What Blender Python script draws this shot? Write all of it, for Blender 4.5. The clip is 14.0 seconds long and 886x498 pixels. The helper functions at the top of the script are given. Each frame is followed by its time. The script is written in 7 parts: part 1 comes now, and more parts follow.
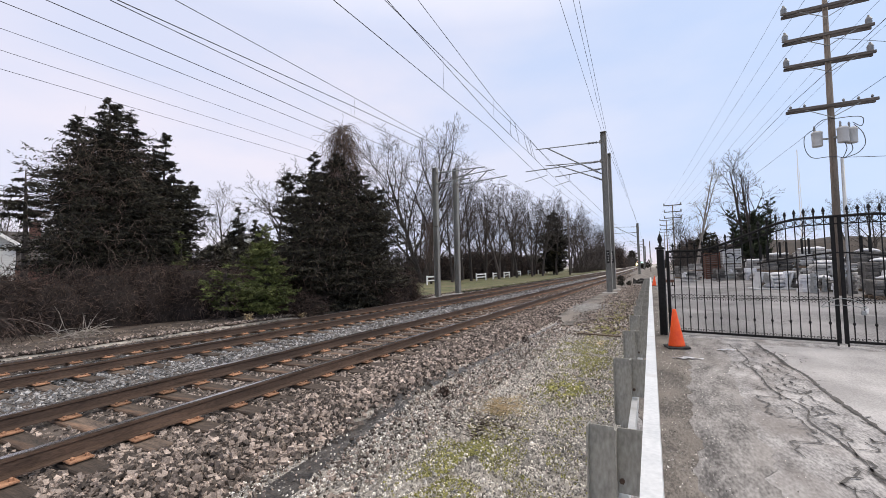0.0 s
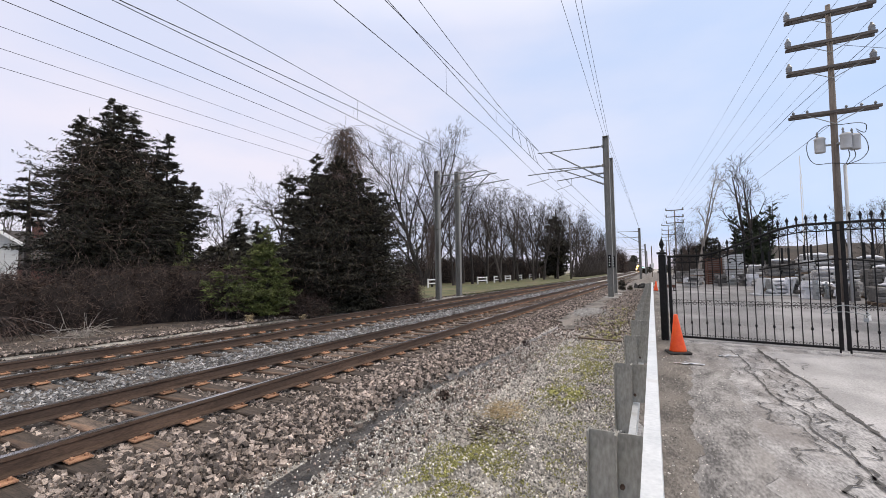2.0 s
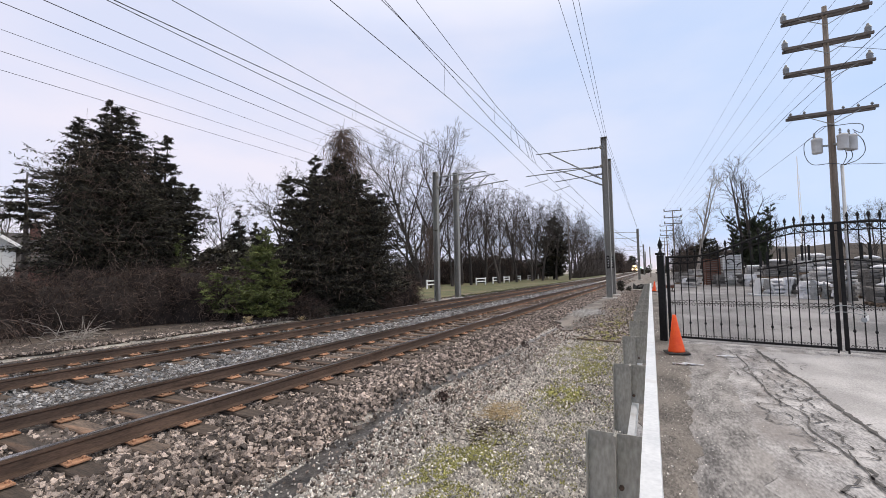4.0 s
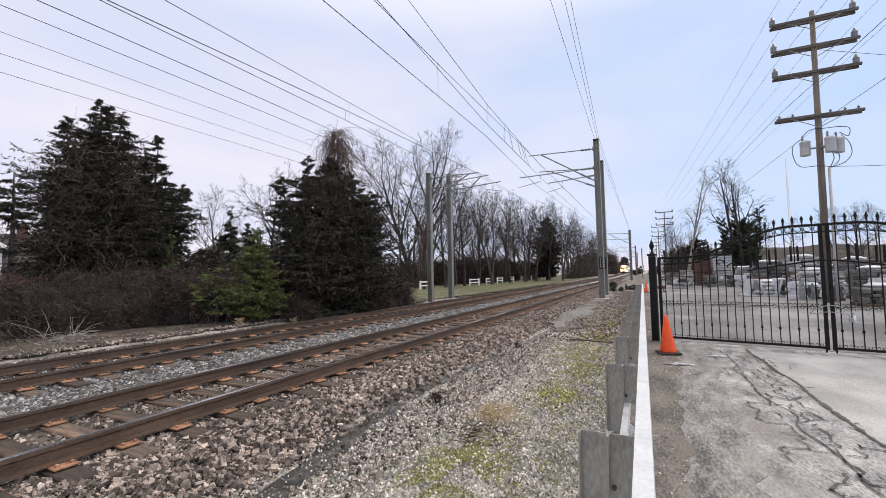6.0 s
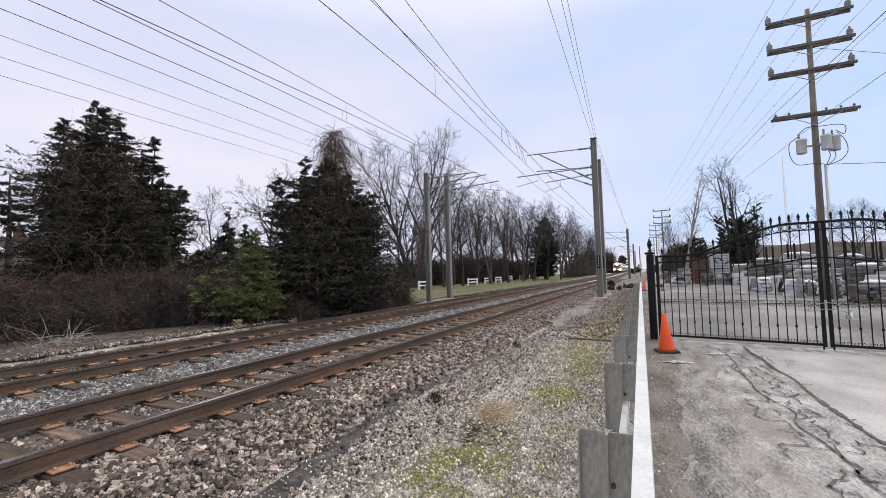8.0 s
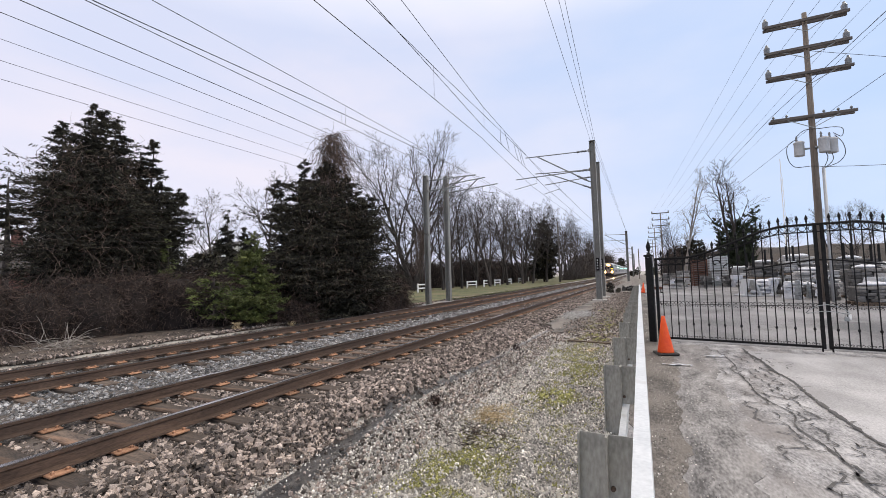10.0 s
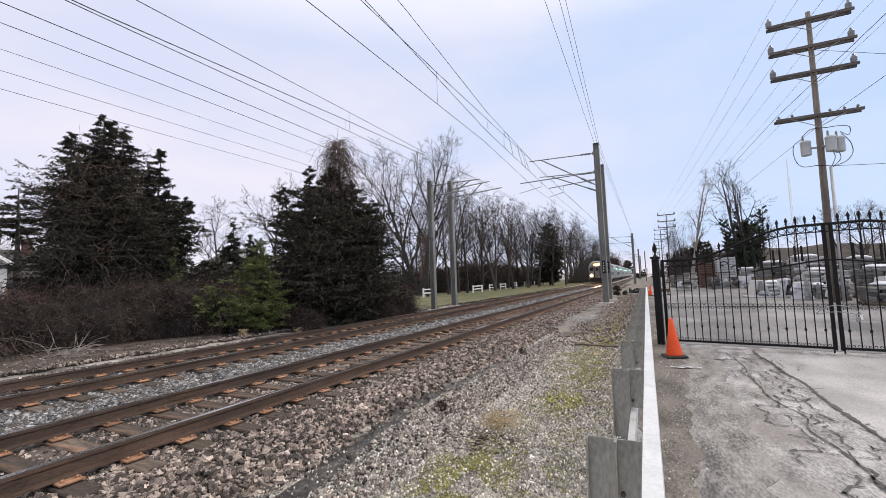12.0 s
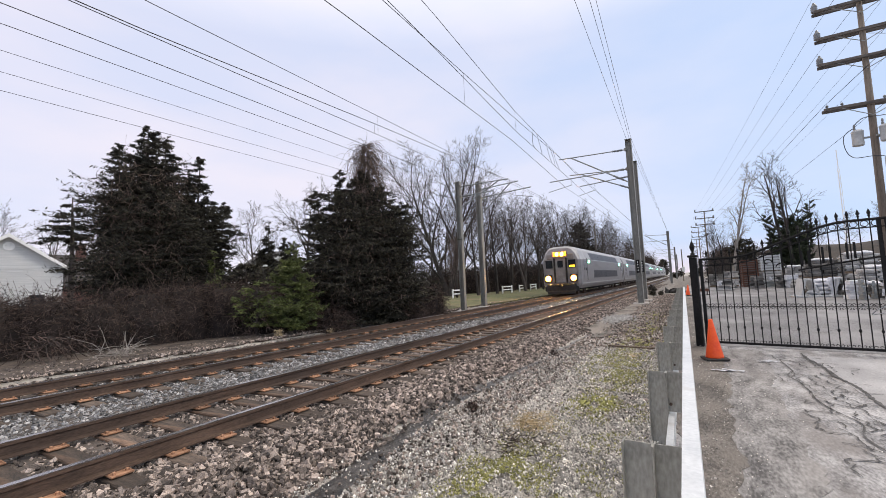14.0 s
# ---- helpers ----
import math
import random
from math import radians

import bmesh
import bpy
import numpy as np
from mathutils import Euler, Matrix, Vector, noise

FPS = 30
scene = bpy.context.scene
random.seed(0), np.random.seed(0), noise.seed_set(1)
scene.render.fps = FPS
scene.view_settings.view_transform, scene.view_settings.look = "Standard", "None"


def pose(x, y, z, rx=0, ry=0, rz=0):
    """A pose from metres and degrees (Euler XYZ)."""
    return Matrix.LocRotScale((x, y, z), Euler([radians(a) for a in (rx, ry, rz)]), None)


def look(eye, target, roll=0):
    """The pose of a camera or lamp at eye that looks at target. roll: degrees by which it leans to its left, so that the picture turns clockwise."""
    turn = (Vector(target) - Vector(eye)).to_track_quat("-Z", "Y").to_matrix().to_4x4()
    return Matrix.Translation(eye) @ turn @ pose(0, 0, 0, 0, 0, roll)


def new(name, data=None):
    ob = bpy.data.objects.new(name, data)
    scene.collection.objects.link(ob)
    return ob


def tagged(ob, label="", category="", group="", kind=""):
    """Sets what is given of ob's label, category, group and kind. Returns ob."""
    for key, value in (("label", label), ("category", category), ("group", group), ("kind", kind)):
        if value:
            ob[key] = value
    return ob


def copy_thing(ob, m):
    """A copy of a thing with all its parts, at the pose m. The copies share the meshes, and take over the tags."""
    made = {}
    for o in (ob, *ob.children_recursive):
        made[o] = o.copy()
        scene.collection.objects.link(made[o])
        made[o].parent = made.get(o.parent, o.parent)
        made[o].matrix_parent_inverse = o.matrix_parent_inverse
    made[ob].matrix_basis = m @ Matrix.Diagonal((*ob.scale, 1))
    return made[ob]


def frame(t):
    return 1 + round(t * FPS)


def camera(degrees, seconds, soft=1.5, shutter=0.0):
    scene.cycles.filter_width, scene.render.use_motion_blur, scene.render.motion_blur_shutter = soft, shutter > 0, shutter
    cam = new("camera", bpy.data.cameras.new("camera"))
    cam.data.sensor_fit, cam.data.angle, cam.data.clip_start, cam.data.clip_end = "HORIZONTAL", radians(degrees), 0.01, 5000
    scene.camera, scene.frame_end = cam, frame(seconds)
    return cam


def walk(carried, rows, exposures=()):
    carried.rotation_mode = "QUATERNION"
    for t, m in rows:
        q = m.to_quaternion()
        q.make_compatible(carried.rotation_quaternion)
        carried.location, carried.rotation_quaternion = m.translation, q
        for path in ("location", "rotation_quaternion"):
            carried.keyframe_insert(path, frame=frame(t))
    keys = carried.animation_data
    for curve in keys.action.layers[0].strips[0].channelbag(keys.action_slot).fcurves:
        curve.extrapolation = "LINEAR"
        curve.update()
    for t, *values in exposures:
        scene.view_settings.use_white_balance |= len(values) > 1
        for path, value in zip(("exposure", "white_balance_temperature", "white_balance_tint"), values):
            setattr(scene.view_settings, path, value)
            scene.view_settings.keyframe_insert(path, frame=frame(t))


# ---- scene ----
cam = camera(92.92, 14.0, soft=0.65)
EYE = pose(0, 0, 1.6)


def held(yaw, pitch, roll):
    """A held camera: turned to the left by yaw, up by pitch, rolled by roll."""
    return EYE @ pose(0, 0, 0, 0, 0, yaw) @ pose(0, 0, 0, 90 + pitch) @ pose(0, 0, 0, 0, 0, roll)


walk(cam, [(t, held(*a)) for t, *a in (
    (0.0, 27.179, 2.681, -1.383), (0.5, 27.185, 2.891, -1.241), (1.0, 27.270, 3.068, -1.063),
    (1.5, 27.322, 3.121, -0.917), (2.0, 27.355, 3.088, -0.863), (2.5, 27.335, 3.144, -0.920),
    (3.0, 27.292, 3.186, -0.972), (5.5, 26.605, 3.353, -1.007), (6.0, 26.273, 3.361, -1.055),
    (6.5, 26.050, 3.221, -1.142), (7.0, 25.883, 3.158, -1.247), (7.5, 25.960, 3.283, -1.373),
    (8.0, 26.032, 3.334, -1.432), (10.5, 25.774, 3.834, -1.614), (11.0, 25.747, 3.998, -1.781),
    (11.5, 26.069, 4.163, -1.980), (12.0, 26.566, 4.334, -2.170), (12.5, 27.212, 4.454, -2.303),
    (13.0, 28.069, 4.523, -2.408), (13.5, 29.126, 4.544, -2.442), (14.0, 30.497, 4.609, -2.522))])

# ---- world and light: a bright overcast evening ----
SUN_AZ, SUN_EL = radians(60), radians(38)
world = bpy.data.worlds.new("overcast_sky")
scene.world = world
world.use_nodes = True
wn, wl = world.node_tree.nodes, world.node_tree.links
wn.clear()
w_out = wn.new("ShaderNodeOutputWorld")
w_bg = wn.new("ShaderNodeBackground")
w_sky = wn.new("ShaderNodeTexSky")
w_sky.sky_type, w_sky.sun_disc = "NISHITA", False
w_sky.sun_elevation, w_sky.sun_rotation = SUN_EL, SUN_AZ
w_co = wn.new("ShaderNodeTexCoord")
w_map = wn.new("ShaderNodeMapping")
w_map.inputs["Scale"].default_value = (1.0, 1.0, 2.6)
w_noise = wn.new("ShaderNodeTexNoise")
w_noise.inputs["Scale"].default_value, w_noise.inputs["Detail"].default_value = 1.9, 6
w_ramp = wn.new("ShaderNodeValToRGB")
w_ramp.color_ramp.elements[0].position, w_ramp.color_ramp.elements[0].color = 0.36, (0.72, 0.80, 0.99, 1)
w_ramp.color_ramp.elements[1].position, w_ramp.color_ramp.elements[1].color = 0.62, (0.88, 0.88, 0.99, 1)
w_gain = wn.new("ShaderNodeMix")
w_gain.data_type, w_gain.blend_type = "RGBA", "MULTIPLY"
w_gain.inputs[0].default_value = 1.0
w_gain.inputs[7].default_value = (0.05, 0.05, 0.05, 1)
w_mix = wn.new("ShaderNodeMix")
w_mix.data_type = "RGBA"
w_mix.inputs[0].default_value = 0.82
wl.new(w_co.outputs["Generated"], w_map.inputs["Vector"])
wl.new(w_map.outputs["Vector"], w_noise.inputs["Vector"])
wl.new(w_noise.outputs["Fac"], w_ramp.inputs["Fac"])
wl.new(w_sky.outputs["Color"], w_gain.inputs[6])
wl.new(w_gain.outputs[2], w_mix.inputs[6])
wl.new(w_ramp.outputs["Color"], w_mix.inputs[7])
w_sep = wn.new("ShaderNodeSeparateXYZ")
wl.new(w_co.outputs["Generated"], w_sep.inputs[0])
w_side = wn.new("ShaderNodeMapRange")
w_side.inputs["From Min"].default_value, w_side.inputs["From Max"].default_value = -0.75, 0.35
wl.new(w_sep.outputs["X"], w_side.inputs["Value"])
w_tint = wn.new("ShaderNodeMix")
w_tint.data_type = "RGBA"
w_tint.inputs[6].default_value, w_tint.inputs[7].default_value = (1.04, 0.99, 1.0, 1), (0.75, 0.885, 1.03, 1)
wl.new(w_side.outputs["Result"], w_tint.inputs[0])
w_haze = wn.new("ShaderNodeMapRange")
w_haze.inputs["From Min"].default_value, w_haze.inputs["From Max"].default_value = 0.07, 0.0
wl.new(w_sep.outputs["Z"], w_haze.inputs["Value"])
w_low = wn.new("ShaderNodeMix")
w_low.data_type = "RGBA"
w_low.inputs[7].default_value = (1.07, 0.95, 0.93, 1)
wl.new(w_haze.outputs["Result"], w_low.inputs[0])
wl.new(w_tint.outputs[2], w_low.inputs[6])
w_all = wn.new("ShaderNodeMix")
w_all.data_type, w_all.blend_type = "RGBA", "MULTIPLY"
w_all.inputs[0].default_value = 1.0
wl.new(w_mix.outputs[2], w_all.inputs[6])
wl.new(w_low.outputs[2], w_all.inputs[7])
w_high = wn.new("ShaderNodeMapRange")
w_high.inputs["From Min"].default_value, w_high.inputs["From Max"].default_value = 0.5, 0.95
wl.new(w_sep.outputs["Z"], w_high.inputs["Value"])
w_top = wn.new("ShaderNodeMix")
w_top.data_type = "RGBA"
w_top.inputs[7].default_value = (1.62, 1.46, 1.30, 1)
wl.new(w_high.outputs["Result"], w_top.inputs[0])
wl.new(w_all.outputs[2], w_top.inputs[6])
wl.new(w_top.outputs[2], w_bg.inputs["Color"])
w_bg.inputs["Strength"].default_value = 1.14
wl.new(w_bg.outputs["Background"], w_out.inputs["Surface"])

sun = new("sun", bpy.data.lights.new("sun", "SUN"))
sun.data.energy, sun.data.angle, sun.data.color = 1.5, radians(20), (1.0, 0.90, 0.79)
sun.matrix_world = look((0, 0, 0), (-math.sin(SUN_AZ) * math.cos(SUN_EL), -math.cos(SUN_AZ) * math.cos(SUN_EL), -math.sin(SUN_EL)))
scene.view_settings.exposure = 0.0


# ---- materials ----
def surf(name, dark, light, scale=6.0, rough=0.8, metal=0.0, bump=0.3, fine=60.0, third=None, third_scale=1.0, third_at=(0.5, 0.62), vary=0.0, stretch=(1, 1, 1), depth=0.01, edge=(0.36, 0.64), by="island"):
    """A surface with two scales of variation, relief and, if given, a third colour in patches."""
    m = bpy.data.materials.new(name)
    m.use_nodes = True
    n, l = m.node_tree.nodes, m.node_tree.links
    b = n["Principled BSDF"]
    b.inputs["Metallic"].default_value = metal
    co = n.new("ShaderNodeTexCoord")
    mp = n.new("ShaderNodeMapping")
    mp.inputs["Scale"].default_value = stretch
    l.new(co.outputs["Object"], mp.inputs["Vector"])
    big, small = n.new("ShaderNodeTexNoise"), n.new("ShaderNodeTexNoise")
    big.inputs["Scale"].default_value, big.inputs["Detail"].default_value = scale, 6
    small.inputs["Scale"].default_value, small.inputs["Detail"].default_value = fine, 3
    for k in (big, small):
        l.new(mp.outputs["Vector"], k.inputs["Vector"])
    add = n.new("ShaderNodeMath")
    add.operation, add.use_clamp = "MULTIPLY_ADD", False
    add.inputs[1].default_value = 0.45
    l.new(small.outputs["Fac"], add.inputs[0])
    half = n.new("ShaderNodeMath")
    half.operation = "MULTIPLY"
    half.inputs[1].default_value = 0.55
    l.new(big.outputs["Fac"], half.inputs[0])
    l.new(half.outputs[0], add.inputs[2])
    ramp = n.new("ShaderNodeValToRGB")
    ramp.color_ramp.elements[0].position, ramp.color_ramp.elements[0].color = edge[0], (*dark, 1)
    ramp.color_ramp.elements[1].position, ramp.color_ramp.elements[1].color = edge[1], (*light, 1)
    l.new(add.outputs[0], ramp.inputs["Fac"])
    out = ramp.outputs["Color"]
    if third:
        pn = n.new("ShaderNodeTexNoise")
        pn.inputs["Scale"].default_value, pn.inputs["Detail"].default_value = third_scale, 6
        l.new(mp.outputs["Vector"], pn.inputs["Vector"])
        pr = n.new("ShaderNodeValToRGB")
        pr.color_ramp.elements[0].position, pr.color_ramp.elements[1].position = third_at
        pr.color_ramp.elements[1].color = (0.72, 0.72, 0.72, 1)
        l.new(pn.outputs["Fac"], pr.inputs["Fac"])
        mx = n.new("ShaderNodeMix")
        mx.data_type = "RGBA"
        mx.inputs[7].default_value = (*third, 1)
        l.new(pr.outputs["Color"], mx.inputs[0])
        l.new(out, mx.inputs[6])
        out = mx.outputs[2]
    if vary:
        pick = n.new("ShaderNodeObjectInfo" if by == "object" else "ShaderNodeNewGeometry")
        sm = n.new("ShaderNodeMath")
        sm.operation = "POWER"
        sm.inputs[1].default_value = 1.6 if by == "island" else 1.0
        l.new(pick.outputs["Random" if by == "object" else "Random Per Island"], sm.inputs[0])
        mr = n.new("ShaderNodeMapRange")
        mr.inputs["To Min"].default_value, mr.inputs["To Max"].default_value = 1 - vary, 1 + vary * (1.6 if by == "island" else 1.0)
        l.new(sm.outputs[0], mr.inputs["Value"])
        hs = n.new("ShaderNodeHueSaturation")
        l.new(mr.outputs["Result"], hs.inputs["Value"])
        l.new(out, hs.inputs["Color"])
        out = hs.outputs["Color"]
    l.new(out, b.inputs["Base Color"])
    rr = n.new("ShaderNodeMapRange")
    rr.inputs["To Min"].default_value, rr.inputs["To Max"].default_value = max(0.03, rough - 0.12), min(1, rough + 0.12)
    l.new(big.outputs["Fac"], rr.inputs["Value"])
    l.new(rr.outputs["Result"], b.inputs["Roughness"])
    if bump:
        bp = n.new("ShaderNodeBump")
        bp.inputs["Strength"].default_value, bp.inputs["Distance"].default_value = bump, depth
        l.new(add.outputs[0], bp.inputs["Height"])
        l.new(bp.outputs["Normal"], b.inputs["Normal"])
    return m


def glow(name, colour, strength):
    m = bpy.data.materials.new(name)
    m.use_nodes = True
    b = m.node_tree.nodes["Principled BSDF"]
    b.inputs["Base Color"].default_value = (*colour, 1)
    b.inputs["Emission Color"].default_value = (*colour, 1)
    b.inputs["Emission Strength"].default_value = strength
    return m


GRAVEL = surf("gravel_ground", (0.19, 0.178, 0.162), (0.58, 0.55, 0.505), 1.2, 0.95, 0, 0.8, 45, (0.33, 0.295, 0.25), 0.6, (0.48, 0.66), depth=0.02, edge=(0.40, 0.60))
MOSS = surf("moss", (0.18, 0.178, 0.058), (0.41, 0.395, 0.15), 9, 0.95, 0, 0.6, 90, vary=0.4)
STRAW = surf("straw", (0.30, 0.22, 0.12), (0.52, 0.42, 0.26), 10, 0.95, 0, 0.5, 80, vary=0.3)
MUD = surf("wet_mud", (0.012, 0.011, 0.010), (0.06, 0.055, 0.05), 5, 0.34, 0, 1.0, 40, (0.13, 0.12, 0.11), 6, (0.52, 0.66), depth=0.04, edge=(0.42, 0.58))
ASPHALT = surf("worn_asphalt", (0.095, 0.092, 0.093), (0.50, 0.488, 0.486), 5, 0.88, 0, 0.8, 46, (0.205, 0.186, 0.174), 1.5, (0.50, 0.64), stretch=(1, 0.4, 1), depth=0.006, edge=(0.36, 0.62))
PATCH = surf("newer_asphalt", (0.28, 0.274, 0.274), (0.50, 0.49, 0.49), 1.6, 0.9, 0, 0.6, 60, (0.27, 0.262, 0.26), 0.9, (0.48, 0.7), stretch=(1, 0.5, 1), depth=0.004, edge=(0.38, 0.62))
DIRT = surf("roadside_dirt", (0.075, 0.066, 0.058), (0.24, 0.216, 0.192), 2.0, 0.95, 0, 1.0, 60, (0.22, 0.195, 0.17), 1.6, (0.5, 0.64), stretch=(1, 0.4, 1), depth=0.015, edge=(0.41, 0.59))
# dark brown that paints shade into the gaps between ballast stones
GAP_SHADE = surf("ballast_bed", (0.035, 0.029, 0.025), (0.12, 0.10, 0.088), 2, 0.95, 0, 0.9, 40, depth=0.03, edge=(0.42, 0.58))
WORN = surf("dark_worn_asphalt", (0.085, 0.080, 0.078), (0.36, 0.345, 0.335), 5, 0.9, 0, 0.8, 46, (0.30, 0.28, 0.265), 1.5, (0.5, 0.64), stretch=(1, 0.35, 1), depth=0.006, edge=(0.38, 0.62))
YARD = surf("yard_asphalt", (0.095, 0.093, 0.096), (0.26, 0.254, 0.258), 0.5, 0.9, 0, 0.6, 30, (0.30, 0.292, 0.294), 0.35, (0.54, 0.62), stretch=(1, 0.5, 1), depth=0.006, edge=(0.40, 0.60))
CRACK = surf("crack_filler", (0.05, 0.047, 0.045), (0.12, 0.114, 0.11), 5, 0.9, 0, 0.3, 60)
LAWN = surf("lawn_grass", (0.055, 0.065, 0.026), (0.14, 0.145, 0.062), 0.8, 0.95, 0, 0.9, 24, (0.17, 0.135, 0.078), 0.25, (0.46, 0.66), depth=0.03, edge=(0.42, 0.58))
LEAFMOULD = surf("leaf_litter", (0.03, 0.024, 0.020), (0.125, 0.098, 0.08), 1.5, 0.95, 0, 1.0, 32, depth=0.03, edge=(0.42, 0.58))
STONE_BROWN = surf("ballast_stone", (0.078, 0.061, 0.051), (0.37, 0.308, 0.268), 7, 0.9, 0, 0.3, 90, vary=0.8)
PEBBLE = surf("warm_grey_gravel", (0.27, 0.255, 0.235), (0.70, 0.665, 0.615), 7, 0.9, 0, 0.3, 90, vary=0.66)
STONE_GREY = surf("grey_ballast_stone", (0.11, 0.109, 0.109), (0.38, 0.37, 0.365), 7, 0.9, 0, 0.3, 90, vary=0.6)
RUST = surf("rusty_steel", (0.052, 0.033, 0.024), (0.165, 0.108, 0.078), 8, 0.68, 0.3, 0.3, 90, (0.05, 0.036, 0.03), 2.0, (0.45, 0.7), stretch=(1, 0.2, 1))
RUST_BRIGHT = surf("orange_rust", (0.16, 0.078, 0.044), (0.42, 0.235, 0.14), 10, 0.85, 0.1, 0.4, 90, vary=0.4, by="object")
POLISHED = surf("polished_rail_head", (0.32, 0.30, 0.29), (0.50, 0.48, 0.47), 12, 0.25, 0.9, 0.05, 60, stretch=(1, 0.05, 1))
TIE_WOOD = surf("weathered_sleeper_wood", (0.028, 0.022, 0.019), (0.15, 0.113, 0.088), 7, 0.9, 0, 0.8, 60, (0.30, 0.17, 0.10), 2.0, (0.56, 0.7), vary=0.45, stretch=(0.25, 2, 2), depth=0.012, by="object")
GALV = surf("galvanised_steel", (0.22, 0.235, 0.24), (0.36, 0.38, 0.385), 3, 0.55, 0.45, 0.1, 40, (0.18, 0.17, 0.15), 1.2, (0.55, 0.75))
MAST_STEEL = surf("mast_steel", (0.17, 0.17, 0.158), (0.30, 0.295, 0.275), 1.6, 0.6, 0.25, 0.1, 30, (0.15, 0.115, 0.088), 1.0, (0.46, 0.72), stretch=(1, 1, 0.3))
POST_STEEL = surf("weathered_post_steel", (0.25, 0.243, 0.215), (0.48, 0.47, 0.425), 5, 0.6, 0.3, 0.15, 50, (0.15, 0.118, 0.09), 3, (0.52, 0.75), stretch=(1, 1, 0.4))
WHITE_RAIL = surf("white_painted_steel", (0.52, 0.54, 0.55), (0.70, 0.715, 0.725), 4, 0.4, 0.0, 0.08, 40, (0.42, 0.40, 0.37), 5, (0.62, 0.78))
BLACK_IRON = surf("black_painted_iron", (0.004, 0.004, 0.0045), (0.014, 0.0135, 0.014), 14, 0.6, 0.0, 0.2, 90)
ORANGE = surf("orange_plastic", (0.84, 0.075, 0.010), (0.95, 0.12, 0.016), 5, 0.45, 0, 0.05, 40, (0.5, 0.08, 0.03), 7, (0.66, 0.8))
RUBBER = surf("black_rubber", (0.015, 0.014, 0.014), (0.05, 0.048, 0.046), 9, 0.8, 0, 0.3, 60)
POLE_WOOD = surf("weathered_pole_wood", (0.10, 0.08, 0.065), (0.25, 0.21, 0.175), 4, 0.9, 0, 0.5, 40, stretch=(3, 3, 0.15), depth=0.01)
ARM_WOOD = surf("crossarm_wood", (0.06, 0.053, 0.049), (0.17, 0.15, 0.137), 5, 0.9, 0, 0.4, 40, stretch=(0.2, 2, 2))
PORCELAIN = surf("grey_porcelain", (0.13, 0.135, 0.14), (0.25, 0.26, 0.27), 8, 0.35, 0, 0.05, 40)
TANK_GREY = surf("transformer_grey", (0.42, 0.43, 0.44), (0.56, 0.57, 0.575), 4, 0.5, 0.05, 0.05, 30)
WIRE = surf("dark_wire", (0.025, 0.025, 0.03), (0.06, 0.06, 0.065), 8, 0.55, 0.4, 0, 20)
BARK = surf("grey_bark", (0.024, 0.020, 0.018), (0.085, 0.070, 0.063), 5, 0.95, 0, 0.6, 40, stretch=(1, 1, 0.3), vary=0.3, by="object")
BARK_PALE = surf("pale_bark", (0.20, 0.175, 0.155), (0.36, 0.33, 0.30), 4, 0.95, 0, 0.4, 40)
VINE = surf("dry_vine", (0.052, 0.037, 0.030), (0.175, 0.127, 0.105), 8, 0.95, 0, 0.2, 40, vary=0.6)
TWIG = surf("bramble_twig", (0.024, 0.016, 0.0135), (0.088, 0.060, 0.050), 3, 0.95, 0, 0.2, 40, vary=0.75)
# near-black brown that puts the shade deep between the twigs into colour
HEDGE_SHADE = surf("hedge_inner_shade", (0.010, 0.008, 0.007), (0.040, 0.028, 0.023), 4, 0.95, 0, 0.9, 30, depth=0.05)
NEEDLE = surf("dark_evergreen_needles", (0.009, 0.0095, 0.0065), (0.050, 0.045, 0.029), 1.5, 0.95, 0, 0.2, 30, vary=0.75)
LEAF_DARK = surf("dark_broad_leaves", (0.010, 0.0102, 0.007), (0.060, 0.053, 0.035), 2, 0.95, 0, 0.2, 30, vary=0.8)
LEAF_LIGHT = surf("yellow_green_leaves", (0.048, 0.064, 0.015), (0.145, 0.165, 0.045), 2, 0.7, 0, 0.2, 30, vary=0.5)
IVY = surf("ivy_leaves", (0.012, 0.021, 0.009), (0.045, 0.058, 0.024), 2, 0.7, 0, 0.2, 30, vary=0.5)
BANK_GRASS = surf("dead_bank_grass", (0.022, 0.017, 0.013), (0.072, 0.055, 0.042), 0.5, 0.95, 0, 0.9, 6, (0.035, 0.028, 0.02), 0.12, (0.45, 0.6), depth=0.1, edge=(0.42, 0.58))
CONCRETE = surf("concrete", (0.30, 0.29, 0.275), (0.48, 0.465, 0.44), 3, 0.9, 0, 0.4, 50)
WHITE_PAINT = surf("white_paint", (0.70, 0.70, 0.69), (0.84, 0.84, 0.83), 3, 0.6, 0, 0.1, 30, (0.55, 0.54, 0.5), 4, (0.6, 0.8))
SHINGLE = surf("roof_shingles", (0.06, 0.058, 0.058), (0.15, 0.14, 0.14), 2, 0.95, 0, 0.6, 18, stretch=(1, 3, 3), depth=0.02)
BRICK_RED = surf("red_brick", (0.11, 0.05, 0.042), (0.20, 0.095, 0.08), 6, 0.9, 0, 0.3, 40)
SIDING = surf("grey_siding", (0.46, 0.47, 0.47), (0.62, 0.62, 0.61), 2, 0.7, 0, 0.2, 30, stretch=(0.3, 0.3, 6))
TINTED = surf("tinted_car_glass", (0.018, 0.018, 0.022), (0.045, 0.043, 0.05), 1.5, 0.5, 0, 0.0, 10)
DARK_GLASS = surf("dark_glass", (0.010, 0.011, 0.013), (0.03, 0.032, 0.036), 1.5, 0.12, 0, 0.0, 10)
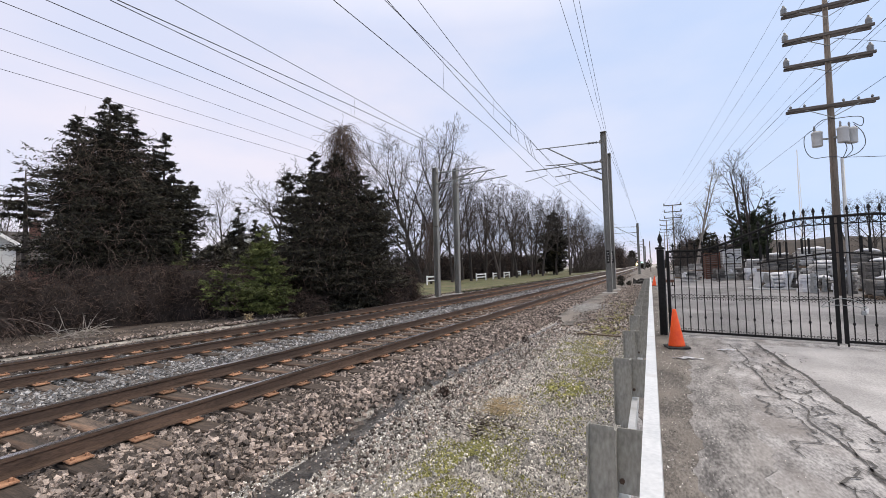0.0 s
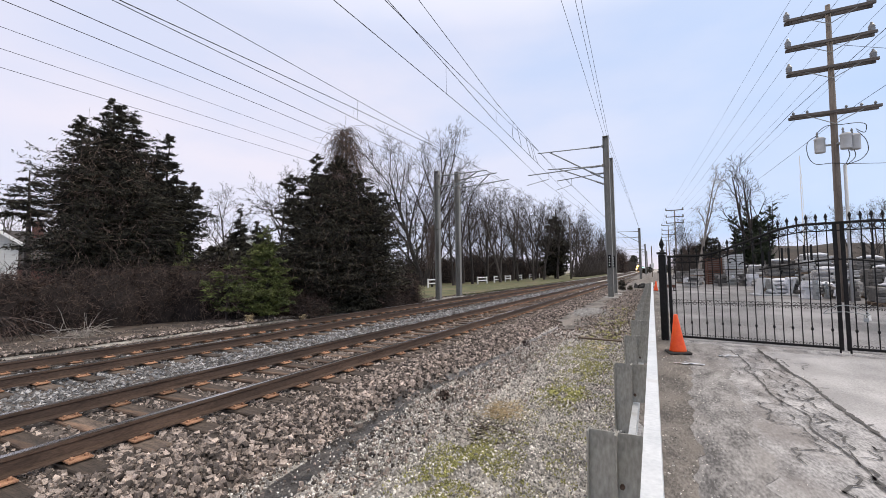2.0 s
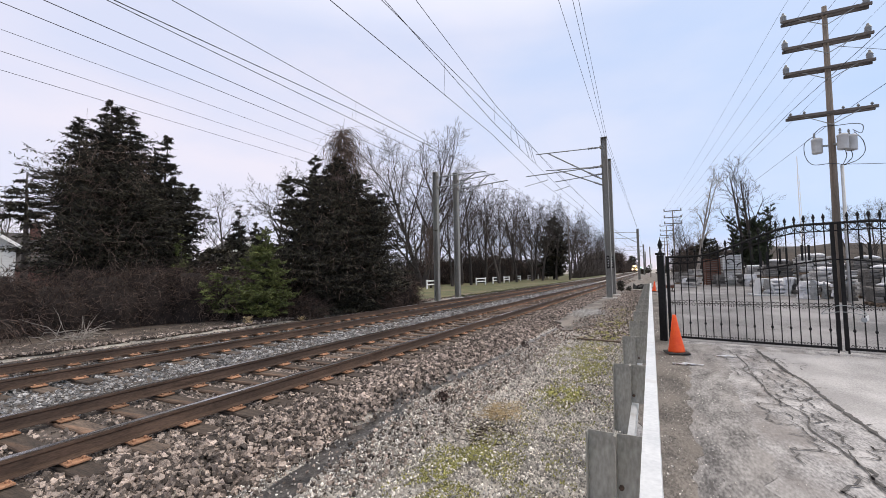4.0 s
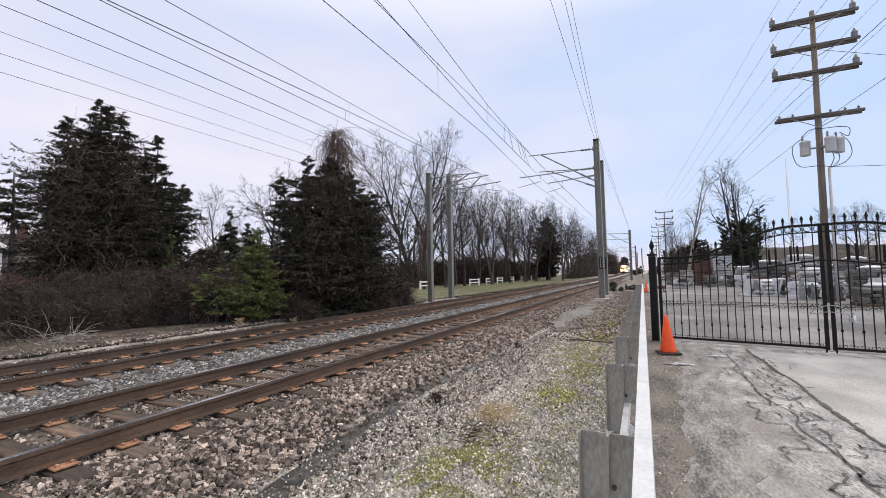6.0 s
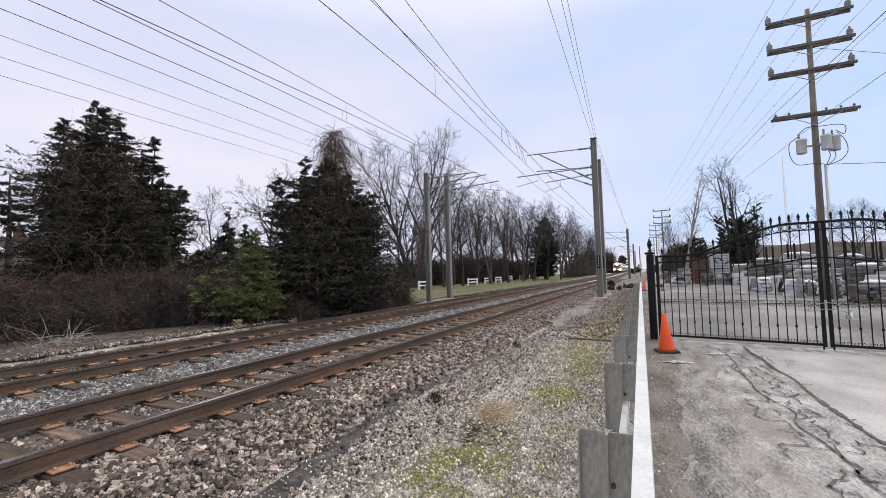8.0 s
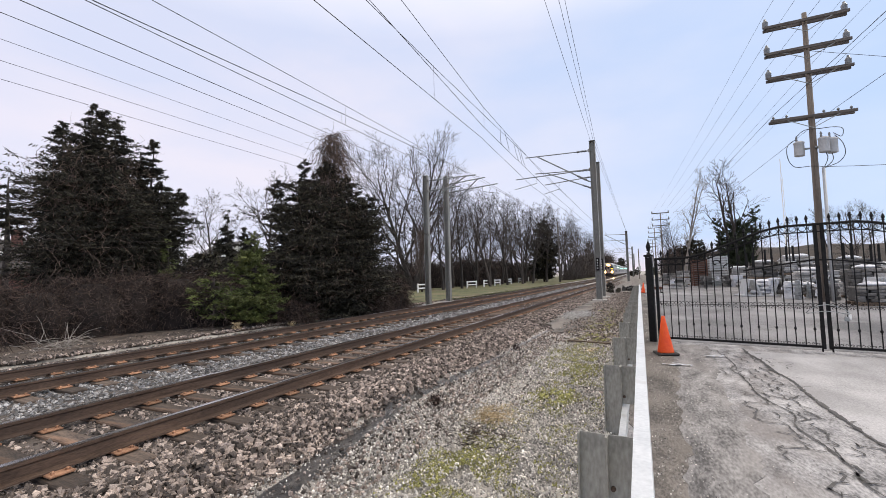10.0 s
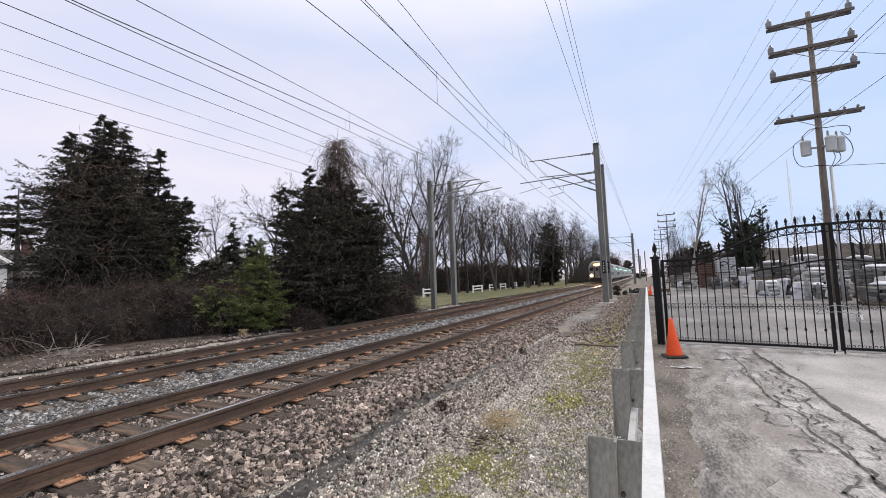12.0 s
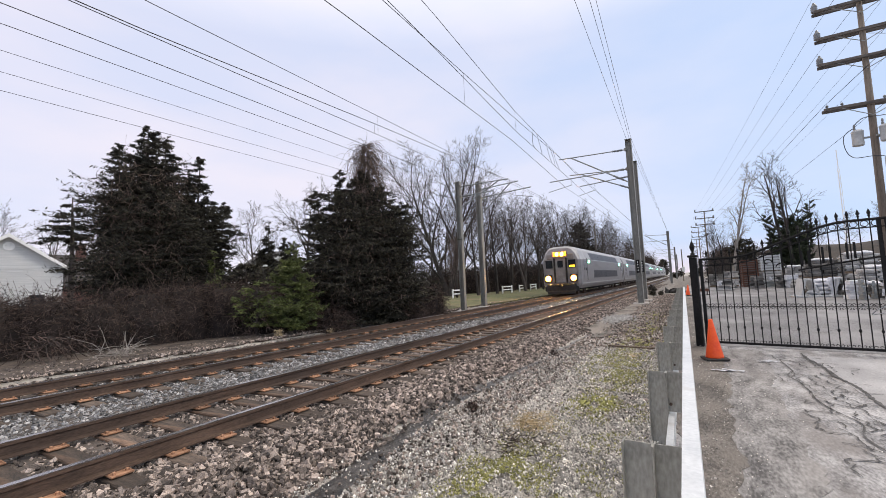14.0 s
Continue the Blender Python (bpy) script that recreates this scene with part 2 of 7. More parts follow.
STAINLESS = surf("stainless_car_side", (0.21, 0.20, 0.203), (0.30, 0.285, 0.29), 1.0, 0.42, 0.45, 0.05, 20, (0.16, 0.145, 0.14), 0.7, (0.52, 0.8), stretch=(1, 0.3, 4))
CAR_ROOF = surf("pale_car_roof", (0.30, 0.296, 0.30), (0.42, 0.412, 0.416), 1.2, 0.5, 0.2, 0.05, 20, (0.20, 0.188, 0.182), 0.8, (0.5, 0.8))
CAR_DARK = surf("dark_undercarriage", (0.012, 0.011, 0.011), (0.045, 0.04, 0.037), 4, 0.85, 0.2, 0.3, 40)
CAR_BAND = surf("dark_window_band", (0.020, 0.020, 0.024), (0.048, 0.046, 0.052), 1.5, 0.45, 0, 0.0, 10)
CAR_FACE = surf("dull_cab_face", (0.17, 0.155, 0.145), (0.29, 0.265, 0.25), 2, 0.5, 0.2, 0.1, 30, (0.10, 0.08, 0.07), 1.5, (0.5, 0.75))
HEADLIGHT = glow("headlight_glow", (1.0, 0.56, 0.16), 650.0)
# orange emission that imitates the bloom round the headlights
LAMP_BLOOM = glow("headlight_bloom", (1.0, 0.30, 0.022), 2.8)
SIGN_AMBER = glow("amber_sign_glow", (1.0, 0.55, 0.03), 2.2)
DOOR_GREEN = glow("green_indicator_glow", (0.22, 1.0, 0.50), 16.0)
FIELDSTONE = surf("stacked_fieldstone", (0.06, 0.057, 0.055), (0.21, 0.20, 0.19), 3, 0.9, 0, 0.5, 30, vary=0.6, by="object")
PALE_STONE = surf("pale_cut_stone", (0.22, 0.216, 0.212), (0.50, 0.492, 0.485), 3, 0.85, 0, 0.3, 30, vary=0.6, by="object")
BAG_WHITE = surf("white_plastic_sack", (0.50, 0.51, 0.54), (0.74, 0.74, 0.77), 5, 0.4, 0, 0.4, 20)
PALLET_WOOD = surf("pallet_wood", (0.10, 0.07, 0.05), (0.24, 0.18, 0.13), 5, 0.9, 0, 0.4, 40, vary=0.4)
CRATE_RED = surf("rust_brown_crate", (0.10, 0.045, 0.03), (0.20, 0.09, 0.06), 4, 0.9, 0, 0.4, 40, vary=0.3)

BLACK_IRON.node_tree.nodes["Principled BSDF"].inputs["Specular IOR Level"].default_value = 0.2


# ---- building helpers ----
class Mesh:
    """Vertices and faces gathered into one mesh."""

    def __init__(self):
        self.v, self.f, self.m, self.n = [], [], [], 0

    def add(self, verts, faces, mi=0):
        self.v.extend([tuple(p) for p in verts])
        self.f.extend([tuple(i + self.n for i in q) for q in faces])
        self.m.extend([mi] * len(faces))
        self.n += len(verts)
        return self

    def box(self, c, s, bevel=0.0, m=None, mi=0, top=1.0):
        """A box of size s about c, its edges chamfered; top narrows its upper face; m turns it."""
        hx, hy, hz = (k / 2 for k in s)
        b = min(bevel, hx * 0.9, hy * 0.9, hz * 0.9)
        pts, faces = [], []
        if b <= 0:
            for z in (-1, 1):
                for y in (-1, 1):
                    for x in (-1, 1):
                        k = top if z > 0 else 1
                        pts.append((x * hx * k, y * hy * k, z * hz))
            faces = [(0, 2, 3, 1), (4, 5, 7, 6), (0, 1, 5, 4), (2, 6, 7, 3), (0, 4, 6, 2), (1, 3, 7, 5)]
        else:
            ix = {}
            for z in (-1, 1):
                for y in (-1, 1):
                    for x in (-1, 1):
                        k = top if z > 0 else 1
                        for a in range(3):
                            p = [x * hx, y * hy, z * hz]
                            for q in range(3):
                                if q != a:
                                    p[q] -= (x, y, z)[q] * b
                            ix[x, y, z, a] = len(pts)
                            pts.append((p[0] * k, p[1] * k, p[2]))
            for a in range(3):
                u, w = (a + 1) % 3, (a + 2) % 3
                for s1 in (-1, 1):
                    q = []
                    for su, sw in ((-1, -1), (1, -1), (1, 1), (-1, 1)):
                        k = [0, 0, 0]
                        k[a], k[u], k[w] = s1, su, sw
                        q.append(ix[(*k, a)])
                    faces.append(tuple(q) if s1 > 0 else tuple(reversed(q)))
                for su in (-1, 1):
                    for sw in (-1, 1):
                        k1, k2 = [0, 0, 0], [0, 0, 0]
                        k1[a], k1[u], k1[w] = -1, su, sw
                        k2[a], k2[u], k2[w] = 1, su, sw
                        q = (ix[(*k1, u)], ix[(*k2, u)], ix[(*k2, w)], ix[(*k1, w)])
                        faces.append(q if su * sw < 0 else tuple(reversed(q)))
            for x in (-1, 1):
                for y in (-1, 1):
                    for z in (-1, 1):
                        q = tuple(ix[x, y, z, a] for a in range(3))
                        faces.append(q if x * y * z > 0 else tuple(reversed(q)))
        pts = [Vector(p) for p in pts]
        if m is not None:
            pts = [m @ p for p in pts]
        return self.add([p + Vector(c) for p in pts], faces, mi)

    def tube(self, path, radii, n=6, mi=0, caps=True):
        """A round bar through the points of path."""
        path = [Vector(p) for p in path]
        if not isinstance(radii, (list, tuple)):
            radii = [radii] * len(path)
        base, verts, faces = 0, [], []
        for i, p in enumerate(path):
            d = (path[min(i + 1, len(path) - 1)] - path[max(i - 1, 0)])
            d = d.normalized() if d.length > 1e-9 else Vector((0, 0, 1))
            s = d.cross(Vector((0, 0, 1)) if abs(d.z) < 0.9 else Vector((1, 0, 0))).normalized()
            t = s.cross(d)
            for k in range(n):
                a = 2 * math.pi * k / n
                verts.append(p + (s * math.cos(a) + t * math.sin(a)) * radii[i])
        for i in range(len(path) - 1):
            for k in range(n):
                k2 = (k + 1) % n
                faces.append((i * n + k, i * n + k2, (i + 1) * n + k2, (i + 1) * n + k))
        if caps:
            faces.append(tuple(reversed(range(n))))
            faces.append(tuple((len(path) - 1) * n + k for k in range(n)))
        return self.add(verts, faces, mi)

    def lathe(self, profile, c=(0, 0, 0), n=16, mi=0, m=None):
        """A turned shape from (radius, height) pairs."""
        verts, faces = [], []
        for r, z in profile:
            for k in range(n):
                a = 2 * math.pi * k / n
                verts.append(Vector((r * math.cos(a), r * math.sin(a), z)))
        for i in range(len(profile) - 1):
            for k in range(n):
                k2 = (k + 1) % n
                faces.append((i * n + k, i * n + k2, (i + 1) * n + k2, (i + 1) * n + k))
        faces.append(tuple(reversed(range(n))))
        faces.append(tuple((len(profile) - 1) * n + k for k in range(n)))
        if m is not None:
            verts = [m @ p for p in verts]
        return self.add([p + Vector(c) for p in verts], faces, mi)

    def sweep(self, section, path, closed=True, mi=0, caps=True):
        """A section of (sideways, up) pairs carried along a level path of (x, y, z)."""
        n, verts, faces = len(section), [], []
        for i, p in enumerate(path):
            a, b = Vector(path[max(i - 1, 0)]), Vector(path[min(i + 1, len(path) - 1)])
            d = Vector(((b - a).x, (b - a).y, 0)).normalized()
            s = Vector((d.y, -d.x, 0))
            for u, w in section:
                verts.append(Vector(p) + s * u + Vector((0, 0, w)))
        for i in range(len(path) - 1):
            for k in range(n if closed else n - 1):
                k2 = (k + 1) % n
                faces.append((i * n + k, (i + 1) * n + k, (i + 1) * n + k2, i * n + k2))
        if closed and caps:
            faces.append(tuple(range(n)))
            faces.append(tuple(reversed([(len(path) - 1) * n + k for k in range(n)])))
        return self.add(verts, faces, mi)

    def data(self, name, materials, smooth=False):
        me = bpy.data.meshes.new(name)
        me.from_pydata(self.v, [], self.f)
        for m in materials if isinstance(materials, (list, tuple)) else [materials]:
            me.materials.append(m)
        me.polygons.foreach_set("material_index", self.m)
        if smooth:
            me.polygons.foreach_set("use_smooth", [True] * len(me.polygons))
        me.update()
        return me


def part(name, mesh, material, parent, label="", smooth=False, at=None):
    """One mesh object under a thing or under a part. mesh: a Mesh, or mesh data to share."""
    ob = new(name, mesh.data(name, material, smooth) if isinstance(mesh, Mesh) else mesh)
    ob.parent = parent
    if at is not None:
        ob.matrix_basis = at
    return tagged(ob, label)


def thing(name, label, category, group="", at=None, kind=""):
    """An Empty at a thing's base."""
    ob = new(name)
    ob.empty_display_size = 0.2
    if at is not None:
        ob.matrix_basis = at
    return tagged(ob, label, category, group, kind)


def solid(name, mesh, material, label, category, group="", at=None, kind="", smooth=False):
    """A thing of one mesh."""
    ob = new(name, mesh.data(name, material, smooth))
    if at is not None:
        ob.matrix_basis = at
    return tagged(ob, label, category, group, kind)


def raw(name, verts, faces, material, smooth=False):
    """Mesh data from arrays; all faces have the same number of corners."""
    verts, faces = np.asarray(verts, np.float32), np.asarray(faces, np.int32)
    me = bpy.data.meshes.new(name)
    k = faces.shape[1]
    me.vertices.add(len(verts))
    me.vertices.foreach_set("co", verts.ravel())
    me.loops.add(faces.size)
    me.loops.foreach_set("vertex_index", faces.ravel())
    me.polygons.add(len(faces))
    me.polygons.foreach_set("loop_start", np.arange(len(faces)) * k)
    if smooth:
        me.polygons.foreach_set("use_smooth", np.ones(len(faces), bool))
    else:
        me.polygons.foreach_set("use_smooth", np.zeros(len(faces), bool))
    for m in material if isinstance(material, (list, tuple)) else [material]:
        me.materials.append(m)
    me.update(calc_edges=True)
    me.validate()
    return me


rng = np.random.default_rng(7)


def turns(n):
    """n random rotations."""
    q = rng.normal(size=(n, 4))
    q /= np.linalg.norm(q, axis=1)[:, None]
    w, x, y, z = q.T
    return np.stack([1 - 2 * (y * y + z * z), 2 * (x * y - z * w), 2 * (x * z + y * w), 2 * (x * y + z * w), 1 - 2 * (x * x + z * z),
                     2 * (y * z - x * w), 2 * (x * z - y * w), 2 * (y * z + x * w), 1 - 2 * (x * x + y * y)], 1).reshape(n, 3, 3)


def stones(name, centres, sizes, material):
    """Crushed stones, each a broken lump of eight corners."""
    n = len(centres)
    cube = np.array([(x, y, z) for z in (-1, 1) for y in (-1, 1) for x in (-1, 1)], float)
    pts = cube[None] * (0.42 + 0.58 * rng.random((n, 8, 1))) * np.array([1.12, 0.85, 0.62]) * (0.75 + 0.5 * rng.random((n, 1, 3)))
    pts = np.einsum("nij,nkj->nki", turns(n), pts) * sizes[:, None, None] * 0.5 + centres[:, None]
    quads = np.array([(0, 2, 3, 1), (4, 5, 7, 6), (0, 1, 5, 4), (2, 6, 7, 3), (0, 4, 6, 2), (1, 3, 7, 5)])
    faces = (np.arange(n)[:, None, None] * 8 + quads[None]).reshape(-1, 4)
    return raw(name, pts.reshape(-1, 3), faces, material)


def sprays(centres, along, size, thin=0.28):
    """Needle sprays: narrow blades that follow their limb. Gives vertices and faces."""
    n = len(centres)
    a = along * 0.75 + rng.normal(size=(n, 3)) * 0.55 - np.array([0, 0, 0.12])
    a /= np.linalg.norm(a, axis=1)[:, None] + 1e-9
    b = np.cross(a, rng.normal(size=(n, 3)))
    b /= np.linalg.norm(b, axis=1)[:, None] + 1e-9
    s = size * (0.5 + rng.random((n, 1)))
    a, b = a * s, b * s * thin
    pts = np.stack([centres - a * 0.5, centres + b * 0.5, centres + a * 0.6, centres - b * 0.5], 1)
    return pts.reshape(-1, 3), (np.arange(n)[:, None] * 4 + np.arange(4)[None])


def leaves(centres, size, long=1.6, droop=0.0):
    """Small leaf blades: two crossed triangles each. Gives vertices and faces."""
    n = len(centres)
    r = turns(n)
    s = size * (0.6 + 0.8 * rng.random((n, 1)))
    a, b = r[:, :, 0] * s * long, r[:, :, 1] * s
    a[:, 2] -= droop * s[:, 0]
    pts = np.stack([centres - a * 0.5, centres + b * 0.5, centres + a * 0.5, centres - b * 0.5], 1)
    return pts.reshape(-1, 3), (np.arange(n)[:, None] * 4 + np.arange(4)[None])


def sticks(starts, ends, r0, r1, sides=3):
    """Straight tapering twigs. Gives vertices and quads."""
    starts, ends = np.asarray(starts, float), np.asarray(ends, float)
    n = len(starts)
    d = ends - starts
    d /= np.linalg.norm(d, axis=1)[:, None] + 1e-9
    up = np.where(np.abs(d[:, 2:3]) < 0.9, np.array([[0, 0, 1.0]]), np.array([[1.0, 0, 0]]))
    s = np.cross(d, up)
    s /= np.linalg.norm(s, axis=1)[:, None] + 1e-9
    t = np.cross(s, d)
    r0, r1 = np.broadcast_to(r0, n), np.broadcast_to(r1, n)
    v = []
    for p, r in ((starts, r0), (ends, r1)):
        for k in range(sides):
            a = 2 * math.pi * k / sides
            v.append(p + (s * math.cos(a) + t * math.sin(a)) * r[:, None])
    v = np.stack(v, 1)
    q = np.array([(k, (k + 1) % sides, sides + (k + 1) % sides, sides + k) for k in range(sides)])
    return v.reshape(-1, 3), (np.arange(n)[:, None, None] * 2 * sides + q[None]).reshape(-1, 4)


def joined(*pairs):
    """Several (vertices, faces) as one."""
    v, f, k = [], [], 0
    for a, b in pairs:
        v.append(np.asarray(a))
        f.append(np.asarray(b) + k)
        k += len(a)
    return np.concatenate(v), np.concatenate(f)


# ---- plan ----
NEAR, FAR = -5.65, -9.55          # the tracks' middles at the camera
RAIL_TOP, GAUGE = 0.13, 1.505


def bend(y):
    """The tracks' slight turn to the left far up the line."""
    if y < 40:
        return 0.0
    return -0.000125 * (y - 40) ** 2 if y < 120 else -0.8 - 0.02 * (y - 120)


def lie(x, y):
    """The height of the ground."""
    z = -0.03
    d = min(abs(x - bend(y) - NEAR), abs(x - bend(y) - FAR))
    if -12.2 < x - bend(y) < -3.3:
        z = -0.15
    if -4.4 < x < -3.3:
        z = -0.15 + 0.05 * math.sin((x + 4.4) / 1.1 * math.pi) + 0.10 * (x + 4.4) / 1.1
    if -3.9 < x < -1.9:
        z -= 0.10 * math.exp(-((x + 2.95 + 0.15 * math.sin(y * 0.9)) / 0.42) ** 2)
    if x > -0.6:
        z = -0.02
    return z


# ---- the large structure ----
def build_ground():
    xs = [-2500, -900, -400, -200, -120, -80, -60, -45, -36, -30, -26, -23, -20, -18]
    xs += [-17 + 0.5 * i for i in range(24)] + [-5 + 0.2 * i for i in range(24)] + [0, 1, 3, 8, 20, 50, 120, 300, 900, 2500]
    ys = [-900, -300, -100, -40, -15, -6, -3] + [-2 + 0.4 * i for i in range(80)] + [31 + 3 * i for i in range(30)] + [130, 160, 200, 260, 340, 450, 700, 1200, 2600]
    xs, ys = sorted(set(xs)), sorted(set(ys))
    b = Mesh()
    verts = []
    for y in ys:
        for x in xs:
            n = noise.noise(Vector((x * 1.7, y * 1.7, 0))) * 0.025 + noise.noise(Vector((x * 0.5, y * 0.5, 3))) * 0.03
            near = -12.2 < x < -0.4 and -3 < y < 60
            verts.append((x, y, lie(x, y) + (n if near else 0)))
    w = len(xs)
    b.add(verts, [(j * w + i, j * w + i + 1, (j + 1) * w + i + 1, (j + 1) * w + i) for j in range(len(ys) - 1) for i in range(w - 1)])
    solid("ground", b, GRAVEL, "grey gravelly ground beside the railway tracks", "ground", kind="structure", smooth=True)


def sheet(name, outline, z, material, label, category="ground", kind="structure", rough_edge=0.0):
    """A thin level sheet with the given outline, laid over the ground."""
    b = Mesh()
    pts = []
    for i, (x, y) in enumerate(outline):
        x2, y2 = outline[(i + 1) % len(outline)]
        steps = max(1, int(math.hypot(x2 - x, y2 - y) / 0.09)) if rough_edge else 1
        steps = min(steps, 260)
        for k in range(steps):
            q = Vector((x + (x2 - x) * k / steps, y + (y2 - y) * k / steps, 0))
            j = rough_edge * (noise.noise(q * 1.7) + 0.6 * noise.noise(q * 6) + 0.35 * noise.noise(q * 17))
            pts.append((q.x + j, q.y + rough_edge * noise.noise(q * 1.7 + Vector((9, 3, 0))), z))
    n = len(pts)
    b.add(pts + [(x, y, z - 0.05) for x, y, _ in pts], [tuple(range(n))] + [(i + n, (i + 1) % n + n, (i + 1) % n, i) for i in range(n)])
    return solid(name, b, material, label, category, kind=kind)


def blob(name, x, y, rx, ry, material, label, thick=0.02, turn=0.0, seed=0):
    """A low irregular patch that follows the ground."""
    b, rings, n = Mesh(), 6, 40
    verts = [(x, y, lie(x, y) + thick + 0.035)]
    for r in range(1, rings + 1):
        for k in range(n):
            a = 2 * math.pi * k / n
            q = r / rings * (1 + 0.55 * noise.noise(Vector((math.cos(a) * 1.8 + seed, math.sin(a) * 1.8, seed))))
            ux, uy = rx * q * math.cos(a), ry * q * math.sin(a)
            px, py = x + ux * math.cos(turn) - uy * math.sin(turn), y + ux * math.sin(turn) + uy * math.cos(turn)
            h = thick * (1 - (r / rings) ** 2) + 0.035 * (1 - (r / rings) ** 4) - 0.03 * (r / rings) ** 6
            verts.append((px, py, lie(px, py) + h + 0.012 * noise.noise(Vector((px * 6, py * 6, 1)))))
    faces = [(0, 1 + k, 1 + (k + 1) % n) for k in range(n)]
    for r in range(rings - 1):
        for k in range(n):
            k2 = (k + 1) % n
            faces.append((1 + r * n + k, 1 + (r + 1) * n + k, 1 + (r + 1) * n + k2, 1 + r * n + k2))
    b.add(verts, faces)
    return solid(name, b, material, label, "ground cover", kind="stuff", smooth=True)


build_ground()
sheet("pavement", [(-0.30, -8), (14, -8), (30, 10), (30, 120), (1.5, 120), (-0.95, 34)], 0.0, ASPHALT, "worn grey asphalt of the yard entrance", "pavement")
sheet("worn_strip", [(0.1, -2), (0.62, -2), (0.70, 4), (0.85, 7), (1.0, 10.4), (0.2, 10.4)], 0.0045, WORN, "darker worn asphalt strip along the barrier", "pavement", rough_edge=0.10)
sheet("yard_floor", [(0.15, 10.95), (13, 8.5), (29, 12), (29, 118), (1.7, 118), (-0.5, 34)], 0.0045, YARD, "darker grey asphalt of the yard behind the gate", "pavement", rough_edge=0.05)
sheet("dirt_strip", [(-0.12, -2), (0.20, -2), (0.22, 4), (0.34, 9.5), (0.15, 20), (-0.35, 33), (-0.95, 33), (-0.5, 16)], 0.008, DIRT, "dark dirt and grit along the foot of the crash barrier", "dirt", rough_edge=0.09)
sheet("pavement_patch", [(1.76, 5.35), (2.05, 2.4), (9, 1.0), (9, 9.4), (1.61, 9.95)], 0.0045, PATCH, "smoother pale asphalt patch before the gate", "pavement", rough_edge=0.03)
sheet("cinder_path", [(-3.02, 14), (-2.4, 11.5), (-1.2, 14), (-1.15, 22), (-1.3, 34), (1.2, 110), (0, 200), (-7.3, 200), (-4.9, 90), (-3.9, 40), (-3.02, 30)], -0.005, DIRT, "dark brown cinders beside the far run of track", "dirt", rough_edge=0.22)
sheet("lawn", [(-12.9, 21.9), (-12.1, 28), (-11.9, 40), (-13.0, 120), (-16, 200), (-70, 200), (-60, 22.5)], 0.03, LAWN, "mown grass verge behind the far track", "lawn", rough_edge=0.3)
sheet("leaf_litter", [(-12.35, -6), (-12.35, 5), (-12.35, 10), (-12.3, 15), (-12.2, 22), (-30, 22), (-34, -6)], -0.012, LEAFMOULD, "brown leaf litter under the hedge and trees", "ground", rough_edge=0.15)

# sheet beneath the stones, coloured dark to deepen the shaded gaps
sheet("ballast_bed", [(-12.75, -7), (-4.45, -7), (-4.45, 60), (-12.3, 60)], -0.105, GAP_SHADE, "dark sheet painted as the shade between the ballast stones", "ballast bed")


def track(mid, label):
    """A railway track: two rails, sleepers, tie plates and spikes."""
    t = thing("railway_track", label, "railway track", "railway tracks")
    ys = [-6, 0, 10, 20, 30, 40] + [50 + 10 * i for i in range(9)] + [160, 220, 300, 420, 560]
    head = [(-0.036, 0), (0.036, 0), (0.036, -0.008), (-0.036, -0.008)]
    web = [(-0.036, -0.008), (0.036, -0.008), (0.034, -0.04), (0.010, -0.05), (0.010, -0.14), (0.07, -0.157), (0.07, -0.17), (-0.07, -0.17), (-0.07, -0.157), (-0.010, -0.14), (-0.010, -0.05), (-0.034, -0.04)]
    for side in (-1, 1):
        path = [(mid + bend(y) + side * GAUGE / 2, y, RAIL_TOP) for y in ys]
        r = part("rail", Mesh().sweep(web, path), RUST, t, "rusty steel rail")
        part("rail_head", Mesh().sweep(head, path), POLISHED, r, "shiny worn running surface")
    tie = Mesh().box((0, 0, -0.09), (2.55, 0.225, 0.17), 0.012).data("sleeper", TIE_WOOD)
    plate = Mesh().box((0, 0, 0.0), (0.36, 0.19, 0.022), 0.006)
    for sx in (-0.13, 0.13):
        for sy in (-0.055, 0.055):
            plate.box((sx, sy, 0.02), (0.035, 0.03, 0.03), 0.006)
    plate = plate.data("tie_plate", RUST_BRIGHT)
    rest = Mesh()
    y, i = 0.35 - 0.535 * 10, 0
    while y < 300:
        j = random.uniform(-0.03, 0.03)
        m = pose(mid + bend(y) + random.uniform(-0.05, 0.05), y + j, RAIL_TOP - 0.196, random.uniform(-1, 1), random.uniform(-0.5, 0.5), random.uniform(-1.5, 1.5) + (0 if y < 40 else 0.6))
        if i < 135:
            part("sleeper", tie, None, t, at=m)
            if i < 100:
                for side in (-1, 1):
                    part("tie_plate", plate, None, t, at=pose(mid + bend(y) + side * GAUGE / 2, y + j, RAIL_TOP - 0.180))
        else:
            rest.box((mid + bend(y), y, RAIL_TOP - 0.28), (2.55, 0.225, 0.17))
        y += 0.535
        i += 1
    tagged(part("sleepers", rest, TIE_WOOD, t, "far run of weathered wooden sleepers"), kind="stuff")
    return t


